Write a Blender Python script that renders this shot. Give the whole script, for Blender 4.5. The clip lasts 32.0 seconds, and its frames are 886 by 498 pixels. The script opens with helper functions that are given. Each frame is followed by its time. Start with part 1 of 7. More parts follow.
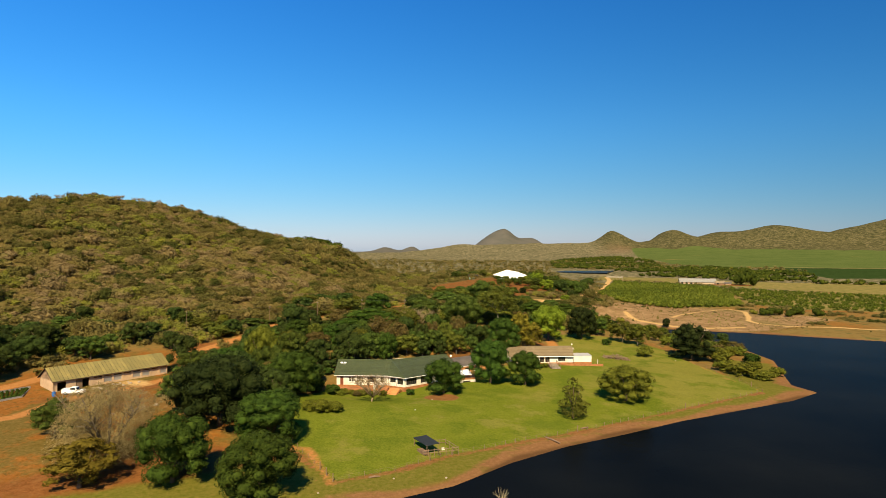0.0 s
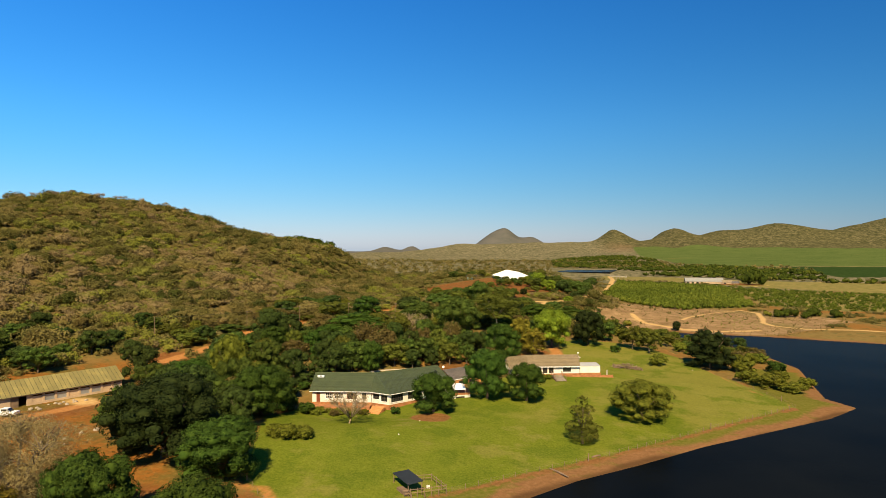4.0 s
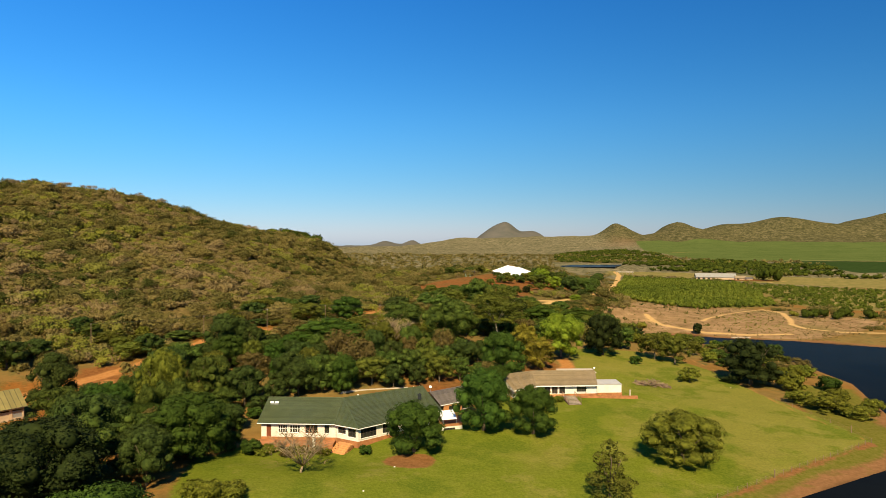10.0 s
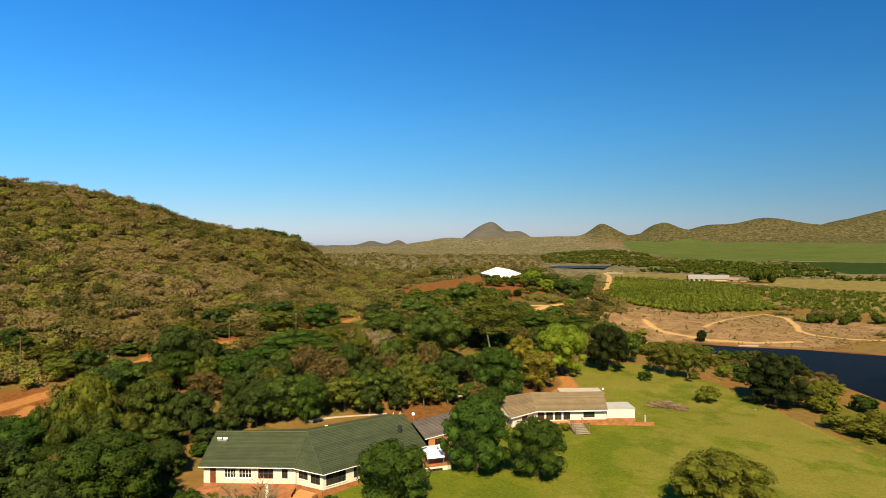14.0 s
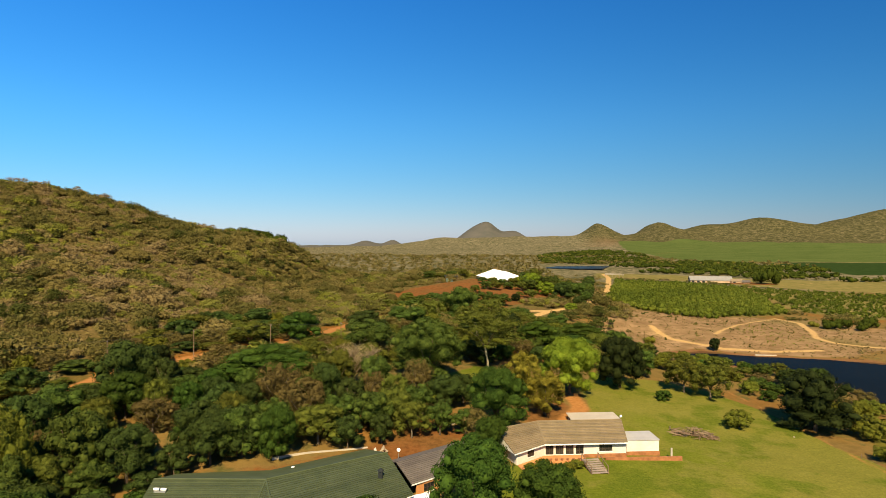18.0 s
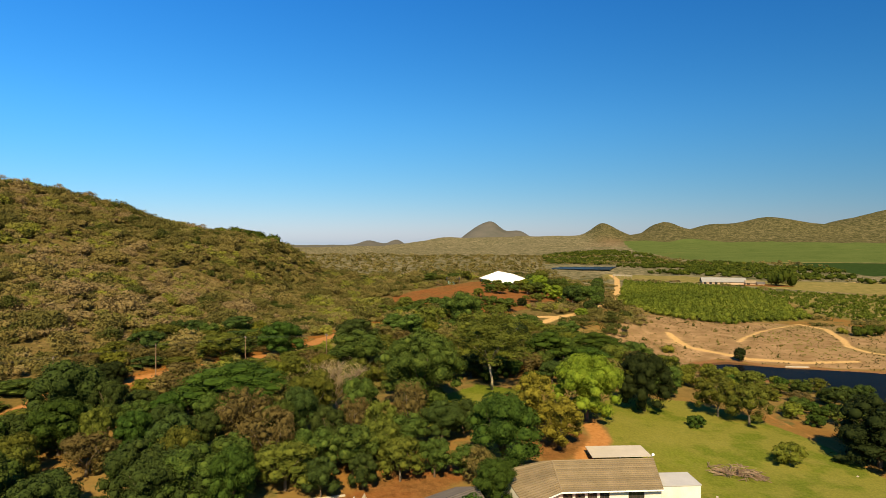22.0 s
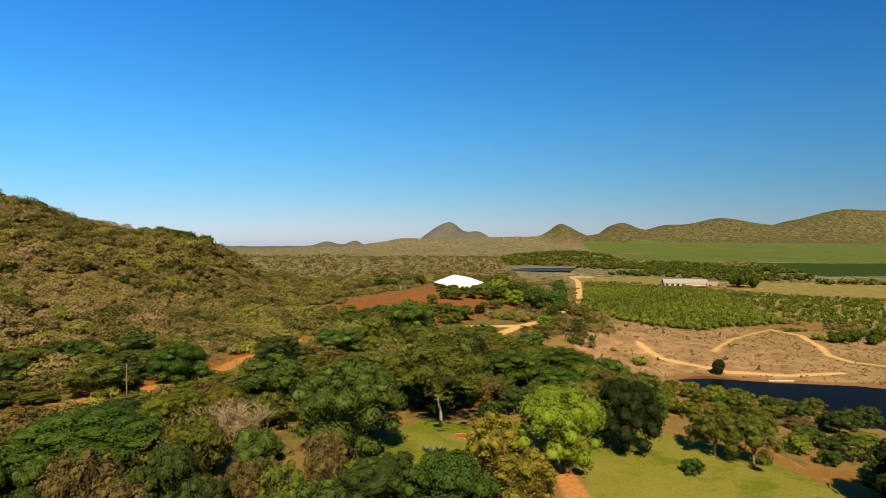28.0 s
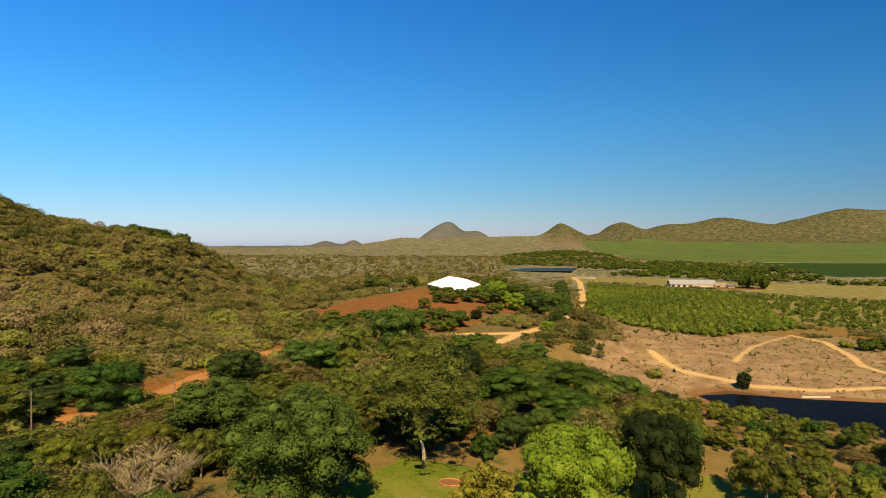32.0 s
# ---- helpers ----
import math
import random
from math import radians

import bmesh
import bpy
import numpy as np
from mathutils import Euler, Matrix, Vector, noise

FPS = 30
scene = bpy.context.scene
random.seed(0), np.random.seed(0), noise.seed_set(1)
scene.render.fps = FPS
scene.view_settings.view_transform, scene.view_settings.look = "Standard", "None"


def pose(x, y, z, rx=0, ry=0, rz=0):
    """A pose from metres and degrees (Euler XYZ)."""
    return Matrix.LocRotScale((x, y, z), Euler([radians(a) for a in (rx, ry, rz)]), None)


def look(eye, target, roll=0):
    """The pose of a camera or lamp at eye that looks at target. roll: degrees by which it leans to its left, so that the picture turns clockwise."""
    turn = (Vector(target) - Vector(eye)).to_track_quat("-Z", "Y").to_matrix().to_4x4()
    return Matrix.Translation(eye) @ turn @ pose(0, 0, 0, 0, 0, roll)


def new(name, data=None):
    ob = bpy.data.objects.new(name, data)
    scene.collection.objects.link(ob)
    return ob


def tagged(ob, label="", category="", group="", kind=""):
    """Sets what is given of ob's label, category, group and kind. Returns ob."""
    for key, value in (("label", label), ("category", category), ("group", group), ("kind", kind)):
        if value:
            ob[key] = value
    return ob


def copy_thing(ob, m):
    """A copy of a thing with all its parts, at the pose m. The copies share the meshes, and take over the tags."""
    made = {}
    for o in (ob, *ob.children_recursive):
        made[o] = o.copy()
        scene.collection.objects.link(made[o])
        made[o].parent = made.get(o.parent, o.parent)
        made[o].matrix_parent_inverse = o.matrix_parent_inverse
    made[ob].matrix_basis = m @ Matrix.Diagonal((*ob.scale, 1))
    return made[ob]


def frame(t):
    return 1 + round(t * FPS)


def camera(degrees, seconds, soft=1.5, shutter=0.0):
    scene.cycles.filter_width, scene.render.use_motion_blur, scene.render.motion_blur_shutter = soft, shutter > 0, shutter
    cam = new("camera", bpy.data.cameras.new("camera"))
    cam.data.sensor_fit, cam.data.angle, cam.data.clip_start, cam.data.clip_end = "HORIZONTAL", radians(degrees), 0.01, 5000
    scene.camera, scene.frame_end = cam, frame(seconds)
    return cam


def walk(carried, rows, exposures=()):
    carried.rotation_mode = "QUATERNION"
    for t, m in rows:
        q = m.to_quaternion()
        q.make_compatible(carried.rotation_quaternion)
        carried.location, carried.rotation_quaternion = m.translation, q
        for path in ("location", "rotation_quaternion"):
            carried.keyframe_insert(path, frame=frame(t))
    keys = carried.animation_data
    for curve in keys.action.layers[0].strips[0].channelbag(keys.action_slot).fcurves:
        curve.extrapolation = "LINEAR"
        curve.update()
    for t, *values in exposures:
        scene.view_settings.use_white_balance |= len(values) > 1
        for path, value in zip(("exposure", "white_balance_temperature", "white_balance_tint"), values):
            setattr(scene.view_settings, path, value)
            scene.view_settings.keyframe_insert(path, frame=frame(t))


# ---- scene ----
cam = camera(72.2, 32.0, soft=0.9)
PATH = [
    (0, (0.978, -1.922, 35.869), (0.767, 0.067, 35.88), 0.2),
    (1, (1.189, 2.285, 35.832), (0.978, 4.274, 35.843), 0.1),
    (2, (1.425, 6.874, 35.93), (1.212, 8.862, 35.941), 0.1),
    (3, (1.43, 11.275, 35.758), (1.217, 13.264, 35.769), 0.0),
    (3.5, (1.437, 13.769, 35.719), (1.224, 15.758, 35.729), -0.0),
    (5.5, (1.539, 22.975, 35.656), (1.326, 24.964, 35.665), 0.0),
    (6, (1.552, 25.619, 35.58), (1.338, 27.607, 35.588), 0.0),
    (7, (1.64, 30.043, 35.658), (1.426, 32.032, 35.666), -0.0),
    (8, (1.497, 34.798, 35.754), (1.283, 36.787, 35.761), -0.0),
    (9, (1.325, 39.631, 35.64), (1.11, 41.619, 35.645), -0.0),
    (9.5, (1.364, 42.11, 35.692), (1.148, 44.098, 35.691), -0.1),
    (10, (1.256, 44.574, 35.724), (1.04, 46.563, 35.714), -0.0),
    (10.5, (1.126, 47.076, 35.718), (0.909, 49.065, 35.708), -0.0),
    (11, (0.924, 49.394, 35.818), (0.707, 51.382, 35.808), -0.1),
    (12, (0.387, 54.208, 35.865), (0.174, 56.197, 35.855), 0.0),
    (12.5, (-0.07, 56.506, 35.994), (-0.27, 58.496, 35.984), 0.0),
    (13, (-0.318, 58.841, 36.027), (-0.508, 60.832, 36.017), 0.0),
    (13.5, (-0.583, 61.13, 36.082), (-0.761, 63.122, 36.072), 0.0),
    (14, (-0.659, 63.322, 36.069), (-0.829, 65.315, 36.059), 0.1),
    (14.5, (-0.756, 65.383, 36.121), (-0.919, 67.376, 36.111), 0.1),
    (16.5, (-1.011, 74.204, 36.33), (-1.162, 76.199, 36.32), 0.0),
    (17, (-1.177, 76.497, 36.308), (-1.328, 78.492, 36.297), 0.1),
    (18, (-1.533, 80.215, 36.694), (-1.686, 82.209, 36.683), 0.1),
    (19, (-1.787, 84.649, 36.918), (-1.941, 86.643, 36.905), 0.0),
    (20, (-1.959, 89.094, 37.121), (-2.116, 91.088, 37.109), 0.0),
    (21, (-1.855, 93.311, 37.122), (-2.017, 95.304, 37.109), 0.1),
    (22, (-1.652, 97.447, 37.123), (-1.818, 99.44, 37.111), 0.1),
    (22.5, (-1.584, 99.384, 37.085), (-1.751, 101.377, 37.075), 0.1),
    (23, (-1.492, 101.448, 37.138), (-1.652, 103.442, 37.127), 0.1),
    (23.5, (-1.48, 103.415, 37.258), (-1.603, 105.411, 37.247), -0.0),
    (24, (-1.33, 105.371, 37.381), (-1.418, 107.369, 37.37), -0.0),
    (24.5, (-1.167, 107.439, 37.334), (-1.235, 109.438, 37.323), -0.1),
    (25, (-1.109, 109.218, 37.382), (-1.164, 111.218, 37.37), -0.0),
    (25.5, (-0.904, 111.083, 37.357), (-0.951, 113.083, 37.347), -0.1),
    (27.5, (-0.058, 119.375, 37.246), (-0.094, 121.375, 37.237), 0.0),
    (28, (0.127, 121.594, 37.356), (0.093, 123.594, 37.347), -0.0),
    (29, (0.665, 126.304, 37.454), (0.631, 128.304, 37.445), -0.1),
    (30, (1.127, 131.105, 37.425), (1.093, 133.104, 37.416), -0.1),
    (31, (1.415, 136.063, 37.357), (1.38, 138.062, 37.347), -0.1),
    (32, (1.911, 141.007, 37.124), (1.879, 143.006, 37.114), 0.0),
]
walk(cam, [(t, look(eye, target, roll)) for t, eye, target, roll in PATH], [(0, 0.8, 6850, 10), (32, 0.8, 6850, 10)])

# ---- world, sun, exposure ----
SUN_ELEVATION = 43.0
SUN_FROM = (0.05, -1.0)          # from the south, low in winter
world = bpy.data.worlds.new("sky")
scene.world = world
world.use_nodes = True
wn = world.node_tree.nodes
sky = wn.new("ShaderNodeTexSky")
sky.sky_type = "NISHITA"
sky.sun_disc = False
sky.sun_elevation = radians(SUN_ELEVATION)
sky.sun_rotation = math.atan2(SUN_FROM[0], SUN_FROM[1])
sky.altitude = 600
sky.air_density, sky.dust_density, sky.ozone_density = 1.0, 0.6, 1.6
wn["Background"].inputs["Strength"].default_value = 1.0
# the deep blue of dry winter air: each channel of the sky gets its own steepness
apart, joined = wn.new("ShaderNodeSeparateColor"), wn.new("ShaderNodeCombineColor")
world.node_tree.links.new(sky.outputs[0], apart.inputs[0])
for k, (steep, gain) in enumerate(((2.0, 0.425), (1.03, 0.434), (0.60, 0.556))):
    scaled, power, lifted = wn.new("ShaderNodeMath"), wn.new("ShaderNodeMath"), wn.new("ShaderNodeMath")
    scaled.operation, power.operation, lifted.operation = "MULTIPLY", "POWER", "MULTIPLY"
    scaled.inputs[1].default_value, power.inputs[1].default_value, lifted.inputs[1].default_value = 0.11, steep, gain
    world.node_tree.links.new(apart.outputs[k], scaled.inputs[0])
    world.node_tree.links.new(scaled.outputs[0], power.inputs[0])
    world.node_tree.links.new(power.outputs[0], lifted.inputs[0])
    world.node_tree.links.new(lifted.outputs[0], joined.inputs[k])
# the air is brighter towards the west than towards the east, and dusty over the horizon
way, sides = wn.new("ShaderNodeTexCoord"), wn.new("ShaderNodeSeparateXYZ")
lean, lift, side = wn.new("ShaderNodeMath"), wn.new("ShaderNodeMath"), wn.new("ShaderNodeVectorMath")
lean.operation, lift.operation, side.operation = "MULTIPLY_ADD", "POWER", "SCALE"
lean.inputs[1].default_value, lean.inputs[2].default_value, lift.inputs[0].default_value = -0.80, 0.08, 2.0
world.node_tree.links.new(way.outputs["Generated"], sides.inputs[0])
world.node_tree.links.new(sides.outputs[0], lean.inputs[0])
low, dim = wn.new("ShaderNodeMapRange"), wn.new("ShaderNodeMath")
low.interpolation_type, dim.operation = "SMOOTHSTEP", "ADD"
low.inputs["From Max"].default_value, low.inputs["To Min"].default_value, low.inputs["To Max"].default_value = 0.22, -0.36, 0.0
world.node_tree.links.new(sides.outputs[2], low.inputs["Value"])
world.node_tree.links.new(lean.outputs[0], dim.inputs[0])
world.node_tree.links.new(low.outputs[0], dim.inputs[1])
world.node_tree.links.new(dim.outputs[0], lift.inputs[1])
world.node_tree.links.new(joined.outputs[0], side.inputs[0])
world.node_tree.links.new(lift.outputs[0], side.inputs["Scale"])
world.node_tree.links.new(side.outputs[0], wn["Background"].inputs["Color"])
sun = new("sun", bpy.data.lights.new("sun", "SUN"))
sun.data.energy, sun.data.angle, sun.data.color = 5.0, radians(0.53), (1.0, 0.83, 0.52)
sun.matrix_world = look((SUN_FROM[0] * 100, SUN_FROM[1] * 100, 100 * math.tan(radians(SUN_ELEVATION))), (0, 0, 0))


# ---- materials ----
class Nodes:
    """A short way to write a node material."""

    def __init__(self, name, rough=0.8, metal=0.0, tone=1.0):
        self.tone = tone
        self.mat = bpy.data.materials.new(name)
        self.mat.use_nodes = True
        self.tree = self.mat.node_tree
        self.bsdf = self.tree.nodes["Principled BSDF"]
        self.bsdf.inputs["Roughness"].default_value = rough
        self.bsdf.inputs["Metallic"].default_value = metal
        self.bsdf.inputs["Specular IOR Level"].default_value = 0.25

    def node(self, kind, **sets):
        n = self.tree.nodes.new(kind)
        for k, v in sets.items():
            n.inputs[k.replace("_", " ")].default_value = v
        return n

    def link(self, a, b):
        self.tree.links.new(a, b)

    def coords(self):
        return self.tree.nodes.new("ShaderNodeTexCoord").outputs["Object"]

    def noise(self, scale, detail=3.0, rough=0.55, vec=None):
        n = self.node("ShaderNodeTexNoise", Scale=scale, Detail=detail, Roughness=rough)
        self.link(vec or self.coords(), n.inputs["Vector"])
        return n.outputs["Fac"]

    def ramp(self, fac, stops):
        n = self.tree.nodes.new("ShaderNodeValToRGB")
        while len(n.color_ramp.elements) < len(stops):
            n.color_ramp.elements.new(0.5)
        for e, (at, c) in zip(n.color_ramp.elements, stops):
            e.position, e.color = at, (*c, 1) if len(c) == 3 else c
        self.link(fac, n.inputs["Fac"])
        return n.outputs["Color"]

    def mix(self, fac, a, b, kind="MIX"):
        n = self.tree.nodes.new("ShaderNodeMix")
        n.data_type, n.blend_type = "RGBA", kind
        for value, at in ((fac, 0), (a, 6), (b, 7)):
            if isinstance(value, tuple):
                n.inputs[at].default_value = (*value, 1)
            elif isinstance(value, (int, float)):
                n.inputs[at].default_value = value
            else:
                self.link(value, n.inputs[at])
        return n.outputs[2]

    def math(self, op, a, b=0.0):
        n = self.tree.nodes.new("ShaderNodeMath")
        n.operation = op
        for value, at in ((a, 0), (b, 1)):
            if isinstance(value, (int, float)):
                n.inputs[at].default_value = value
            else:
                self.link(value, n.inputs[at])
        return n.outputs[0]

    def attribute(self, name):
        n = self.tree.nodes.new("ShaderNodeAttribute")
        n.attribute_name = name
        return n.outputs["Fac"]

    def step(self, value, lo, hi):
        n = self.tree.nodes.new("ShaderNodeMapRange")
        n.interpolation_type = "SMOOTHSTEP"
        n.inputs["From Min"].default_value, n.inputs["From Max"].default_value = lo, hi
        self.link(value, n.inputs["Value"])
        return n.outputs["Result"]

    def bump(self, fac, strength, distance):
        n = self.node("ShaderNodeBump", Strength=strength, Distance=distance)
        self.link(fac, n.inputs["Height"])
        self.link(n.outputs[0], self.bsdf.inputs["Normal"])

    def thin(self, color, share):
        """Lets a part of the light pass through a leaf."""
        glow, both = self.tree.nodes.new("ShaderNodeBsdfTranslucent"), self.node("ShaderNodeMixShader", Fac=share)
        self.link(color, glow.inputs["Color"])
        self.link(self.bsdf.outputs[0], both.inputs[1])
        self.link(glow.outputs[0], both.inputs[2])
        self.link(both.outputs[0], self.tree.nodes["Material Output"].inputs["Surface"])

    def done(self, color):
        if self.tone != 1.0:
            color = self.mix(1.0, color, (self.tone * 1.05, self.tone, self.tone), "MULTIPLY")
        self.link(color, self.bsdf.inputs["Base Color"])
        return self.mat


def plain(name, color, rough=0.7, metal=0.0, spread=0.25, scale=1.5, relief=0.0):
    """A surface of one colour with stains and grain."""
    m = Nodes(name, rough, metal)
    big, fine = m.noise(scale * 0.3, 4), m.noise(scale * 6, 3)
    dark = tuple(c * (1 - spread) for c in color)
    light = tuple(min(1, c * (1 + spread * 0.6)) for c in color)
    c = m.ramp(big, [(0.3, dark), (0.7, light)])
    c = m.mix(0.35, c, m.ramp(fine, [(0.3, dark), (0.7, light)]))
    if relief:
        m.bump(fine, 0.5, relief)
    return m.done(c)


def leaves(name, dark, mid, light, rough=0.75):
    """Foliage: every leaf clump takes its own tone, every plant a shift of its own."""
    m = Nodes(name, rough, tone=1.22)
    island = m.tree.nodes.new("ShaderNodeNewGeometry").outputs["Random Per Island"]
    blend = lambda a, b: tuple((p + q) / 2 for p, q in zip(a, b))
    c = m.ramp(island, [(0.05, blend(dark, mid)), (0.5, mid), (0.95, blend(mid, light))])
    c = m.mix(0.5, c, m.ramp(m.noise(0.9, 4, 0.6), [(0.34, dark), (0.52, mid), (0.68, light)]))
    own = m.tree.nodes.new("ShaderNodeObjectInfo").outputs["Random"]
    hsv = m.tree.nodes.new("ShaderNodeHueSaturation")
    m.link(c, hsv.inputs["Color"])
    m.link(m.math("ADD", m.math("MULTIPLY", own, 0.03), 0.485), hsv.inputs["Hue"])
    m.link(m.math("ADD", m.math("MULTIPLY", own, 0.35), 0.82), hsv.inputs["Value"])
    m.bsdf.inputs["Specular IOR Level"].default_value = 0.02
    m.thin(hsv.outputs["Color"], 0.20)
    return m.done(hsv.outputs["Color"])


def scrub_leaves(name, stops):
    """Foliage of joined bushes: the attribute tint tells bush from bush."""
    m = Nodes(name, 0.8, tone=1.5)
    m.bsdf.inputs["Specular IOR Level"].default_value = 0.02
    c = m.ramp(m.attribute("tint"), stops)
    island = m.tree.nodes.new("ShaderNodeNewGeometry").outputs["Random Per Island"]
    c = m.mix(0.38, c, m.ramp(island, [(0.0, (0.74, 0.80, 0.66)), (0.5, (0.94, 0.95, 0.86)), (1.0, (1.12, 1.06, 1.0))]), "MULTIPLY")
    m.thin(c, 0.38)
    return m.done(c)


LEAF_GREEN = leaves("mango_leaves", (0.012, 0.024, 0.005), (0.031, 0.057, 0.009), (0.067, 0.104, 0.016))
LEAF_DARK = leaves("dark_leaves", (0.007, 0.012, 0.004), (0.017, 0.026, 0.007), (0.036, 0.048, 0.013))
LEAF_WOOD_DARK = leaves("dark_woodland_leaves", (0.013, 0.022, 0.006), (0.032, 0.049, 0.011), (0.064, 0.089, 0.020))
LEAF_LIME = leaves("lime_leaves", (0.044, 0.071, 0.006), (0.106, 0.140, 0.012), (0.182, 0.216, 0.026))
LEAF_GOLD = leaves("golden_leaves", (0.060, 0.054, 0.007), (0.132, 0.114, 0.015), (0.21, 0.184, 0.028))
LEAF_OLIVE = leaves("olive_leaves", (0.030, 0.040, 0.007), (0.072, 0.084, 0.013), (0.128, 0.138, 0.023))
LEAF_BROWN = leaves("brown_leaves", (0.046, 0.040, 0.012), (0.100, 0.083, 0.024), (0.165, 0.135, 0.044))
LEAF_DRY = leaves("dry_twigs", (0.115, 0.092, 0.038), (0.19, 0.150, 0.064), (0.27, 0.215, 0.098), 0.8)
LEAF_ACACIA = leaves("acacia_leaves", (0.016, 0.030, 0.006), (0.046, 0.071, 0.013), (0.104, 0.134, 0.023))
LEAF_SHRUB = leaves("shrub_leaves", (0.036, 0.045, 0.006), (0.092, 0.104, 0.013), (0.165, 0.17, 0.026))
LEAF_FLAT = leaves("flat_crown_leaves", (0.012, 0.025, 0.004), (0.034, 0.058, 0.008), (0.075, 0.108, 0.016))
SCRUB = scrub_leaves("scrub_leaves", [(0.0, (0.034, 0.046, 0.010)), (0.2, (0.090, 0.084, 0.024)), (0.42, (0.150, 0.124, 0.040)), (0.6, (0.182, 0.142, 0.056)),
                                      (0.78, (0.172, 0.128, 0.066)), (0.9, (0.140, 0.150, 0.026)), (1.0, (0.172, 0.175, 0.030))])
WOODLAND = scrub_leaves("woodland_leaves", [(0.0, (0.024, 0.036, 0.006)), (0.3, (0.048, 0.064, 0.009)), (0.55, (0.072, 0.084, 0.012)), (0.75, (0.11, 0.108, 0.017)), (0.9, (0.135, 0.112, 0.026)), (1.0, (0.125, 0.138, 0.018))])
ORCHARD = scrub_leaves("orchard_leaves", [(0.0, (0.046, 0.066, 0.010)), (0.5, (0.088, 0.112, 0.015)), (1.0, (0.145, 0.162, 0.024))])
BARK = plain("bark", (0.12, 0.085, 0.055), 0.9, spread=0.5, scale=2)
BARK_PALE = plain("pale_bark", (0.33, 0.27, 0.165), 0.85, spread=0.35, scale=2)
BARK_TWIG = plain("twig_bark", (0.27, 0.20, 0.115), 0.9, spread=0.4, scale=2)
BARK_GREY = plain("grey_bark", (0.17, 0.13, 0.085), 0.9, spread=0.4, scale=2)


def ground_material():
    m = Nodes("ground_soil", 0.95, tone=0.80)
    m.bsdf.inputs["Specular IOR Level"].default_value = 0.0
    vec = m.coords()
    big, mid, fine = m.noise(0.02, 4, vec=vec), m.noise(0.16, 5, 0.6, vec), m.noise(1.4, 5, 0.65, vec)
    ragged = m.math("SUBTRACT", m.math("ADD", m.math("MULTIPLY", mid, 5.0), m.math("MULTIPLY", fine, 2.2)), 3.6)

    def patch(name, w=0.5, rag=1.0):
        return m.step(m.math("ADD", m.attribute(name), m.math("MULTIPLY", ragged, rag)), -w, w)

    tan = m.ramp(mid, [(0.3, (0.15, 0.105, 0.032)), (0.5, (0.21, 0.145, 0.046)), (0.7, (0.27, 0.185, 0.066))])
    red = m.ramp(fine, [(0.3, (0.19, 0.075, 0.014)), (0.55, (0.28, 0.112, 0.024)), (0.75, (0.34, 0.155, 0.042))])
    c = m.mix(m.math("MULTIPLY", m.step(big, 0.46, 0.66), 0.75), tan, red)
    tuft = m.noise(0.75, 6, 0.75, vec)
    under = m.ramp(tuft, [(0.36, (0.080, 0.070, 0.024)), (0.48, (0.118, 0.095, 0.033)), (0.58, (0.160, 0.122, 0.045)), (0.7, (0.23, 0.155, 0.066))])
    under = m.mix(m.math("MULTIPLY", m.step(mid, 0.45, 0.62), 0.6), under, m.ramp(tuft, [(0.36, (0.095, 0.086, 0.024)), (0.6, (0.175, 0.142, 0.042))]))
    c = m.mix(m.math("MULTIPLY", patch("slope", 2.0, 0.5), 0.85), c, under)
    grassy = m.ramp(fine, [(0.3, (0.075, 0.075, 0.02)), (0.7, (0.15, 0.135, 0.045))])
    c = m.mix(m.step(mid, 0.50, 0.68), c, grassy)
    # far scrub seen as dark crowns on dry grass, distance haze painted into its tone
    cells = m.node("ShaderNodeTexVoronoi", Scale=0.16)
    m.link(vec, cells.inputs["Vector"])
    cells2 = m.node("ShaderNodeTexVoronoi", Scale=0.055)
    m.link(vec, cells2.inputs["Vector"])
    dots = m.math("MAXIMUM", m.step(cells.outputs["Distance"], 0.62, 0.25), m.step(cells2.outputs["Distance"], 0.5, 0.2))
    bushes = m.ramp(mid, [(0.3, (0.066, 0.072, 0.030)), (0.55, (0.090, 0.092, 0.040)), (0.75, (0.125, 0.115, 0.054))])
    dry = m.ramp(big, [(0.35, (0.19, 0.168, 0.088)), (0.65, (0.25, 0.212, 0.118))])
    c = m.mix(patch("far", 20.0, 3.0), c, m.mix(dots, dry, bushes))
    # wooded hills, a reddish bare saddle before them
    wooded = m.ramp(m.noise(0.05, 6, 0.7, vec), [(0.34, (0.085, 0.080, 0.031)), (0.5, (0.125, 0.112, 0.048)), (0.66, (0.175, 0.148, 0.072))])
    c = m.mix(patch("wooded", 40.0, 4.0), c, m.mix(m.math("MULTIPLY", dots, 0.85), wooded, (0.040, 0.046, 0.017)))
    c = m.mix(m.math("MULTIPLY", patch("saddle", 60.0, 30.0), 0.4), c, m.ramp(fine, [(0.3, (0.19, 0.115, 0.062)), (0.7, (0.30, 0.18, 0.10))]))
    # far peaks: grey rock with the bluish haze of distance painted into its colour
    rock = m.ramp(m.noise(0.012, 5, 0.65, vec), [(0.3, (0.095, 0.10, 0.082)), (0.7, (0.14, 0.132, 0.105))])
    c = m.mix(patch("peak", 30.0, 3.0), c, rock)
    # fields of cane in rows, far off
    rows = m.node("ShaderNodeTexWave", Scale=0.02, Distortion=2.0, Detail=2.0)
    rows.bands_direction = "Y"
    m.link(vec, rows.inputs["Vector"])
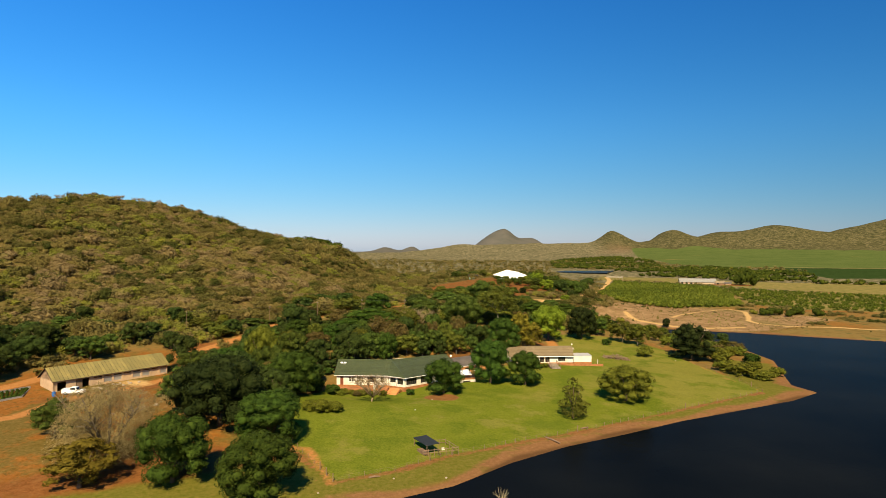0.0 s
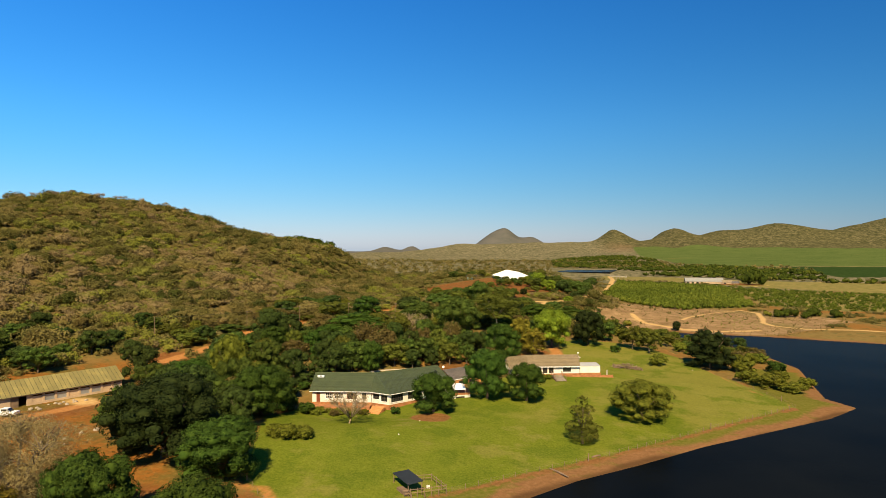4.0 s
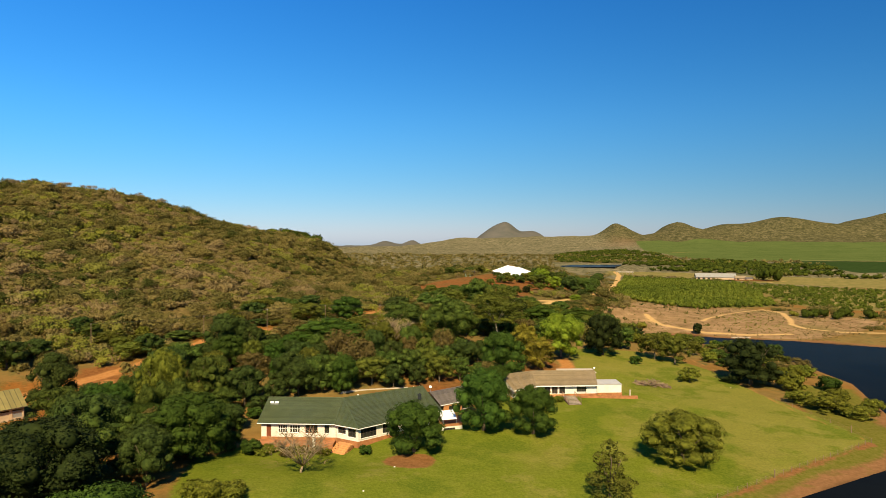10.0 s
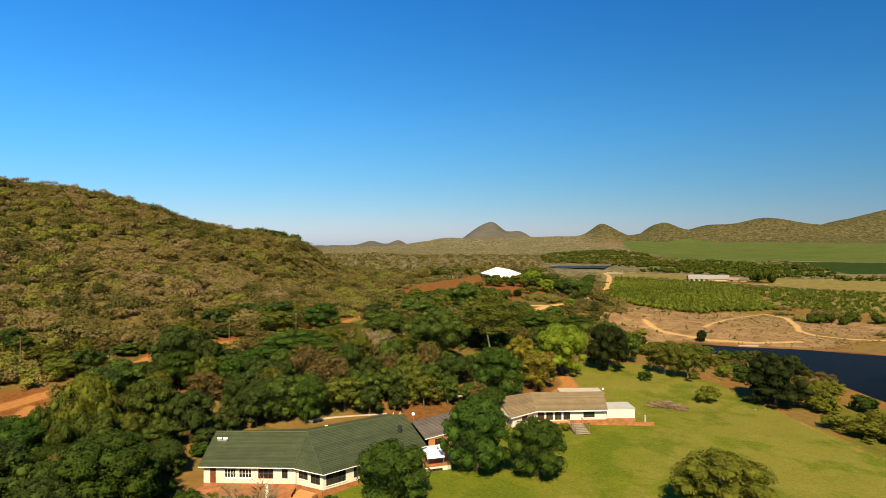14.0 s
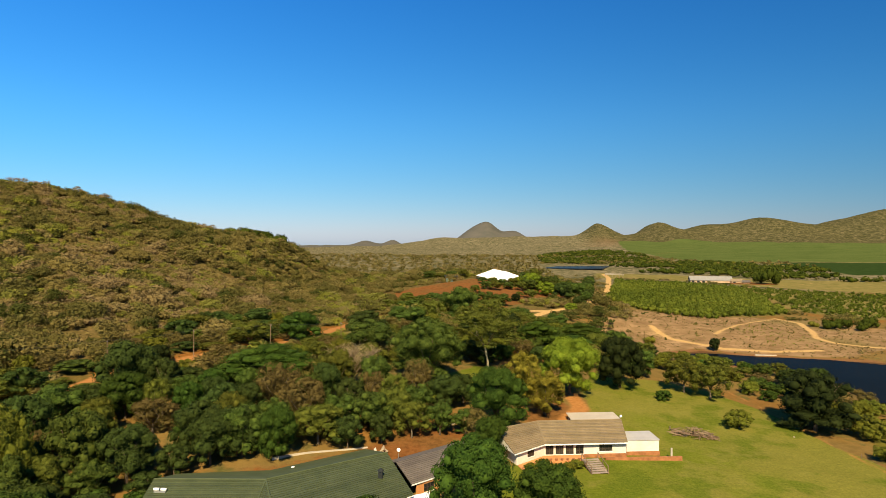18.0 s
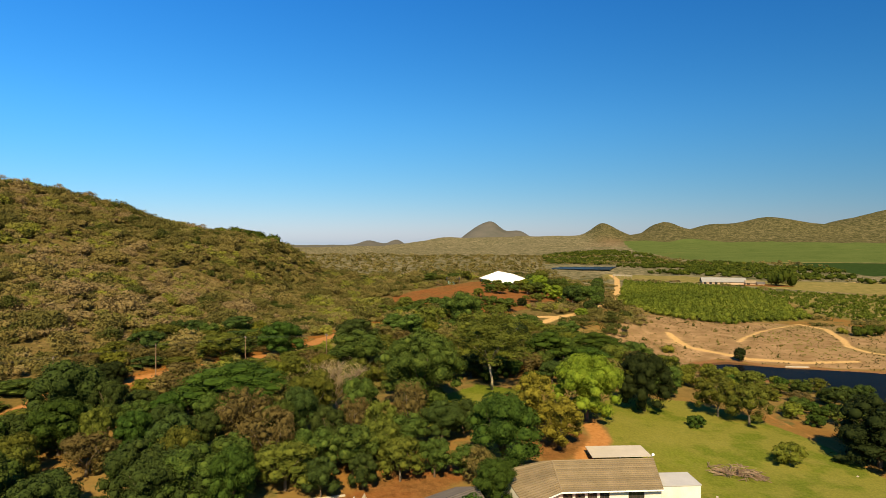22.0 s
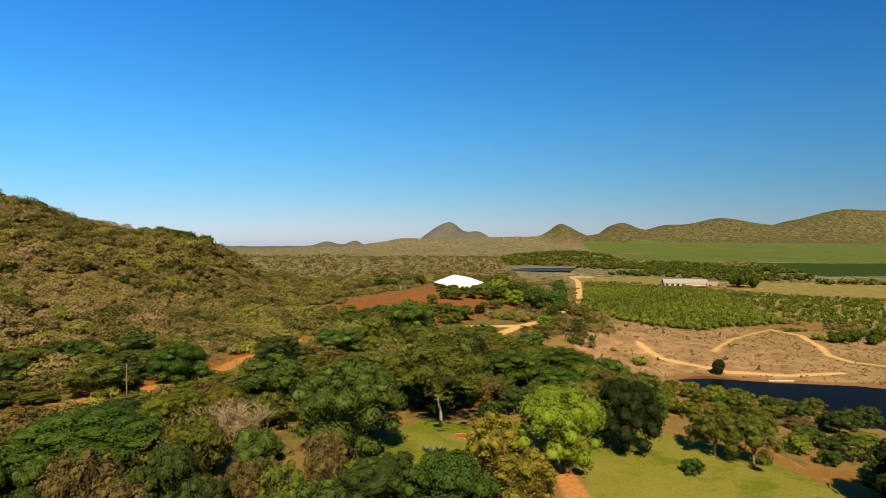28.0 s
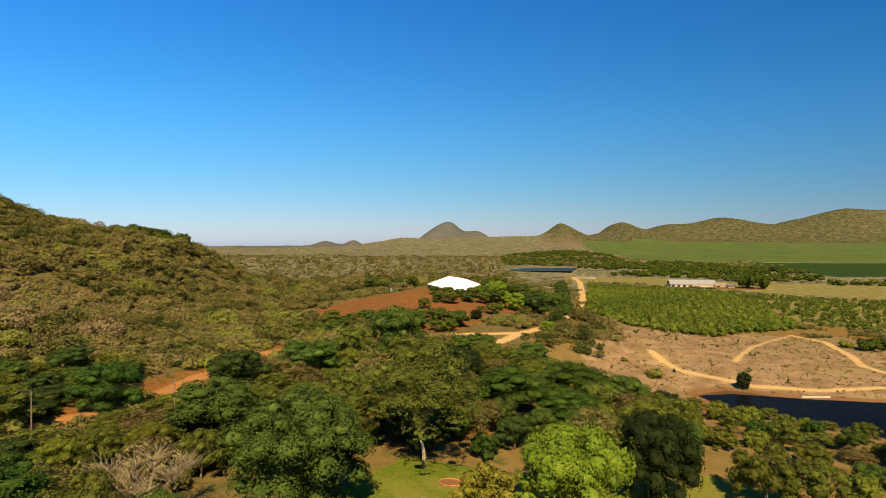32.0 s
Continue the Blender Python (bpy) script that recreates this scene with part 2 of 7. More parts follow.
    cane = m.ramp(m.math("ADD", m.math("MULTIPLY", rows.outputs["Fac"], 0.45), m.math("MULTIPLY", big, 0.8)), [(0.3, (0.054, 0.090, 0.020)), (0.7, (0.108, 0.142, 0.038))])
    c = m.mix(patch("cane", 4.0, 1.0), c, cane)
    cane_dark = m.ramp(mid, [(0.3, (0.022, 0.045, 0.012)), (0.7, (0.04, 0.07, 0.018))])
    c = m.mix(patch("cane_dark", 4.0, 1.0), c, cane_dark)
    straw = m.ramp(mid, [(0.3, (0.15, 0.135, 0.035)), (0.55, (0.22, 0.19, 0.06)), (0.75, (0.33, 0.24, 0.09))])
    c = m.mix(patch("straw", 3.0, 1.0), c, straw)
    # bare sandy slopes, red soil, tracks
    sandy = m.ramp(mid, [(0.3, (0.20, 0.128, 0.056)), (0.5, (0.28, 0.182, 0.086)), (0.72, (0.40, 0.265, 0.132))])
    sandy = m.mix(m.math("MULTIPLY", m.step(big, 0.50, 0.66), 0.7), sandy, m.ramp(fine, [(0.35, (0.12, 0.105, 0.03)), (0.65, (0.26, 0.20, 0.075))]))
    sandy = m.mix(m.math("MULTIPLY", m.step(fine, 0.55, 0.7), 0.6), sandy, (0.15, 0.115, 0.04))
    c = m.mix(patch("sandy", 1.5, 1.2), c, sandy)
    stony = m.mix(m.math("MULTIPLY", m.step(tuft, 0.50, 0.62), 0.7), red, m.ramp(fine, [(0.35, (0.085, 0.062, 0.018)), (0.65, (0.17, 0.11, 0.035))]))
    meadow = m.ramp(fine, [(0.3, (0.085, 0.078, 0.018)), (0.55, (0.135, 0.112, 0.030)), (0.75, (0.20, 0.14, 0.045))])
    stony = m.mix(m.math("MULTIPLY", m.step(m.noise(0.07, 5, 0.65, vec), 0.47, 0.60), 0.85), stony, meadow)
    c = m.mix(m.math("MULTIPLY", patch("soil", 3.0, 2.4), 0.9), c, stony)
    c = m.mix(patch("red", 1.2, 1.6), c, m.mix(0.7, stony, m.ramp(tuft, [(0.38, (0.125, 0.052, 0.019)), (0.62, (0.25, 0.108, 0.038))])))
    # lawn: mown, with dry and lush patches
    lawn = m.ramp(mid, [(0.25, (0.080, 0.126, 0.012)), (0.5, (0.136, 0.178, 0.018)), (0.75, (0.222, 0.226, 0.038))])
    lawn = m.mix(m.math("MULTIPLY", m.step(big, 0.42, 0.62), 0.7), lawn, (0.122, 0.162, 0.012))
    lawn = m.mix(m.math("MULTIPLY", m.step(m.math("ADD", m.noise(0.055, 4, 0.6, vec), m.math("MULTIPLY", m.attribute("dry"), 0.0042)), 0.50, 0.70), 0.7), lawn, (0.262, 0.218, 0.055))
    lawn = m.mix(m.math("MULTIPLY", m.step(m.noise(0.13, 5, 0.7, vec), 0.50, 0.64), 0.75), lawn, (0.25, 0.225, 0.055))
    lawn = m.mix(m.math("MULTIPLY", m.step(m.noise(0.10, 4, 0.6, vec), 0.50, 0.38), 0.8), lawn, (0.074, 0.126, 0.012))
    lawn = m.mix(0.45, lawn, m.ramp(m.noise(2.6, 6, 0.75, vec), [(0.34, (0.058, 0.082, 0.008)), (0.66, (0.215, 0.222, 0.028))]))
    thin = m.ramp(fine, [(0.3, (0.10, 0.11, 0.014)), (0.6, (0.16, 0.145, 0.028)), (0.8, (0.24, 0.14, 0.045))])
    c = m.mix(patch("verge", 1.2, 0.8), c, thin)
    c = m.mix(patch("lawn", 0.5, 0.6), c, lawn)
    bank = m.ramp(fine, [(0.3, (0.185, 0.096, 0.038)), (0.55, (0.235, 0.123, 0.050)), (0.8, (0.30, 0.165, 0.072))])
    bank = m.mix(m.math("MULTIPLY", m.step(mid, 0.54, 0.66), 0.5), bank, thin)
    c = m.mix(patch("bank", 0.8, 0.55), c, bank)
    c = m.mix(m.math("MULTIPLY", m.step(m.math("ADD", m.attribute("bank"), m.math("MULTIPLY", ragged, 0.4)), 2.3, 3.8), 0.8), c, (0.085, 0.046, 0.020))
    c = m.mix(patch("worn", 0.5, 0.6), c, m.ramp(fine, [(0.3, (0.17, 0.08, 0.026)), (0.7, (0.27, 0.135, 0.05))]))
    pale = m.ramp(fine, [(0.3, (0.46, 0.29, 0.10)), (0.7, (0.62, 0.42, 0.175))])
    c = m.mix(patch("track", 0.6, 0.3), c, m.ramp(fine, [(0.3, (0.34, 0.15, 0.042)), (0.7, (0.46, 0.225, 0.075))]))
    c = m.mix(patch("pale", 0.6, 0.3), c, pale)
    m.bump(m.math("ADD", fine, m.math("MULTIPLY", mid, 2.0)), 0.6, 0.25)
    return m.done(c)


def water_material(name, power, gain):
    """Water; silt and ripples keep the mirror of its surface weak."""
    m = Nodes(name, 0.06)
    m.bsdf.inputs["Specular IOR Level"].default_value = 0.10
    m.bsdf.inputs["IOR"].default_value = 1.33
    vec = m.coords()
    ripple = m.math("ADD", m.noise(0.55, 4, 0.6, vec), m.math("MULTIPLY", m.noise(2.6, 3, 0.6, vec), 0.4))
    m.bump(ripple, 0.6, 0.14)
    deep = m.ramp(m.noise(0.03, 3, 0.5, vec), [(0.3, (0.002, 0.003, 0.004)), (0.7, (0.006, 0.007, 0.007))])
    body, gloss, both = m.node("ShaderNodeBsdfDiffuse"), m.node("ShaderNodeBsdfGlossy", Roughness=0.12), m.node("ShaderNodeMixShader")
    edge = m.node("ShaderNodeFresnel", IOR=1.33)
    m.link(m.math("ADD", m.math("MULTIPLY", m.math("POWER", edge.outputs[0], power), gain), 0.003), both.inputs[0])
    m.link(deep, body.inputs["Color"])
    m.link(m.bsdf.inputs["Normal"].links[0].from_socket, gloss.inputs["Normal"])
    m.link(body.outputs[0], both.inputs[1])
    m.link(gloss.outputs[0], both.inputs[2])
    m.link(both.outputs[0], m.tree.nodes["Material Output"].inputs["Surface"])
    return m.done(deep)


def roof_material(name, a, b, c):
    """Painted roof sheets, weathered down the slope."""
    m = Nodes(name, 0.55, tone=0.85)
    base = m.ramp(m.noise(0.5, 5, 0.6), [(0.3, a), (0.55, b), (0.75, c)])
    base = m.mix(0.35, base, m.ramp(m.noise(7, 4, 0.7), [(0.3, a), (0.7, c)]))
    own = m.tree.nodes.new("ShaderNodeObjectInfo").outputs["Random"]
    base = m.mix(0.55, base, m.ramp(own, [(0.0, (0.58, 0.58, 0.58)), (1.0, (1.0, 1.0, 1.0))]), "MULTIPLY")
    return m.done(base)


GROUND = ground_material()
WATER = water_material("lake_water", 2.0, 0.5)
DAM_WATER = water_material("dam_water", 1.0, 0.42)
ROOF_GREEN = roof_material("green_roof", (0.056, 0.078, 0.032), (0.082, 0.106, 0.045), (0.112, 0.136, 0.060))
ROOF_TAN = roof_material("tan_tile_roof", (0.21, 0.165, 0.090), (0.28, 0.22, 0.125), (0.35, 0.28, 0.165))
ROOF_GREY = roof_material("grey_tile_roof", (0.12, 0.105, 0.085), (0.17, 0.15, 0.12), (0.22, 0.195, 0.16))
ROOF_SHED = roof_material("shed_roof", (0.17, 0.155, 0.055), (0.25, 0.22, 0.075), (0.42, 0.33, 0.09))
ROOF_PALE = roof_material("pale_sheet_roof", (0.46, 0.42, 0.32), (0.55, 0.50, 0.39), (0.62, 0.58, 0.46))
PAINT_WHITE = plain("white_paint", (0.66, 0.62, 0.54), 0.6, spread=0.24)
PAINT_TRIM = plain("white_trim", (0.82, 0.80, 0.76), 0.5, spread=0.06)
SHEET_WHITE = plain("white_sheet", (0.86, 0.86, 0.85), 0.45, spread=0.05)
BRICK = plain("red_brick", (0.34, 0.14, 0.055), 0.85, spread=0.55, scale=4, relief=0.02)
PLASTER_PINK = plain("ochre_plaster", (0.55, 0.25, 0.09), 0.8, spread=0.25)
PLASTER_SHED = plain("shed_plaster", (0.50, 0.35, 0.22), 0.85, spread=0.3)
TIMBER = plain("weathered_timber", (0.20, 0.13, 0.08), 0.85, spread=0.4, scale=3)
TIMBER_GREY = plain("grey_timber", (0.30, 0.24, 0.18), 0.9, spread=0.35, scale=3)
STEEL_DARK = plain("dark_netting", (0.02, 0.024, 0.026), 0.8, spread=0.3)
STEEL = plain("grey_metal", (0.42, 0.43, 0.43), 0.45, 0.6, spread=0.2)
DOOR_RED = plain("red_brown_door", (0.17, 0.05, 0.025), 0.5, spread=0.25)
FRAME_DARK = plain("dark_window_frames", (0.06, 0.045, 0.035), 0.5, spread=0.2)
CONCRETE = plain("concrete", (0.46, 0.40, 0.31), 0.9, spread=0.25, scale=2)
STONE = plain("pale_stone", (0.34, 0.27, 0.19), 0.9, spread=0.3, scale=2)
BLUE = plain("blue_plastic", (0.03, 0.12, 0.35), 0.5, spread=0.2)
CAR_WHITE = plain("white_car_paint", (0.78, 0.78, 0.77), 0.3, spread=0.05)
DECK_SHADE = plain("roof_underlay", (0.035, 0.032, 0.026), 0.9)
RUBBER = plain("rubber", (0.02, 0.02, 0.02), 0.8)


def glass_material():
    m = Nodes("window_glass", 0.05)
    m.bsdf.inputs["Specular IOR Level"].default_value = 0.5
    return m.done(m.ramp(m.noise(0.8, 2), [(0.3, (0.012, 0.014, 0.014)), (0.7, (0.035, 0.036, 0.032))]))


GLASS = glass_material()


# ---- mesh helpers ----
class Build:
    """Gathers points and faces of one mesh."""

    def __init__(self):
        self.v, self.f = [], []

    def face(self, *points):
        n = len(self.v)
        self.v += [tuple(p) for p in points]
        self.f.append(tuple(range(n, n + len(points))))
        return self

    def box(self, x0, x1, y0, y1, z0, z1, turn=0.0, at=(0, 0)):
        c, s = math.cos(turn), math.sin(turn)
        n = len(self.v)
        for z in (z0, z1):
            for x, y in ((x0, y0), (x1, y0), (x1, y1), (x0, y1)):
                self.v.append((at[0] + x * c - y * s, at[1] + x * s + y * c, z))
        for q in ((3, 2, 1, 0), (4, 5, 6, 7), (0, 1, 5, 4), (1, 2, 6, 5), (2, 3, 7, 6), (3, 0, 4, 7)):
            self.f.append(tuple(n + i for i in q))
        return self

    def slab(self, quad, thick):
        """A plate of that thickness under four points."""
        n = len(self.v)
        self.v += [tuple(p) for p in quad] + [(p[0], p[1], p[2] - thick) for p in quad]
        k = len(quad)
        self.f.append(tuple(range(n, n + k)))
        self.f.append(tuple(range(n + 2 * k - 1, n + k - 1, -1)))
        for i in range(k):
            j = (i + 1) % k
            self.f.append((n + i, n + k + i, n + k + j, n + j))
        return self

    def tube(self, points, radii, sides=6):
        points = [Vector(p) for p in points]
        n = len(self.v)
        for i, (p, r) in enumerate(zip(points, radii)):
            way = (points[min(i + 1, len(points) - 1)] - points[max(i - 1, 0)]).normalized()
            a = way.orthogonal().normalized()
            b = way.cross(a)
            for k in range(sides):
                w = 2 * math.pi * k / sides
                self.v.append(tuple(p + a * (r * math.cos(w)) + b * (r * math.sin(w))))
        for i in range(len(points) - 1):
            for k in range(sides):
                a, b = n + i * sides + k, n + i * sides + (k + 1) % sides
                self.f.append((a, b, b + sides, a + sides))
        self.f.append(tuple(n + k for k in reversed(range(sides))))
        self.f.append(tuple(n + (len(points) - 1) * sides + k for k in range(sides)))
        return self


def mesh_of(name, build, material, origin=(0, 0, 0), smooth=False):
    me = bpy.data.meshes.new(name)
    o = Vector(origin)
    me.from_pydata([Vector(p) - o for p in build.v], [], build.f)
    me.materials.append(material)
    if smooth:
        me.polygons.foreach_set("use_smooth", [True] * len(me.polygons))
    me.update()
    return me


def thing(name, at, label, category, group="", kind=""):
    ob = new(name)
    ob.location = at
    ob.empty_display_size = 0.2
    return tagged(ob, label, category, group, kind)


def base_of(ob):
    at = Vector((0, 0, 0))
    while ob:
        at += ob.location
        ob = ob.parent
    return at


def part(name, build, material, parent, label="", smooth=False):
    """Links a mesh, given in the world's metres, as one part under a thing or a part."""
    ob = new(name, mesh_of(name, build, material, base_of(parent), smooth))
    ob.parent = parent
    return tagged(ob, label)


def single(name, build, material, at, label, category, group="", kind="", smooth=False):
    ob = new(name, mesh_of(name, build, material, at, smooth))
    ob.location = at
    return tagged(ob, label, category, group, kind)


def quads_mesh(name, verts, faces, material, tint=None):
    """A mesh from arrays: verts (n, 3), faces (m, 4)."""
    me = bpy.data.meshes.new(name)
    me.vertices.add(len(verts))
    me.vertices.foreach_set("co", np.ascontiguousarray(verts, np.float32).ravel())
    me.loops.add(faces.size)
    me.loops.foreach_set("vertex_index", np.ascontiguousarray(faces, np.int32).ravel())
    me.polygons.add(len(faces))
    me.polygons.foreach_set("loop_start", np.arange(0, faces.size, faces.shape[1], dtype=np.int32))
    me.materials.append(material)
    if tint is not None:
        me.attributes.new("tint", "FLOAT", "POINT").data.foreach_set("value", np.ascontiguousarray(tint, np.float32))
    me.update(calc_edges=True)
    me.validate()
    return me


# ---- terrain ----
LAKE = [(-90,40),(-32,77),(-15,86),(-7.5,91.6),(1.2,102.8),(11.7,113),(23.5,121.7),(37,132.6),(52,142.8),(70,155),(80,164.5),(77.5,173),(81.5,187),(89,212),(88,240),(84,262),(74,272),(64,282),(62,293),(72,295),(90,289.5),(108,286),(120,279),(135,273),(152,266),(210,255),(330,240),(460,230),(460,-160),(-90,-160)]
def sdf(x,y,poly):
    d=np.full(np.shape(x),1e9); inside=np.zeros(np.shape(x),bool)
    for (ax,ay),(bx,by) in zip(poly,poly[1:]+poly[:1]):
        ex,ey=bx-ax,by-ay
        k=np.clip(((x-ax)*ex+(y-ay)*ey)/(ex*ex+ey*ey),0,1)
        d=np.minimum(d,np.hypot(x-ax-k*ex,y-ay-k*ey))
        if ay!=by: inside^=((ay>y)!=(by>y))&(x<ex*(y-ay)/(by-ay)+ax)
    return np.where(inside,-d,d)
def bump(x,y,a,cx,sx,cy,sy,turn=0.0):
    c,s=np.cos(turn),np.sin(turn); u=(x-cx)*c+(y-cy)*s; v=-(x-cx)*s+(y-cy)*c
    return a*np.exp(-(u/sx)**2-(v/sy)**2)
def height(x,y):
    x=np.asarray(x,float); y=np.asarray(y,float)
    z=1.0+bump(x,y,65,-248,122,355,190)+bump(x,y,9,-132,30,385,95,0.074)+bump(x,y,11.6,-14.6,69.9,430.4,268.3)
    z=z+bump(x,y,4.0,-62,35,222,40)+bump(x,y,4.5,5,45,405,60)-bump(x,y,2.6,-15,60,147,26)
    ang=np.clip((x/np.maximum(y,60)+0.12)/0.3,0,1); ang=ang*ang*(3-2*ang)
    right=np.interp(y,[300,390,630,960,2300,2700,4900],[0,2,6.5,11,46,50,45])
    left=np.interp(y,[300,500,1000,2000,4900],[0,4,17,24,34])
    z=z+right*ang+left*(1-ang)
    d=sdf(x,y,LAKE)
    dd=np.maximum(d,0); bank=0.12+0.095*dd+0.012*np.maximum(dd-25,0)**2
    z=np.where(d>0,-np.log(np.exp(-z*1.5)+np.exp(-bank*1.5))/1.5,np.maximum(0.12+0.2*d,-3))
    # far hills
    z=z+bump(x,y,110,-84,116,3600,260)+bump(x,y,56,0,62,3600,240)+bump(x,y,74,130,104,3610,240)+bump(x,y,36,20,330,2500,420)+bump(x,y,13,-250,130,2500,300)
    z=z+bump(x,y,50,404,78,2400,160)+bump(x,y,14,404,36,2400,120)+bump(x,y,27,545,100,2480,160)
    z=z+bump(x,y,66,676,78,2620,200)+bump(x,y,38,790,120,2660,200)+bump(x,y,58,940,125,2680,200)+bump(x,y,92,1145,150,2700,250)+bump(x,y,118,1600,300,2700,260)+bump(x,y,140,2200,420,2700,300)
    z=z+bump(x,y,46,-940,85,4600,160)+bump(x,y,50,-730,62,4600,160)+bump(x,y,26,-400,45,4500,200)+bump(x,y,16,-300,120,4500,200)
    z=z-bump(x,y,1.1,13,24,178,14)-bump(x,y,0.9,36,14,191,13)+bump(x,y,6,-114,26,250,42)+bump(x,y,8,-113,24,392,50)-bump(x,y,1.2,-32,14,138.5,7)
    return z


def line_distance(x, y, points):
    d = np.full(np.shape(x), 1e9)
    for (ax, ay), (bx, by) in zip(points, points[1:]):
        ex, ey = bx - ax, by - ay
        k = np.clip(((x - ax) * ex + (y - ay) * ey) / (ex * ex + ey * ey), 0, 1)
        d = np.minimum(d, np.hypot(x - ax - k * ex, y - ay - k * ey))
    return d


LAWN = [(-37, 101), (-25.4, 88.7), (-16.8, 94.1), (-8.5, 102.7), (4.4, 113), (17, 122), (32, 134), (47, 146), (66, 160.5), (63, 175), (58.5, 189), (54, 209), (48, 221), (38, 227), (24, 225),
        (17.5, 215), (17.8, 200), (16.2, 192), (6, 176), (-8, 160), (-22, 146), (-42, 143), (-46, 131), (-41, 113)]
BACK_LAWN = [(-19, 198), (-12, 196), (-2, 203), (7, 208), (8, 222), (-5, 224), (-13, 211)]
FENCE = [(-36.5, 101.5), (-25.4, 88.7), (-16.8, 94.1), (-8.5, 102.7), (4.4, 113), (17, 122), (32, 134), (47, 146), (65.5, 160.2)]
RED_FIELD = [(-45, 347), (-37, 364), (-25, 378), (-14, 389), (11, 396), (42, 412), (38, 378), (26, 358), (18, 347), (5.6, 325.5), (-2, 314.5), (-11, 317), (-25.5, 323), (-42, 335)]
SANDY = [(42, 290), (40, 330), (50, 372), (90, 382), (150, 372), (170, 330), (118, 288), (92, 291), (74, 297), (60, 295), (56, 270), (50, 250), (46, 235), (42, 262)]
ORCHARD_A = [(104, 598), (62, 413), (67, 388), (80, 371), (101, 369), (128, 384), (146, 392), (161, 449), (180, 539), (152, 573)]
ORCHARD_B = [(185, 545), (212, 521), (258, 490), (360, 430), (340, 350), (176, 376), (158, 392), (157, 407), (166, 452)]
CANE = [(435, 2188), (310, 1500), (300, 1150), (330, 992), (395, 1015), (620, 1018), (1500, 985), (2600, 1500), (2600, 2330), (1476, 2234), (941, 2150), (993, 2354), (657, 2304)]
CANE_DARK = [(384, 1000), (605, 1003), (1500, 970), (1500, 640), (411, 712), (352, 704), (384, 835)]
LANES = [[(330, 988), (395, 1008), (369, 842), (384, 830)], [(395, 1010), (620, 1011), (1500, 978)], [(248, 1300), (330, 1382), (520, 1420)], [(420, 1750), (1200, 1580), (2300, 1560)]]
STRAW = [(92, 634), (107, 712), (175, 690), (228, 630), (300, 622), (500, 590), (480, 470), (330, 455), (262, 505), (205, 553), (152, 618)]
ROADS_PALE = [
    [(63.7, 332), (66, 314), (76, 304.5), (80, 299.5), (94.5, 295.5), (112, 298)],
    [(133, 377), (136, 362), (128, 335), (123, 322), (124, 312), (134, 306), (153, 303), (177, 297), (260, 285), (400, 270)],
    [(53, 390), (64, 430), (81, 512), (104.5, 632), (112, 700)],
    [(-22, 295), (-2, 311), (8.5, 319), (23, 328), (37, 353)], [(7.5, 298), (15.7, 314), (22.5, 327.5)],
    [(195, 551), (222, 569), (253, 586), (300, 626)], [(106, 606), (152, 580), (186, 550), (212, 528), (262, 498), (370, 445)], [(37, 353), (46, 376), (53, 392)], [(86.5, 324), (103.5, 349), (133, 378)]]
ROADS_RED = [
    [(-114, 112), (-109.5, 124), (-108, 134), (-100, 146), (-94, 154), (-89, 166), (-86, 173), (-80, 190), (-78.8, 198.5), (-72.5, 202), (-68, 208), (-60, 217), (-53, 224), (-48.6, 234), (-47, 243), (-47.5, 256), (-45.0, 270), (-41.6, 282), (-33, 290.5), (-22, 295)],
    [(-104, 96), (-93, 105), (-92, 118), (-86, 128), (-78, 150), (-84, 166)],
    [(44, 250), (51, 232), (55, 212), (58, 192), (61, 172), (65, 162)],
    [(12, 190), (16, 198), (15, 206)], [(-41, 100), (-33, 99.5), (-25.5, 88)]]
YARDS = [[(-100, 112), (-86, 118), (-76, 136), (-76, 160), (-86, 172), (-82, 140), (-92, 122)], [(-50, 98), (-30, 98), (-25, 88), (-38, 78), (-75, 74), (-66, 90)],
         [(-32, 157), (-14, 168), (-4, 182), (-12, 186), (-22, 170), (-36, 164)], [(6, 188), (16, 192), (12, 201), (4, 194)], [(188, 578), (222, 570), (226, 590), (194, 602)],
         [(-97, 173), (-88, 176), (-80, 164), (-72, 153), (-75, 147), (-84, 158)]]


SAND = (-86.2, 133.8)      # heap of pale sand before the shed


def spaced(inner0, inner1, step, outer0, outer1, grow):
    lines = list(np.arange(inner0, inner1 + step / 2, step))
    for sign, end in ((1, outer1), (-1, outer0)):
        at, s = (inner1 if sign > 0 else inner0), step
        while (end - at) * sign > 0:
            s *= grow
            at += sign * s
            lines.append(at)
    return np.array(sorted(lines))


GX = spaced(-112, 112, 1.0, -2900, 2900, 1.032)
GY = spaced(72, 300, 1.0, -200, 4880, 1.030)
mx, my = np.meshgrid(GX, GY)


def rolling(x, y):
    """Small unevenness of the land, growing with distance from the lawn."""
    amp = np.clip((y - 150) / 150, 0, 1) * np.clip(sdf(x, y, LAKE) / 30, 0, 1)
    far = np.clip((y - 900) / 1200, 0, 1)
    return amp * (0.35 * np.sin(x / 9.1 + np.sin(y / 13.0)) * np.sin(y / 10.7 + np.sin(x / 17.0))) + far * (
        5 * np.sin(x / 67 + 1.3 * np.sin(y / 120)) * np.sin(y / 140 + np.sin(x / 90)) + 2.5 * np.sin(x / 31 + y / 55))


def land(x, y):
    return height(x, y) + rolling(np.asarray(x, float), np.asarray(y, float))


mz = land(mx, my)


def ground_z(x, y):
    return float(land(np.array([x]), np.array([y]))[0])


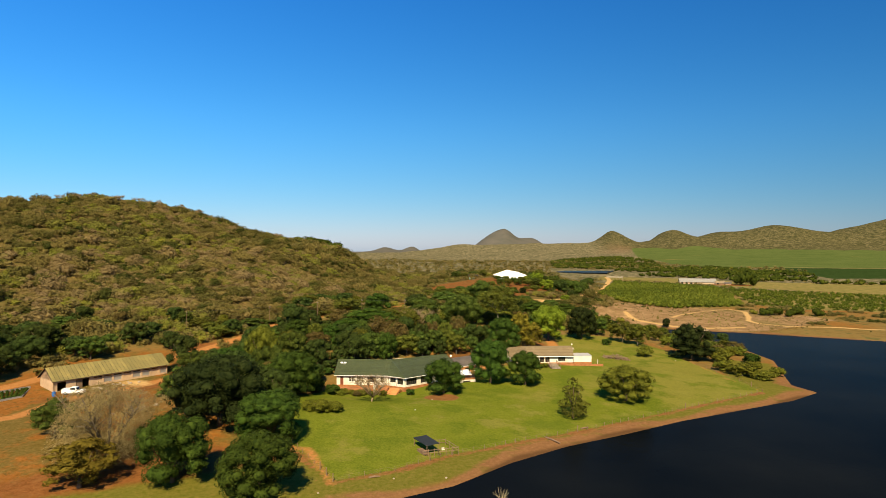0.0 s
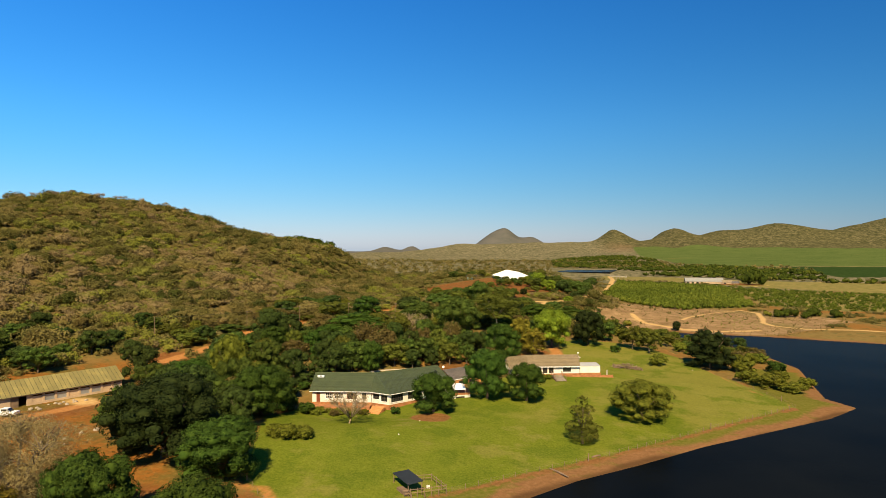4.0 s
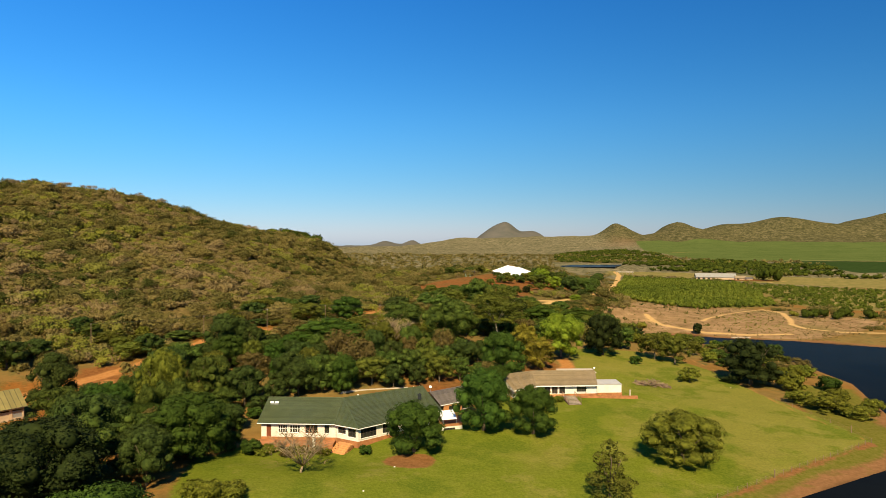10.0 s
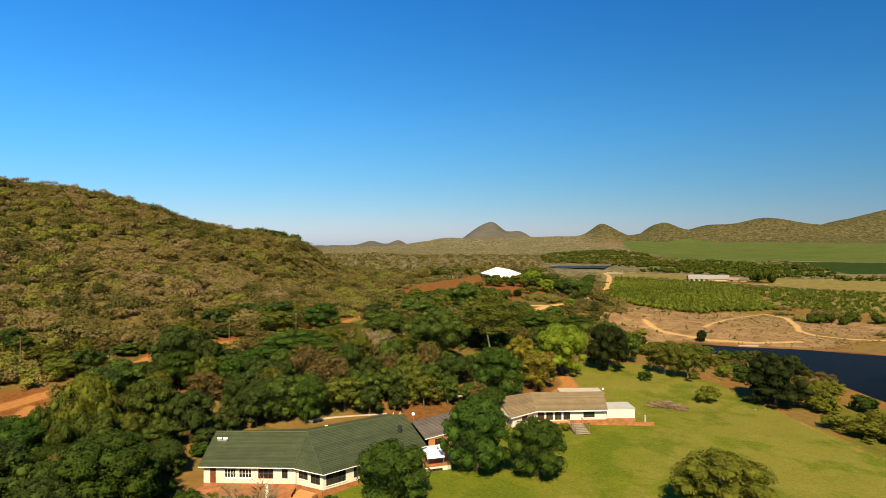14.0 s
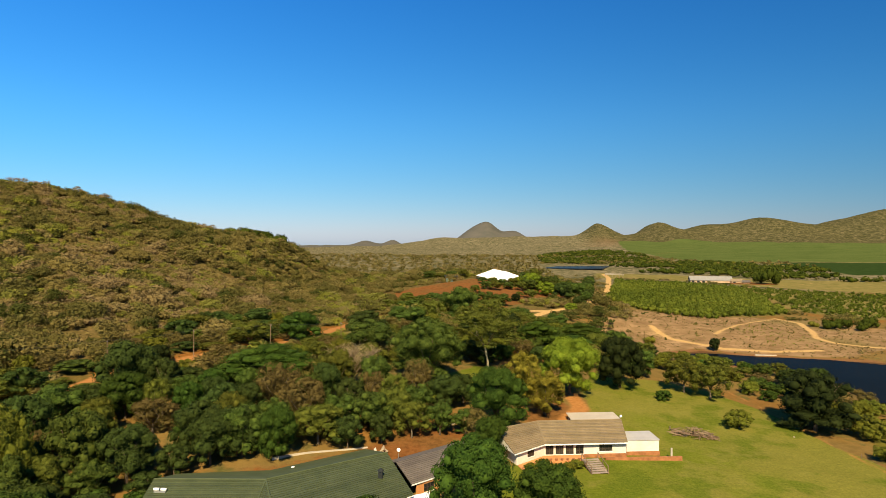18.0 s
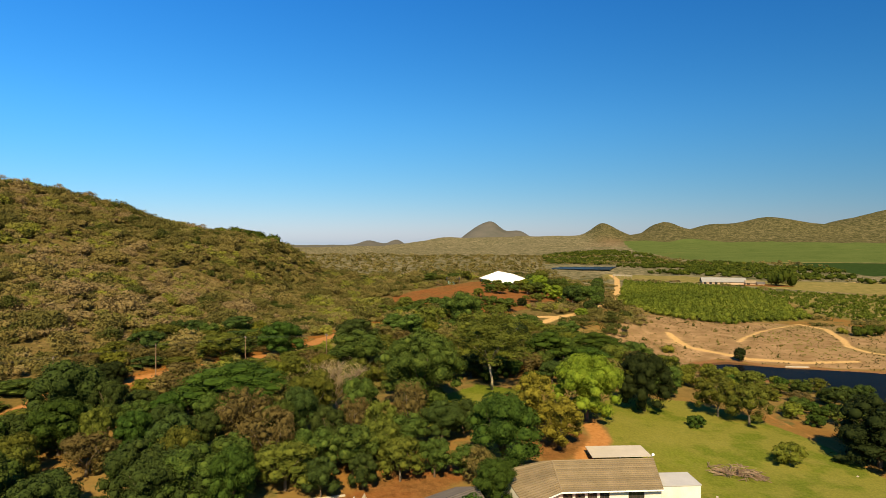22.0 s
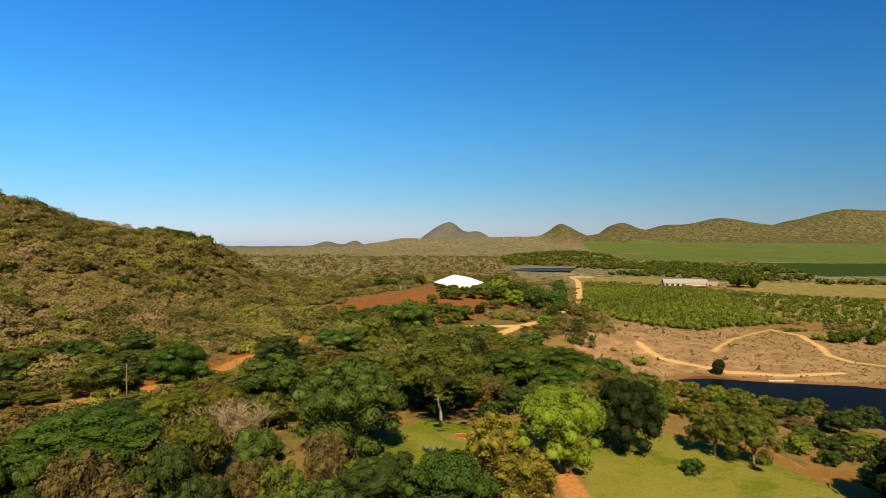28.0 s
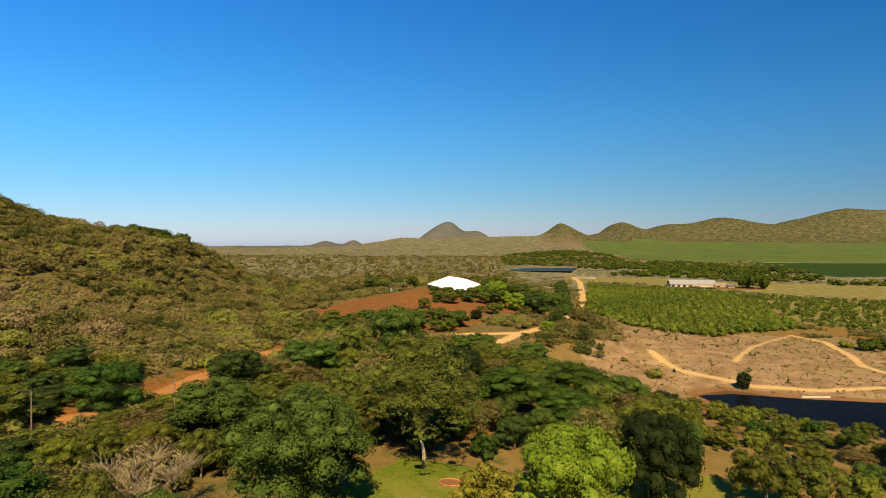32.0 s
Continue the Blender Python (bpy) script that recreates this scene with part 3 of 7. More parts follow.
gv = np.stack([mx, my, mz], -1).reshape(-1, 3)
idx = np.arange(len(gv)).reshape(mx.shape)
gf = np.stack([idx[:-1, :-1], idx[:-1, 1:], idx[1:, 1:], idx[1:, :-1]], -1).reshape(-1, 4)
gm = quads_mesh("ground", gv, gf, GROUND)
gm.polygons.foreach_set("use_smooth", [True] * len(gm.polygons))
fx, fy = mx.ravel(), my.ravel()
shore = sdf(fx, fy, LAKE)


def store(name, values):
    gm.attributes.new(name, "FLOAT", "POINT").data.foreach_set("value", np.ascontiguousarray(np.clip(values, -300, 300), np.float32))


store("lawn", np.maximum(-sdf(fx, fy, LAWN), -sdf(fx, fy, BACK_LAWN)))
store("verge", np.minimum(np.minimum(16 - shore, shore - 1), np.minimum(205 - fy, fx + 80)))
store("bank", np.minimum(2.8 + 1.2 * np.sin(fx / 9.0) + 0.9 * np.sin(fx / 3.7 + 1) - shore, 20.0) - 2.2 * np.clip((fx - 60) / 30, 0, 1) * (fy < 250))
store("red", np.maximum.reduce([-sdf(fx, fy, RED_FIELD)] + [-sdf(fx, fy, yard) for yard in YARDS]))
SOIL = [(-120, 66), (-30, 74), (-27, 88), (-38, 101), (-44, 112), (-60, 112), (-74, 122), (-72, 142), (-80, 162), (-90, 174), (-116, 146)]
beside = np.where(fy > 186, 6.5 - line_distance(fx, fy, ROADS_RED[0]), -50)
store("soil", np.maximum(-sdf(fx, fy, SOIL) - 1, beside))
store("dry", fx - 8 + 0.4 * (fy - 150) - 1.2 * np.maximum(fy - 200, 0) + 0.8 * np.maximum(fx - 36, 0))
store("sandy", -sdf(fx, fy, SANDY))
store("cane", -sdf(fx, fy, CANE))
store("cane_dark", -sdf(fx, fy, CANE_DARK))
store("straw", np.maximum.reduce([-sdf(fx, fy, a) for a in (STRAW, ORCHARD_A, ORCHARD_B)] + [6 - line_distance(fx, fy, a) for a in LANES]))
store("track", np.maximum.reduce([w - line_distance(fx, fy, r) for r, w in zip(ROADS_RED, (1.9, 1.5, 0.1, 1.6, 0.55))]))
store("pale", np.maximum.reduce([(0.75 if i == len(ROADS_PALE) - 1 else 2.1 if i == 2 else 1.3) - line_distance(fx, fy, r) for i, r in enumerate(ROADS_PALE)]
                                   + [0.1 - 1.1 * np.hypot((fx - 64) / 9, (fy - 321) / 13), 0.0 - 1.1 * np.hypot((fx - 112) / 14, (fy - 372) / 7), 1.2 - 1.2 * np.hypot((fx - SAND[0]) / 3.4, (fy - SAND[1]) / 2.4)]))
store("worn", np.maximum(0.55 - line_distance(fx, fy, [(a - 0.4, b - 0.6) for a, b in FENCE]), 4.0 - np.hypot(fx + 14.2, (fy - 137.5) * 1.2)))
store("far", fy - 520)
store("wooded", np.maximum(np.minimum(fy - 2130 - 0.08 * np.maximum(fx - 900, 0), fx - 330), np.minimum(fy - 4000, 80)))
store("saddle", -sdf(fx, fy, [(285, 1860), (350, 1800), (440, 2190), (370, 2210)]))
store("slope", np.minimum(height(fx, fy) - 9, 20) - 30 * (fy > 700))
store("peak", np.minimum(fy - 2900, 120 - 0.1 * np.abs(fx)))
ground = tagged(new("ground", gm), "dry savanna ground with red soil and lawn", "ground", kind="structure")

wb = Build()
for i in range(38):
    for j in range(26):
        x0, y0 = -200 + 20 * i, -200 + 20 * j
        wb.face((x0, y0, 0), (x0 + 20, y0, 0), (x0 + 20, min(y0 + 20, 305), 0), (x0, min(y0 + 20, 305), 0))
water = new("water", mesh_of("water", wb, WATER))
tagged(water, "dark still lake water with faint ripples", "lake", kind="structure")


# ---- plants ----
def clump_arrays(rng, lobes, leaf, count, core=0.8, droop=0.25, flat=0.0, cores=99, jitter=0.30, skin=(0.82, 1.10), spray=11, loose=0.15):
    """Leaf clumps set over the skins of several lobes, round rough dark cores. Lobes: rows of x, y, z, rx, ry, rz."""
    lobes = np.asarray(lobes, float)
    area = (lobes[:, 3] * lobes[:, 4] + lobes[:, 4] * lobes[:, 5] + lobes[:, 3] * lobes[:, 5])
    sprays = max(1, count // spray)
    own = rng.integers(0, sprays, count)         # the spray that each leaf sits in
    pick = rng.choice(len(lobes), sprays, p=area / area.sum())[own]
    d = rng.normal(size=(sprays, 3))
    d[:, 2] += droop
    d /= np.linalg.norm(d, axis=1)[:, None]
    reach = rng.uniform(*skin, (sprays, 1))
    tuft = np.abs(rng.normal(size=(count, 1))) * loose
    d = d[own] + rng.normal(size=(count, 3)) * loose
    d /= np.linalg.norm(d, axis=1)[:, None]
    L = lobes[pick]
    p = L[:, :3] + d * L[:, 3:] * (reach[own] - 0.35 * tuft)
    n = d / L[:, 3:]
    n /= np.linalg.norm(n, axis=1)[:, None]
    n += rng.normal(size=(count, 3)) * jitter
    n[:, 2] += flat
    n /= np.linalg.norm(n, axis=1)[:, None]
    a = np.cross(n, rng.normal(size=(count, 3)))
    a /= np.linalg.norm(a, axis=1)[:, None]
    b = np.cross(n, a)
    s = leaf * rng.uniform(0.55, 1.35, (count, 1))
    w = s * rng.uniform(0.45, 0.8, (count, 1))
    fold = n * s * 0.22
    verts = np.stack([p - a * s, p - b * w + fold, p + a * s, p + b * w + fold * rng.uniform(-1, 1, (count, 1))], 1).reshape(-1, 3)
    faces = np.arange(4 * count).reshape(-1, 4)
    if core > 0:
        ring, rows = (8, 5) if cores > 2 else (6, 4)
        for lobe in lobes[:cores]:
            th = np.linspace(0.12, math.pi - 0.12, rows)
            ph = np.arange(ring) * 2 * math.pi / ring
            T, H = np.meshgrid(th, ph, indexing="ij")
            unit = np.stack([np.sin(T) * np.cos(H), np.sin(T) * np.sin(H), np.cos(T)], -1).reshape(-1, 3)
            pts = lobe[:3] + unit * lobe[3:] * core * rng.uniform(0.85, 1.05, (len(unit), 1))
            k = len(verts)
            i, j = np.meshgrid(np.arange(rows - 1), np.arange(ring), indexing="ij")
            q = np.stack([i * ring + j, i * ring + (j + 1) % ring, (i + 1) * ring + (j + 1) % ring, (i + 1) * ring + j], -1).reshape(-1, 4) + k
            verts, faces = np.concatenate([verts, pts]), np.concatenate([faces, q[:, ::-1]])
    return verts, faces


def dome(rng, r, h, low, n, size=(0.34, 0.5)):
    """Lobes that make a round, uneven crown of radius r between the heights low and h."""
    mid, half = (low + h) / 2, (h - low) / 2
    rows = [(0, 0, mid, r * 0.62, r * 0.62, half * 0.70)]
    for i in range(n):
        a = 2.4 * i + rng.uniform(-0.5, 0.5)
        e = rng.uniform(-1.0, 1.0) if i % 3 else rng.uniform(0.3, 1.0)
        k = rng.uniform(*size) * r
        c = math.sqrt(max(0, 1 - (e * e if e > 0 else abs(e) ** 7)))   # a full skirt
        reach = rng.uniform(0.82, 1.14)
        rows.append((math.cos(a) * c * (r - k) * reach, math.sin(a) * c * (r - k) * reach, mid + e * (half - k * 0.7), k, k * rng.uniform(0.85, 1.1), k * rng.uniform(0.7, 0.9)))
    return rows


def layers(rng, r, h, low, n):
    """Lobes of a flat, layered crown."""
    rows = []
    for i in range(n):
        a, q = 2.4 * i + rng.uniform(-0.4, 0.4), math.sqrt((i + 0.5) / n)
        z = h - 0.8 - (h - low) * (0.15 + 0.55 * q) * rng.uniform(0.5, 1.1)
        k = r * rng.uniform(0.26, 0.4)
        rows.append((math.cos(a) * q * (r - k * 0.7), math.sin(a) * q * (r - k * 0.7), z, k, k, k * rng.uniform(0.3, 0.42)))
    return rows


def limbs(rng, h, r, fork, girth, n, lean=0.0, sub=2, wide=(0.35, 0.6), high=(0.58, 0.8)):
    """A trunk that forks into n limbs with twigs."""
    b = Build()
    top = Vector((rng.uniform(-lean, lean), rng.uniform(-lean, lean), fork))
    b.tube([(0, 0, -0.4), (0, 0, fork * 0.4), top], [girth * 1.3, girth, girth * 0.8], 7)
    for i in range(n):
        a = 2 * math.pi * i / n + rng.uniform(-0.4, 0.4)
        reach = r * rng.uniform(*wide)
        end = Vector((math.cos(a) * reach, math.sin(a) * reach, h * rng.uniform(*high)))
        midp = top.lerp(end, 0.5) + Vector((rng.uniform(-.3, .3), rng.uniform(-.3, .3), rng.uniform(-0.1, 0.6)))
        b.tube([top, midp, end], [girth * 0.55, girth * 0.34, girth * 0.12], 5)
        for k in range(sub):
            s = midp.lerp(end, rng.uniform(0, 0.7))
            t = s + Vector((rng.uniform(-1, 1), rng.uniform(-1, 1), rng.uniform(0.3, 1.0))) * r * 0.3
            b.tube([s, s.lerp(t, 0.5) + Vector((0, 0, 0.15)), t], [girth * 0.2, girth * 0.13, girth * 0.05], 4)
    return b


templates = {}      # removed once all plants stand


def plant_template(kind, variant, trunk_build, bark, arrays, leaf_material):
    root = new("tree")
    t = new("trunk", mesh_of("trunk", trunk_build, bark, smooth=True))
    t.parent = root
    if arrays is not None:
        c = new("crown", quads_mesh("crown", *arrays, leaf_material))
        c.parent = root
    templates.setdefault(kind, []).append(root)
    return root


# each template stands for a plant of that radius and height; placing scales it
SIZE = {"mango": (5.5, 9.5), "dark": (6.5, 11.0), "lime": (6.5, 10.5), "gold": (3.8, 9.5), "olive": (5.0, 9.0), "brown": (5.0, 8.0), "dry": (7.0, 11.0), "acacia": (7.5, 9.5),
        "fever": (7.5, 16.0), "bare": (5.5, 7.0), "conifer": (6.5, 11.0), "thin": (3.0, 9.0), "shrub": (2.6, 3.0), "wood": (5.0, 9.5), "wood_olive": (4.8, 8.5), "wood_dark": (5.2, 9.5)}
for v in range(3):
    g = np.random.default_rng(100 + v)
    r, h = SIZE["mango"]
    plant_template("mango", v, limbs(g, h, r, 1.6, 0.32, 5), BARK, clump_arrays(g, dome(g, r, h, 0.4, 52, (0.19, 0.33)), 0.118, 27000, 0.66), LEAF_GREEN)
for v in range(2):
    g = np.random.default_rng(120 + v)
    r, h = SIZE["dark"]
    plant_template("dark", v, limbs(g, h, r, 2.0, 0.35, 5), BARK, clump_arrays(g, dome(g, r, h, 0.6, 52, (0.19, 0.33)), 0.122, 28000, 0.66), LEAF_DARK)
    r, h = SIZE["lime"]
    plant_template("lime", v, limbs(g, h, r, 2.0, 0.32, 6), BARK, clump_arrays(g, dome(g, r, h, 0.7, 52, (0.19, 0.33)), 0.120, 26000, 0.64), LEAF_LIME)
    r, h = SIZE["gold"]
    plant_template("gold", v, limbs(g, h, r, 2.0, 0.24, 4), BARK, clump_arrays(g, dome(g, r, h, 0.9, 32, (0.19, 0.32)), 0.112, 13500, 0.6), LEAF_GOLD)
    r, h = SIZE["olive"]
    plant_template("olive", v, limbs(g, h, r, 2.2, 0.22, 5), BARK_GREY, clump_arrays(g, dome(g, r, h, 0.8, 34, (0.17, 0.30)), 0.120, 12000, 0.58), LEAF_OLIVE)
    r, h = SIZE["brown"]
    plant_template("brown", v, limbs(g, h, r, 1.5, 0.22, 6), BARK_GREY, clump_arrays(g, dome(g, r, h, 0.9, 26, (0.18, 0.32)), 0.125, 9500, 0.42), LEAF_BROWN)
    r, h = SIZE["acacia"]
    plant_template("acacia", v, limbs(g, h * 0.72, r * 0.85, 2.2, 0.26, 6, 0.0, 0), BARK, clump_arrays(g, layers(g, r, h, 1.0, 46), 0.125, 18000, 0.6, 0.5, 0.45), LEAF_FLAT)
    r, h = SIZE["wood"]
    plant_template("wood", v, limbs(g, h, r, 2.0, 0.26, 5), BARK, clump_arrays(g, dome(g, r, h, 0.7, 30, (0.2, 0.36)), 0.135, 12000, 0.68), LEAF_ACACIA)
    r, h = SIZE["wood_olive"]
    plant_template("wood_olive", v, limbs(g, h, r, 2.0, 0.24, 5), BARK_GREY, clump_arrays(g, dome(g, r, h, 0.9, 28, (0.2, 0.34)), 0.130, 11000, 0.58), LEAF_OLIVE)
    r, h = SIZE["wood_dark"]
    plant_template("wood_dark", v, limbs(g, h, r, 2.0, 0.26, 5), BARK, clump_arrays(g, dome(g, r, h, 0.7, 30, (0.2, 0.36)), 0.135, 12000, 0.68), LEAF_WOOD_DARK)
    r, h = SIZE["bare"]
    plant_template("bare", v, limbs(g, h, r, 1.0, 0.17, 13, 0.3, 26, wide=(0.5, 0.85), high=(0.68, 0.92)), BARK_TWIG, clump_arrays(g, dome(g, r, h, 1.0, 16, (0.3, 0.5)), 0.09, 1300, 0), LEAF_DRY)
    r, h = SIZE["shrub"]
    plant_template("shrub", v, limbs(g, h, r, 0.4, 0.1, 5), BARK_GREY, clump_arrays(g, dome(g, r, h, 0.1, 18, (0.22, 0.4)), 0.105, 5200, 0.6), LEAF_SHRUB)
g = np.random.default_rng(140)
SIZE["big"] = (8.0, 13.5)
r, h = SIZE["big"]
plant_template("big", 0, limbs(g, h, r, 2.2, 0.4, 6), BARK, clump_arrays(g, dome(g, r, h, 0.6, 64, (0.15, 0.27)), 0.135, 40000, 0.62), LEAF_ACACIA)
r, h = SIZE["dry"]
plant_template("dry", 0, limbs(g, h, r, 1.6, 0.32, 9, 0.3, 16, wide=(0.5, 0.85), high=(0.68, 0.92)), BARK_GREY, clump_arrays(g, dome(g, r, h, 0.5, 34, (0.2, 0.42)), 0.070, 46000, 0), LEAF_DRY)
r, h = SIZE["fever"]
plant_template("fever", 0, limbs(g, h * 0.84, r * 0.8, 5.0, 0.2, 7, 0.9, 2, wide=(0.5, 0.85), high=(0.68, 0.92)), BARK_PALE, clump_arrays(g, layers(g, r, h, 4.0, 34) + dome(g, r * 0.85, h, 5.5, 26, (0.22, 0.36)), 0.12, 20000, 0.28, 0.3, 0.2), LEAF_OLIVE)
r, h = SIZE["conifer"]
plant_template("conifer", 0, limbs(g, h, r, 2.0, 0.34, 6), BARK, clump_arrays(g, dome(g, r * 0.92, h, 0.2, 40, (0.2, 0.32)) + layers(g, r, h * 0.6, 0.3, 18), 0.13, 22000, 0.66, 0.2, 0.4), LEAF_DARK)
r, h = SIZE["thin"]
plant_template("thin", 0, limbs(g, h, r, 2.4, 0.2, 5), BARK, clump_arrays(g, [(0.2, 0, 1.8, 2.4, 2.2, 1.3), (-1.2, 0.3, 3.0, 1.6, 1.4, 1.0), (1.3, -0.2, 3.2, 1.7, 1.3, 1.1), (0.0, 0.2, 4.8, 1.5, 1.5, 1.2), (-0.7, 0, 6.1, 1.2, 1.1, 1.0),
                                                                               (0.9, 0.2, 6.5, 1.0, 1.1, 0.8), (-0.1, 0, 7.8, 1.0, 0.9, 0.9), (0.3, -0.1, 8.6, 0.6, 0.6, 0.6)], 0.12, 5600, 0.25), LEAF_OLIVE)
SIZE["yellow"] = (6.5, 10.5)
r, h = SIZE["yellow"]
plant_template("yellow", 0, limbs(g, h, r, 2.0, 0.32, 6), BARK, clump_arrays(g, dome(g, r, h, 0.5, 54, (0.18, 0.32)), 0.120, 26000, 0.62), LEAF_SHRUB)
plant_template("bright", 0, limbs(g, 3.0, 2.6, 0.4, 0.1, 5), BARK, clump_arrays(g, dome(g, 2.6, 3.4, 0.1, 18, (0.22, 0.4)), 0.11, 5000, 0.66), LEAF_GREEN)
SIZE["bright"] = (2.6, 3.4)

SHORE_TREES = ((70.5, 246, 2.8, 4.6, "wood"), (79, 243.5, 2.6, 4.4, "wood_dark"), (85, 247, 2.8, 4.6, "wood_dark"), (64.5, 256, 2.4, 4.0, "olive"), (60, 219, 2.2, 2.6, "bright"),
               (65, 215.5, 2.4, 2.6, "bright"), (69.5, 230, 2.2, 2.8, "bright"), (62, 229.5, 2.4, 3.6, "wood"), (80, 230, 2.6, 3.6, "olive"))
standing = []       # x, y, radius of every plant so far
LABELS = {"big": "large dark green dense garden tree", "mango": "dense dark green mango tree with a round crown", "dark": "large dark evergreen tree with a heavy crown", "lime": "bright yellow-green leafy tree on the grass",
          "gold": "tree with golden autumn leaves", "olive": "grey-green bush tree with several stems", "brown": "half-dry bush tree with brownish leaves", "dry": "large dry tree with grey-brown twigs and few leaves",
          "acacia": "flat-topped dark green acacia in layers", "fever": "tall feathery tree with a pale trunk", "bare": "bare leafless tree with pale branches", "conifer": "dark spreading evergreen tree beside the lake",
          "yellow": "rounded yellow-green leafy tree", "thin": "slender olive-green tree standing on the lawn", "shrub": "low rounded olive shrub", "bright": "fresh green rounded shrub", "wood": "green woodland tree among others", "wood_olive": "olive-green woodland tree among others",
          "wood_dark": "dark green woodland tree among others"}
turns = random.Random(5)


def plant(kind, x, y, radius, tall, label="", group=""):
    pool = templates[kind]
    r, h = SIZE[kind]
    src = pool[turns.randrange(len(pool))]
    m = pose(x, y, ground_z(x, y) - 0.1, 0, 0, turns.uniform(0, 360)) @ Matrix.Diagonal((radius / r, radius / r * turns.uniform(0.94, 1.06), tall / h, 1))
    ob = copy_thing(src, m)
    low = kind in ("shrub", "bright")
    ob.name = "shrub" if low else "tree"
    standing.append((x, y, radius))
    return tagged(ob, label or LABELS[kind], "shrub" if low else "tree", group)


# trees by the shed and at the lake's near end
plant("gold", -60.4, 80.0, 5.0, 7.0, "yellow-green bushy tree beside a dry one", "")
plant("dry", -61.5, 87.5, 8.8, 13.0)
plant("wood", -77, 96, 4.2, 7.0)
plant("mango", -48.6, 84.0, 5.4, 10.5)
plant("dark", -52.0, 106, 9.2, 13.0)
plant("mango", -40.0, 100.5, 6.4, 9.5)
plant("mango", -34.2, 81.5, 5.8, 9.6)
plant("wood_dark", -84, 150, 4.8, 9.0)
plant("wood", -76, 141, 4.5, 7.5)
plant("mango", -47.5, 133, 6.5, 10.0)
plant("wood_dark", -60, 128, 6.0, 10.5)
plant("wood", -56, 119, 5.5, 9.5)
plant("mango", -66, 140, 5.0, 9.0)
plant("yellow", -62.5, 150.5, 4.6, 12.5, "tall yellow-green tree among dark woodland")
plant("wood_dark", -69, 157, 4.0, 8.0)
plant("wood", -53, 142, 4.6, 8.0)
# on the lawn and round the houses
plant("bare", -28.6, 129.5, 5.6, 6.3)
plant("mango", -14.0, 141.5, 4.9, 8.3, group="mango trees along the house")
plant("mango", -3.2, 153, 5.6, 11.2, group="mango trees along the house")
plant("mango", 5.5, 152.5, 4.9, 8.6, group="mango trees along the house")
plant("thin", 14.8, 128.3, 3.6, 8.8)
plant("yellow", 28.7, 144.5, 6.6, 8.2, "rounded yellow-green tree standing alone on the lawn")
plant("conifer", 59.5, 199, 7.4, 11.6)
plant("shrub", 44.4, 196, 3.2, 3.4)
plant("bright", 34.7, 209.5, 2.0, 2.4)
for x, y, r, h in ((-38.5, 118, 2.4, 2.2), (-36, 117, 2.6, 2.6), (-33.5, 117.5, 2.2, 2.0), (-34.5, 119.5, 2.2, 1.8), (-40, 138, 2.2, 2.6), (-44, 139, 2.6, 3.2)):
    plant("bright" if x < -39 else "shrub", x, y, r, h, "garden shrub in a bed on the lawn", "garden shrubs")
plant("bright", -21.8, 140.5, 1.3, 1.6, "small round garden bush by the house wall")
for x, y in ((6.5, 171.5), (8.4, 170.2), (10.2, 171), (11.6, 172.2), (4.6, 169.4)):
    plant("shrub", x, y, 1.3, 1.3, "grey-green garden plant below the terrace", "terrace garden plants")
# shrubs down the lake shore
for x, y, r, h, k in ((68, 197, 4.2, 4.6, "shrub"), (67.5, 179, 4.4, 3.6, "shrub"), (72, 176, 3.4, 2.8, "shrub"), (64, 184, 3.2, 3.2, "shrub"), (78, 200, 3.0, 4.0, "bright"), (74, 189, 3.4, 3.0, "shrub"),
                      (81, 222, 3.4, 4.2, "brown"), (76, 214, 2.8, 3.2, "shrub"), (70, 207, 3.0, 3.6, "shrub"), (74, 239, 3.2, 4.6, "wood_dark"), (70.6, 257, 2.2, 3.0, "bright"), (57, 243, 3.4, 5.2, "olive"),
                      (56, 233, 3.0, 4.4, "wood_olive"), (67, 222, 2.8, 3.8, "olive"), (52, 252, 2.8, 4.2, "olive"), (78, 254, 2.8, 4.0, "olive"), (60, 262, 3.2, 4.0, "shrub"), (79, 184, 2.6, 2.8, "shrub")):
    plant(k, x, y, r, h, group="lake shore shrubs")
for x, y, r, h, k in SHORE_TREES:
    plant(k, x, y, r, h, group="trees along the inlet")
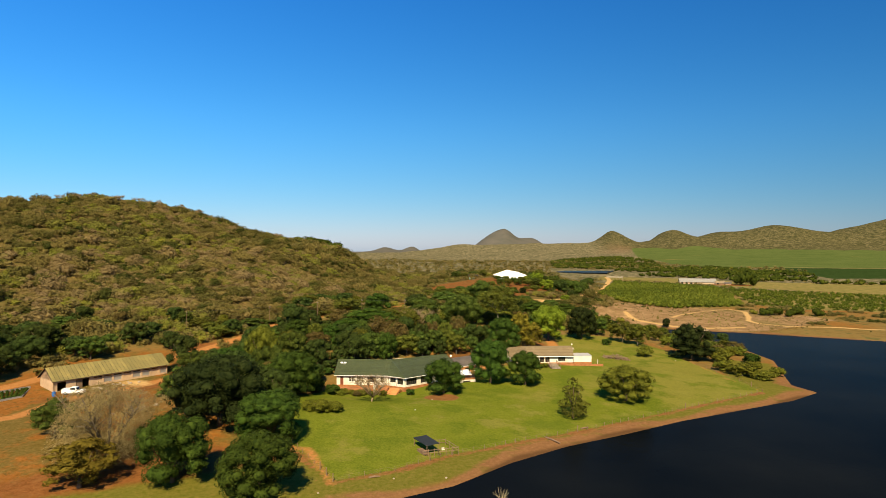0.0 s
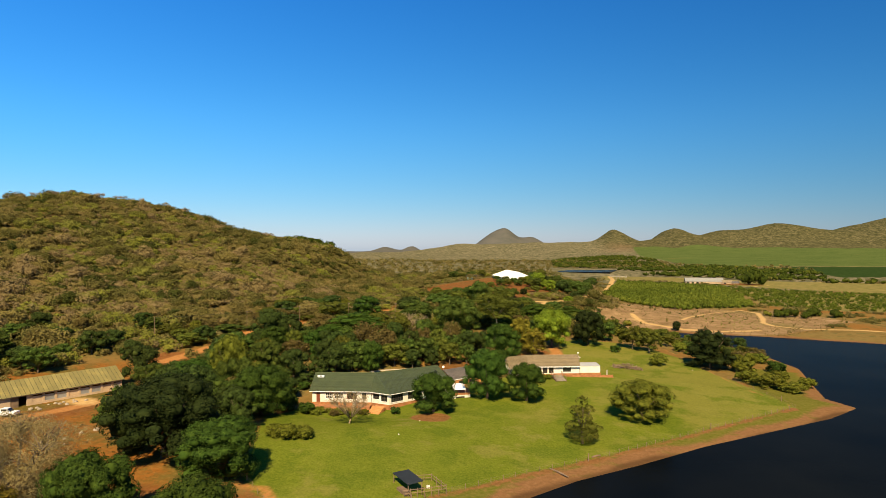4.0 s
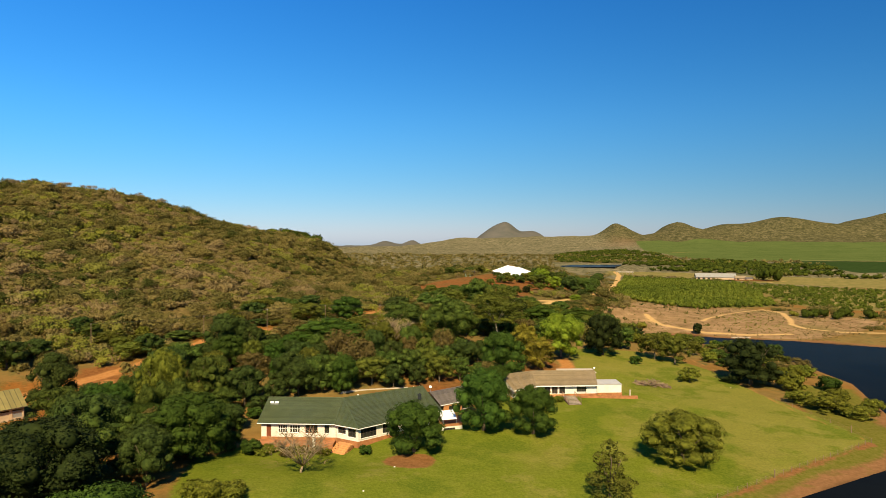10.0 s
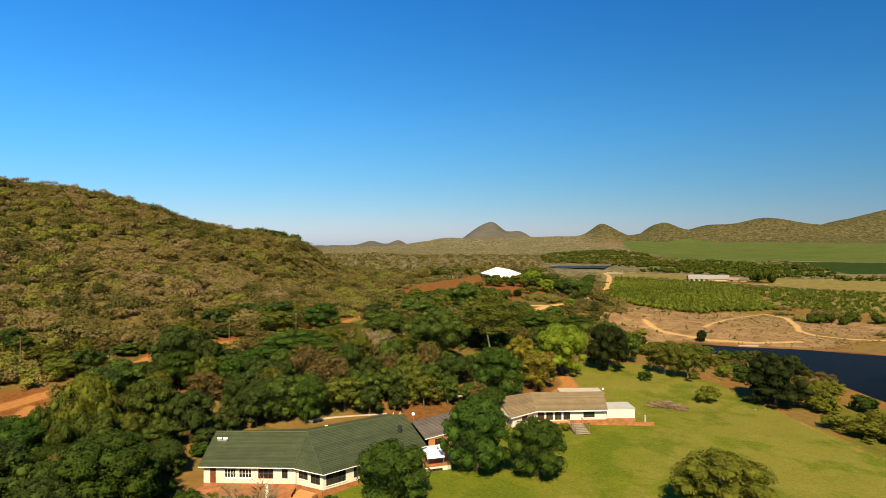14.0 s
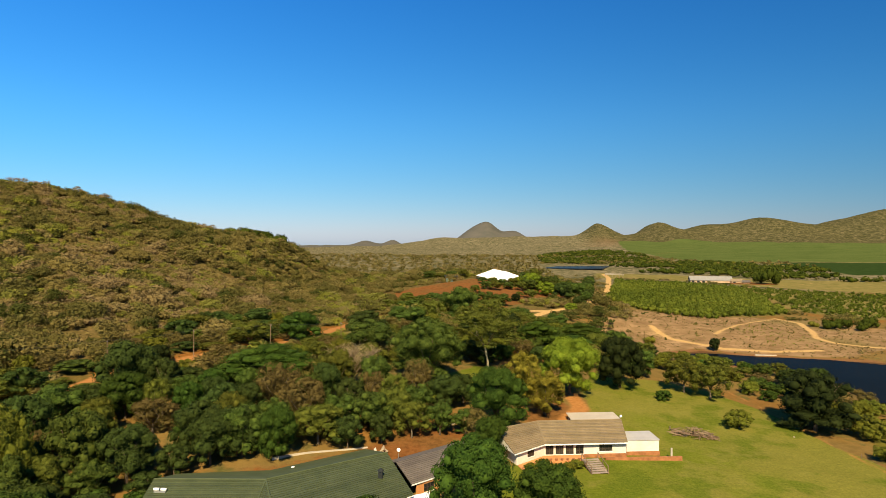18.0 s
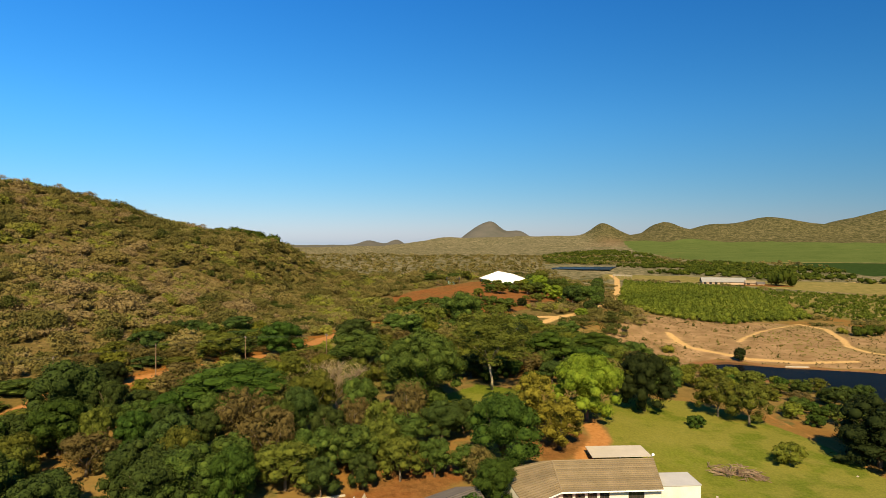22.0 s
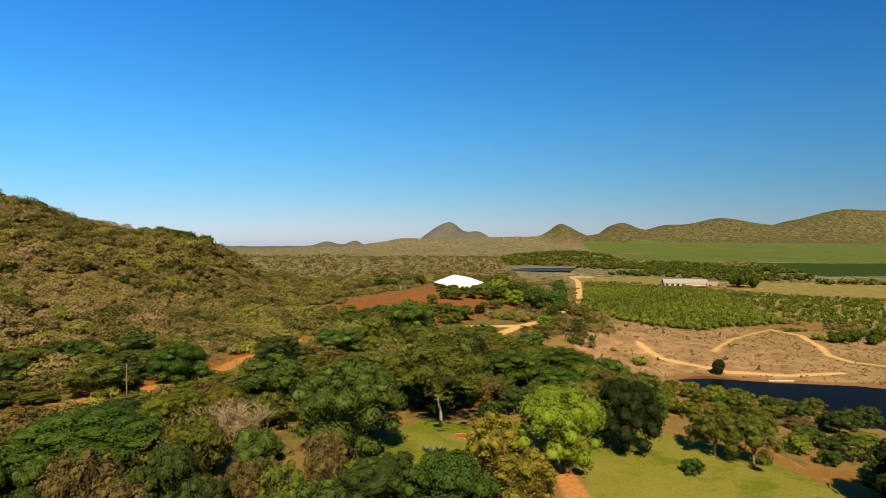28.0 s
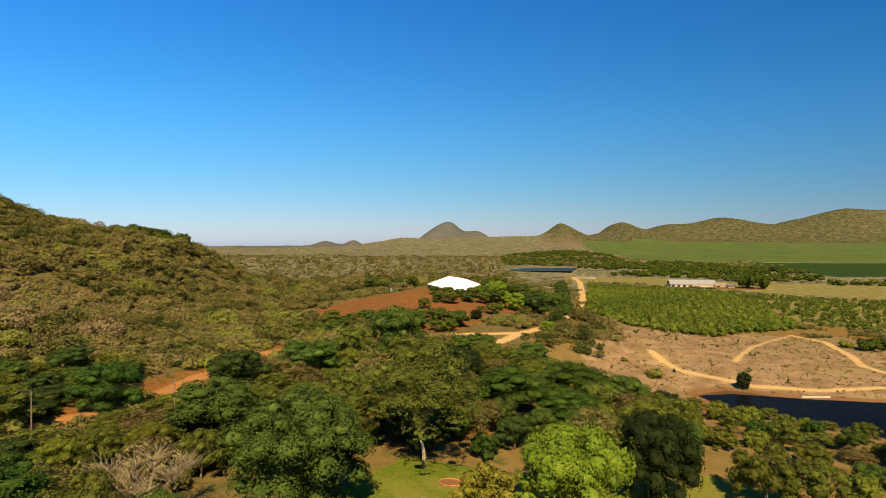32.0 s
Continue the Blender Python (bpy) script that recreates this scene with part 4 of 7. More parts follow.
# behind the houses
plant("lime", 14.8, 206, 6.8, 12.0)
plant("dark", 27.0, 216, 6.0, 11.4)
plant("gold", 5.1, 198.5, 3.8, 10.2)
plant("gold", 8.6, 192.5, 3.8, 8.6)
plant("mango", -0.3, 184.5, 5.3, 10.8)
plant("big", -14.6, 206, 8.0, 13.5, "large dark green dense garden tree")
for x, y, r, h, k in ((-44, 166.5, 4.4, 8.5, "wood_dark"), (-38, 167.5, 4.0, 8.0, "wood"), (-50, 158, 4.2, 8.0, "wood_dark"), (-49.5, 150, 2.6, 3.4, "bright"), (-46.5, 147, 2.0, 2.4, "bright"), (-20.5, 178, 3.8, 7.2, "wood"), (-45.6, 152.5, 1.8, 2.2, "bright"), (-46.4, 156, 2.4, 3.0, "wood_dark"), (-45, 161, 2.8, 4.6, "wood_dark"), (-41.5, 164.5, 3.8, 7.4, "wood_dark"), (-38.8, 167.5, 4.0, 7.6, "wood_dark"), (-35.5, 174, 3.4, 6.5, "wood"), (-47.5, 146, 3.4, 5.0, "wood_dark"), (-26.0, 177.8, 3.4, 6.4, "wood"), (-9.5, 190.5, 3.8, 6.6, "wood_dark"), (-14, 185.5, 3.6, 6.2, "wood"), (-5.4, 180.6, 2.4, 4.6, "wood"), (-17.5, 181, 3.6, 6.6, "wood_olive"), (-1.4, 172.8, 3.0, 6.6, "mango"), (-6.5, 195, 3.2, 5.6, "wood_dark")):
    plant(k, x, y, r, h, group="trees close behind the house")
for x, y, r, h, k in ((-14.0, 177.5, 3.2, 6.2, "wood_olive"), (-9.6, 179.6, 2.8, 5.6, "wood"), (-18.4, 174.6, 2.4, 4.8, "wood_dark"), (-3.6, 178.6, 2.6, 5.4, "brown")):
    plant(k, x, y, r, h, group="trees close behind the house")
plant("fever", -1.9, 221, 9.4, 16.8)
for x, y, r, h in ((6.5, 226, 2.8, 3.6), (-6.5, 229, 3.6, 5.4), (11, 230, 3.4, 5.0), (2, 231.5, 3.0, 4.6), (-2.5, 226.5, 2.2, 2.6)):
    plant("wood_dark" if r > 3 else "bright", x, y, r, h, "dark undergrowth tree behind the back lawn", "undergrowth behind the lawn")
plant("acacia", 11.5, 246, 7.8, 10.5)
plant("acacia", 25.2, 259, 8.2, 9.0)
plant("acacia", 21, 244, 6.0, 7.5)
plant("dark", 1, 243, 5.0, 8.5)
plant("olive", 41.4, 218, 4.6, 8.0)
plant("olive", 46, 215, 4.4, 7.6)
plant("bare", -28.8, 201.2, 6.6, 8.6)
plant("acacia", -43.5, 194.5, 9.6, 10.0)
plant("brown", -55.0, 198, 5.6, 6.6)
plant("brown", -36.8, 193.5, 3.8, 6.4)
plant("dark", -71.5, 203.5, 2.9, 4.6)
plant("mango", -48.8, 229, 5.4, 7.8)
plant("olive", -57.8, 219.5, 5.6, 6.4)
plant("wood", -30.0, 222.5, 7.0, 9.0)
plant("wood_dark", -68, 252, 5.2, 5.4)
plant("wood_dark", -75, 240, 3.4, 5.0)
plant("wood", -26.3, 260, 6.6, 8.0)
plant("wood_dark", -36, 248, 6.0, 7.4)
plant("wood", -11.0, 281, 7.2, 13.0)
plant("olive", -8, 272, 5.6, 8.0)
plant("olive", -20, 276, 5.6, 8.0)
plant("dark", 3, 261, 5.6, 8.4)
plant("dark", 46, 268, 3.4, 5.0)

# ---- woodland filled in between ----
HOUSES = [(-45, -9, 140, 163), (-4, 28, 168, 196), (-106, -78, 112, 150)]


def blocked(x, y, r, gap=0.8):
    if any(a - r * 0.6 < x < b + r * 0.6 and c - r * 0.6 < y < d + r * 0.6 for a, b, c, d in HOUSES):
        return True
    if min(float(line_distance(np.array([x]), np.array([y]), p)[0]) for p in ROADS_RED + ROADS_PALE) < r * 0.75 + 1.2:
        return True
    if any(float(sdf(np.array([x]), np.array([y]), p)[0]) < r * 0.5 for p in (LAKE, LAWN, BACK_LAWN, YARDS[2], YARDS[5])):
        return True
    return any((x - a) ** 2 + (y - b) ** 2 < (gap * (r + c) * 0.72) ** 2 for a, b, c in standing)


JOINED = []         # far trees that are drawn as one wood, rows of x, y, radius, height, tone


far_wood = tagged(new("far_woodland"), "green and olive woodland trees towards the fields", "woodland", kind="stuff")


def plant_far(kind, x, y, radius, tall):
    """A tree of the far wood: its trunk and crown are pieces of that wood."""
    pool, (r, h) = templates[kind], SIZE[kind]
    m = pose(x, y, ground_z(x, y) - 0.1, 0, 0, turns.uniform(0, 360)) @ Matrix.Diagonal((radius / r, radius / r, tall / h, 1))
    for piece in pool[turns.randrange(len(pool))].children:
        ob = new("tree_" + piece.name.split(".")[0], piece.data)
        ob.parent = far_wood
        ob.matrix_basis = m
    standing.append((x, y, radius))


def fill(area, tries, kinds, radii, heights, group, seed, gap=0.8, join=1e9):
    g = random.Random(seed)
    xs, ys = [p[0] for p in area], [p[1] for p in area]
    for _ in range(tries):
        x, y, r = g.uniform(min(xs), max(xs)), g.uniform(min(ys), max(ys)), g.uniform(*radii)
        kind, tall = g.choice(kinds), g.uniform(*heights)
        if float(sdf(np.array([x]), np.array([y]), area)[0]) < 0 and not blocked(x, y, r, gap):
            room = float(line_distance(np.array([x]), np.array([y]), ROADS_RED[0])[0])
            tall = min(tall, 1.0 + 0.26 * room) if y > 186 else tall
            tall *= r / radii[1] * 0.5 + 0.5
            if y > join:
                plant_far(kind, x, y, r, tall)
            else:
                plant(kind, x, y, r, tall, group=group)


fill([(-76, 150), (-62, 112), (-44, 120), (-48, 145), (-40, 160), (-12, 170), (-6, 184), (-14, 196), (-26, 192), (-46, 204), (-57, 199), (-67, 184), (-74, 170)], 4200,
     ["wood", "wood_dark", "wood_dark", "wood_olive", "wood", "mango", "brown", "wood", "mango"], (2.6, 6.0), (6.5, 12.0), "woodland behind the house", 3, 0.90)
fill([(-44, 206), (-16, 216), (-8, 232), (8, 236), (34, 226), (40, 246), (40, 282), (8, 292), (-26, 284), (-38, 262), (-42, 234)], 1400,
     ["wood_olive", "olive", "wood_olive", "wood", "brown", "olive", "yellow"], (2.4, 4.8), (4.5, 7.6), "woodland towards the fields", 4, 0.92, 232)
fill([(-100, 190), (-84, 176), (-72, 186), (-60, 206), (-40, 210), (-40, 232), (-56, 238), (-60, 262), (-80, 240), (-84, 212)], 900,
     ["wood_olive", "wood", "olive", "wood_dark", "brown", "wood_olive", "shrub"], (2.2, 4.6), (3.5, 6.5), "woodland beside the red track", 14, 0.86, 0)
fill([(40, 226), (64, 205), (84, 215), (84, 258), (60, 282), (44, 268)], 130, ["shrub", "shrub", "wood_olive", "bright", "brown"], (1.6, 3.6), (2.0, 4.2), "lake shore shrubs", 6, 0.9)
fill([(-120, 150), (-96, 158), (-90, 176), (-82, 192), (-100, 200), (-140, 190), (-150, 150)], 46, ["wood", "wood_dark", "wood_dark", "brown"], (2.6, 4.6), (4.5, 7.0), "trees at the foot of the hill", 7, 1.15, 0)
fill([(-112, 128), (-106, 150), (-118, 156), (-150, 140), (-150, 110), (-116, 108)], 160, ["wood", "wood_dark", "wood_dark"], (3.4, 5.2), (6.0, 9.0), "trees at the foot of the hill", 8, 0.8, 0)
fill([(14, 372), (32, 362), (46, 396), (40, 412), (14, 404)], 40, ["wood", "wood", "wood_olive", "wood_dark"], (3.6, 5.6), (6.0, 9.0), "trees beside the white building", 9, 0.75)
fill([(-40, 303), (-24, 301), (-4, 309), (12, 324), (4, 330), (-36, 326)], 260, ["wood", "wood_olive"], (2.4, 4.4), (3.4, 5.6), "trees before the red field", 12, 0.85, 0)
fill([(-34, 392), (-14, 392), (-12, 402), (-34, 400)], 20, ["wood", "wood_olive", "wood_dark"], (2.8, 4.4), (4.0, 6.0), "trees beside the white building", 10, 0.8)


# trees along the crest and the end of the ridge
for i in range(30):
    t = i / 29
    JOINED.append((-200 + 92 * t + turns.uniform(-4, 4), 366 + 34 * t + turns.uniform(-6, 6), turns.uniform(2.2, 3.8), turns.uniform(2.6, 4.2), turns.uniform(0.1, 0.7)))
for x, y, r, h in ((-113, 397, 5.6, 6.6), (-119, 392, 4.4, 5.0), (-107, 401, 4.6, 5.0), (-128, 386, 4.0, 4.6), (-123, 389, 3.6, 4.2), (-102, 405, 4.0, 4.0), (-110, 392, 4.6, 4.4), (-98, 408, 3.6, 3.4), (-116, 387, 4.0, 4.0)):
    JOINED.append((x, y, r, h, turns.uniform(0.0, 0.35)))


# leafless trees along the crest of the hill
for i in range(17):
    t = i / 16
    plant("bare", -270 + 46 * t + turns.uniform(-3, 3), 290 + 82 * t + turns.uniform(-4, 4), turns.uniform(2.4, 4.0), turns.uniform(3.6, 5.4), "leafless grey tree on the crest of the hill", "bare trees on the crest")


# ---- scrub, orchards and far woods: joined ----
def scatter(name, spots, radius, tall, per, leaf, material, label, category, tints, seed, core=0.7, sink=0.3, lumps=1, flat=0.0):
    """Bushes at the given spots, joined into one mesh."""
    g = np.random.default_rng(seed)
    forms = []
    for k in range(6):
        forms.append(clump_arrays(g, dome(g, 1.0, 1.0, 0.0, 7, (0.34, 0.6)), leaf, per, core, flat=flat, cores=lumps, jitter=0.35, spray=4, loose=0.2))
    vs, fs, ts, n = [], [], [], 0
    zs = land(spots[:, 0], spots[:, 1])
    for (x, y), z, r, h, t in zip(spots, zs, radius, tall, tints):
        v, f = forms[g.integers(6)]
        a = g.uniform(0, 6.28)
        c, s = math.cos(a), math.sin(a)
        w = np.empty_like(v)
        w[:, 0], w[:, 1], w[:, 2] = x + r * (v[:, 0] * c - v[:, 1] * s), y + r * (v[:, 0] * s + v[:, 1] * c), z - sink + h * v[:, 2]
        vs.append(w)
        fs.append(f + n)
        ts.append(np.full(len(v), t))
        n += len(v)
    me = quads_mesh(name, np.concatenate(vs), np.concatenate(fs), material, np.concatenate(ts))
    return tagged(new(name, me), label, category, kind="stuff")


def keep_clear(p, margin):
    """Which spots lie off the roads, fields, water, lawn and buildings."""
    x, y = p[:, 0], p[:, 1]
    ok = np.ones(len(p), bool)
    for line in ROADS_RED + ROADS_PALE:
        ok &= line_distance(x, y, line) > margin + 1.4
    for area in (LAKE, LAWN, BACK_LAWN, RED_FIELD, ORCHARD_A, ORCHARD_B, CANE, STRAW, *YARDS):
        ok &= sdf(x, y, area) > margin * 0.7
    for a, b, c, d in HOUSES:
        ok &= ~((x > a - 2) & (x < b + 2) & (y > c - 2) & (y < d + 2))
    return ok


def patchy(x, y):
    return 0.5 + 0.25 * np.sin(x / 23 + 1.7 * np.sin(y / 31)) + 0.25 * np.sin(y / 19 + 1.3 * np.sin(x / 27))


g = np.random.default_rng(11)
near = np.array(standing)


def hill_spots(count, dense, margin, limit):
    q = np.stack([g.uniform(-420, 60, count), g.uniform(120, 500, count)], 1)
    rise = height(q[:, 0], q[:, 1])
    want = np.clip((rise - 5.5) / 6, 0.0, 1.0) * dense * (0.65 + 0.55 * patchy(q[:, 0], q[:, 1])) * np.where(q[:, 0] < -300, 0.6, 1)
    ok = (g.random(count) < want) & keep_clear(q, margin)
    ok &= np.where(q[:, 0] < -195, q[:, 1] < 308 + 1.63 * (q[:, 0] + 268), q[:, 1] < np.where(q[:, 0] < -92, 428, 500))     # this side of the crest
    for a, b, c in near:
        ok &= np.hypot(q[:, 0] - a, q[:, 1] - b) > c * 0.8
    return q[ok][:limit]


def hill_tones(q):
    n = len(q)
    field = patchy(q[:, 0] * 0.6, q[:, 1] * 0.6)
    t = np.clip(0.33 + g.normal(size=n) * 0.11 + 0.52 * (field - 0.5), 0.10, 0.76)
    t = np.where(g.random(n) < 0.06, g.uniform(0.62, 0.82, n), t)
    t = np.where(g.random(n) < 0.05 + 0.14 * (patchy(q[:, 1] * 1.3, q[:, 0] * 1.3) > 0.72), g.uniform(0.02, 0.16, n), t)
    lush = patchy(q[:, 0] * 0.9 + 40, q[:, 1] * 0.9) > 0.74
    return np.where(g.random(n) < 0.03 + 0.34 * lush, g.uniform(0.84, 0.97, n), t)


def thicket(rng, bushes, spread, sizes, tones, leaf, density, core=0.5):
    """A clump of bushes with fine twigs and leaves, on level ground round the origin."""
    vs, fs, ts, n = [], [], [], 0
    for k in range(bushes):
        r = rng.uniform(*sizes) if k else sizes[1]
        a, far = rng.uniform(0, 6.28), spread * math.sqrt(rng.random()) * (k > 0)
        h = r * rng.uniform(0.7, 1.15)
        rows = np.array(dome(rng, r, h, -0.15 * h, 9, (0.28, 0.5)))
        v, f = clump_arrays(rng, rows, leaf, int(density * r * r), core, 0.3, 0.15, 2, 0.4, (0.78, 1.12), 6, 0.26)
        vs.append(v + (math.cos(a) * far, math.sin(a) * far, 0))
        fs.append(f + n)
        ts.append(np.full(len(v), np.clip(tones[rng.integers(len(tones))] + rng.normal() * 0.085, 0, 1)))
        n += len(v)
    return np.concatenate(vs), np.concatenate(fs), SCRUB, np.concatenate(ts)


FAMILIES = {"olive": (0.20, 0.26, 0.32, 0.36), "tan": (0.36, 0.42, 0.48, 0.30), "brown": (0.5, 0.62, 0.72, 0.44, 0.8), "lush": (0.86, 0.92, 0.30, 0.96, 0.84), "dark": (0.02, 0.08, 0.14, 0.22)}
grown = {}
g = np.random.default_rng(12)
for family, tones in FAMILIES.items():
    for k in range(3):
        grown.setdefault(family, []).append(quads_mesh("thicket", *thicket(g, 15, 6.2, (0.9, 2.4), tones, 0.20, 88, 0.62)))
        grown.setdefault(family + "_bush", []).append(quads_mesh("bush", *thicket(g, 2, 1.0, (0.9, 1.3), tones, 0.15, 120)))
        grown.setdefault(family + "_tree", []).append(quads_mesh("bush_tree", *thicket(g, 2, 2.0, (2.0, 3.3), tones, 0.19, 120)))


def family_at(x, y):
    """Which growth stands at a spot: brown and olive belts, lush patches, dark clumps."""
    field, lush, dark = patchy(x * 0.6, y * 0.6), patchy(x * 0.9 + 40, y * 0.9), patchy(y * 1.3, x * 1.3)
    u = g.random()
    if u < 0.06 + 0.36 * (lush > 0.70):
        return "lush"
    if u > 0.94 - 0.35 * (dark > 0.76):
        return "dark"
    w = field + g.normal() * 0.16 + (0.10 if height(x, y) > 17 else 0.0)
    return "olive" if w < 0.54 else "tan" if w < 0.70 else "brown"


def overgrow(name, spots, suffix, label, category, part_name, scales):
    """Sets thickets on the slope, each leaning with the ground, as parts of one stretch of bush."""
    root = tagged(new(name), label, category, kind="stuff")
    for x, y in spots:
        kind = family_at(x, y)
        if suffix == "_tree":
            u = g.random()
            kind = "dark" if u < 0.34 else "lush" if u < 0.50 else kind
        pool = grown[kind + suffix]
        ob = new(part_name, pool[g.integers(len(pool))])
        ob.parent = root
        z, zx, zy = land(np.array([x, x + 3, x]), np.array([y, y, y + 3]))
        sx, sy, k, a = (zx - z) / 3, (zy - z) / 3, g.uniform(*scales), g.uniform(0, 6.28)
        c, s = math.cos(a) * k, math.sin(a) * k
        ob.matrix_basis = Matrix(((c, -s, 0, x), (s, c, 0, y), (sx * c + sy * s, sy * c - sx * s, k, z - 0.15), (0, 0, 0, 1)))
    return root


HILL = "dry olive and brown savanna bushes covering the hillside"
overgrow("hill_scrub", hill_spots(24000, 0.95, 4.5, 2500), "", HILL, "bushes", "thicket", (0.75, 1.2))
overgrow("hillside_bushes", hill_spots(16000, 0.80, 1.0, 1100), "_bush", "single dry bushes between the hillside thickets", "bushes", "bush", (0.7, 1.5))
overgrow("hill_trees", hill_spots(9000, 0.60, 3.2, 820), "_tree", "green and half-dry trees among the hillside scrub", "trees", "bush_tree", (0.75, 1.75))
q = hill_spots(34000, 0.75, 0.7, 8000)
n = len(q)
size = g.uniform(0.5, 1.3, n)
scatter("hill_grass", q, size, size * g.uniform(0.5, 0.9, n), 18, 0.26, SCRUB, "tufts of dry grass and low growth on the hillside", "grass", np.clip(hill_tones(q) * 0.8 + 0.12, 0, 0.8), 19, 0.0, 0.1)

p = np.stack([g.uniform(-500, 420, 30000), 300 + 900 * g.random(30000) ** 0.8], 1)
spread = np.abs(p[:, 0]) < 60 + p[:, 1] * 0.78
sel = spread & keep_clear(p, 2.5) & (p[:, 1] > 300) & ((p[:, 1] > 470) | (p[:, 0] > -40)) & (g.random(len(p)) < 0.30 - 0.10 * (p[:, 1] > 560)) & (sdf(p[:, 0], p[:, 1], SANDY) > 1)
p = p[sel & ((p[:, 0] < 60) | (p[:, 1] < 640) | (p[:, 1] > 900))]
overgrow("plain_thickets", p[p[:, 1] < 620][:620], "", "dry bushes and thickets on the plain", "bushes", "thicket", (0.55, 0.95))
p = p[p[:, 1] >= 620][:3600]
n = len(p)
size = (g.gamma(6, 0.26, n) + 0.8) * np.where(p[:, 1] > 700, 1.2, 1.0)
tone = np.clip(0.16 + g.beta(2, 2.4, n) * 0.44, 0, 0.8)
scatter("plain_scrub", p, size, size * g.uniform(0.8, 1.2, n), 52, 0.20, SCRUB, "scattered dry bushes over the plain", "bushes", tone, 13, 0.5, 0.4, 1, 0.4)

for x, y, r, h in ((142, 347, 4.4, 5.0), (148, 350, 4.0, 5.4), (153, 344, 3.6, 4.4), (160, 352, 4.4, 5.2), (137, 352, 2.6, 3.2), (168, 346, 4.0, 5.0), (217, 578, 8.0, 15.0), (211, 581, 5.0, 9.0), (224, 577, 5.0, 8.5), (56.4, 305.7, 2.6, 3.2)):
    JOINED.append((x, y, r, h, 0.15 if r > 3 else 0.97))
w = np.array(JOINED)
scatter("crest_woodland", w[:, :2], w[:, 2], w[:, 3], 420, 0.085, WOODLAND, "low green trees along the crest and the field edges", "woodland", w[:, 4], 29, 0.74, 0.5, 8)

# riverside trees before the cane, the wood by the far dam, a hedgerow
BELT = [(141, 727), (222, 680), (232, 640), (300, 638), (348, 706), (382, 832), (366, 842), (330, 980), (235, 1000), (150, 860)]
FAR_WOOD = [(70, 925), (160, 915), (250, 1010), (290, 1250), (270, 1480), (150, 1420), (80, 1150)]
p = np.stack([g.uniform(40, 400, 9000), g.uniform(600, 1500, 9000)], 1)
thick = np.where(p[:, 1] < 1000, 0.62, 0.46) * (patchy(p[:, 0] * 0.6, p[:, 1] * 0.6) > 0.26)
sel = ((sdf(p[:, 0], p[:, 1], BELT) < 0) & (np.hypot(p[:, 0] - 110, p[:, 1] - 800) > 70) | (sdf(p[:, 0], p[:, 1], FAR_WOOD) < 0)) & (g.random(9000) < thick)
for line in LANES:
    sel &= line_distance(p[:, 0], p[:, 1], line) > 9
p = p[sel]
hedge = np.stack([np.linspace(294, 620, 95) + g.uniform(-2, 2, 95), np.linspace(612, 575, 95) + g.uniform(-4, 4, 95)], 1)
p = np.concatenate([p, hedge])
n = len(p)
scatter("tree_belt", p, g.uniform(2.6, 5.6, n), g.uniform(2.6, 5.4, n), 60, 0.17, WOODLAND, "dark green riverside trees before the fields", "trees", g.beta(1.6, 3, n) * 0.7, 14, 0.78, 0.4, 3)

# sparse small bushes on the sandy slope and between the tracks
p = np.stack([g.uniform(40, 175, 900), g.uniform(285, 392, 900)], 1)
sel = (sdf(p[:, 0], p[:, 1], LAKE) > 2) & (g.random(900) < 0.10)
for line in ROADS_PALE:
    sel &= line_distance(p[:, 0], p[:, 1], line) > 2.6
p = p[sel]
n = len(p)
scatter("slope_bushes", p, g.uniform(0.5, 1.5, n), g.uniform(0.5, 1.5, n), 40, 0.32, SCRUB, "small bushes on the bare sandy slope", "bushes", g.beta(2, 2.5, n) * 0.7, 15)

p = np.stack([g.uniform(38, 180, 9500), g.uniform(230, 395, 9500)], 1)
sel = (sdf(p[:, 0], p[:, 1], LAKE) > 1.5) & (sdf(p[:, 0], p[:, 1], SANDY) < 4) & (g.random(9500) < 0.25 + 0.6 * patchy(p[:, 0] * 1.7, p[:, 1] * 1.7))
for line in ROADS_PALE + ROADS_RED:
    sel &= line_distance(p[:, 0], p[:, 1], line) > 1.7
p = p[sel]
n = len(p)
fresh = np.hypot((p[:, 0] - 109) * 0.95, (p[:, 1] - 326) * 0.5) < 9 + 5 * g.random(n)
scatter("slope_grass", p, g.uniform(0.35, 0.95, n), g.uniform(0.2, 0.6, n), 14, 0.3, SCRUB, "dry grass tufts on the sandy slope", "grass", np.where(fresh, 0.9 + 0.05 * g.random(n), 0.34 + 0.4 * g.random(n)), 23, 0.0, 0.05)


def rows_of(area, along, across, turn, seed, skip, loose=0.45):
    """Spots in straight rows inside an area."""
    g = np.random.default_rng(seed)
    c, s = math.cos(turn), math.sin(turn)
    i, j = np.meshgrid(np.arange(-110, 110), np.arange(-110, 110))
    u, w = i.ravel() * along, j.ravel() * across
    m = np.mean(area, 0)
    q = np.stack([m[0] + u * c - w * s, m[1] + u * s + w * c], 1) + g.normal(size=(len(u), 2)) * loose
    return q[(sdf(q[:, 0], q[:, 1], area) < 0) & (g.random(len(q)) > skip)]


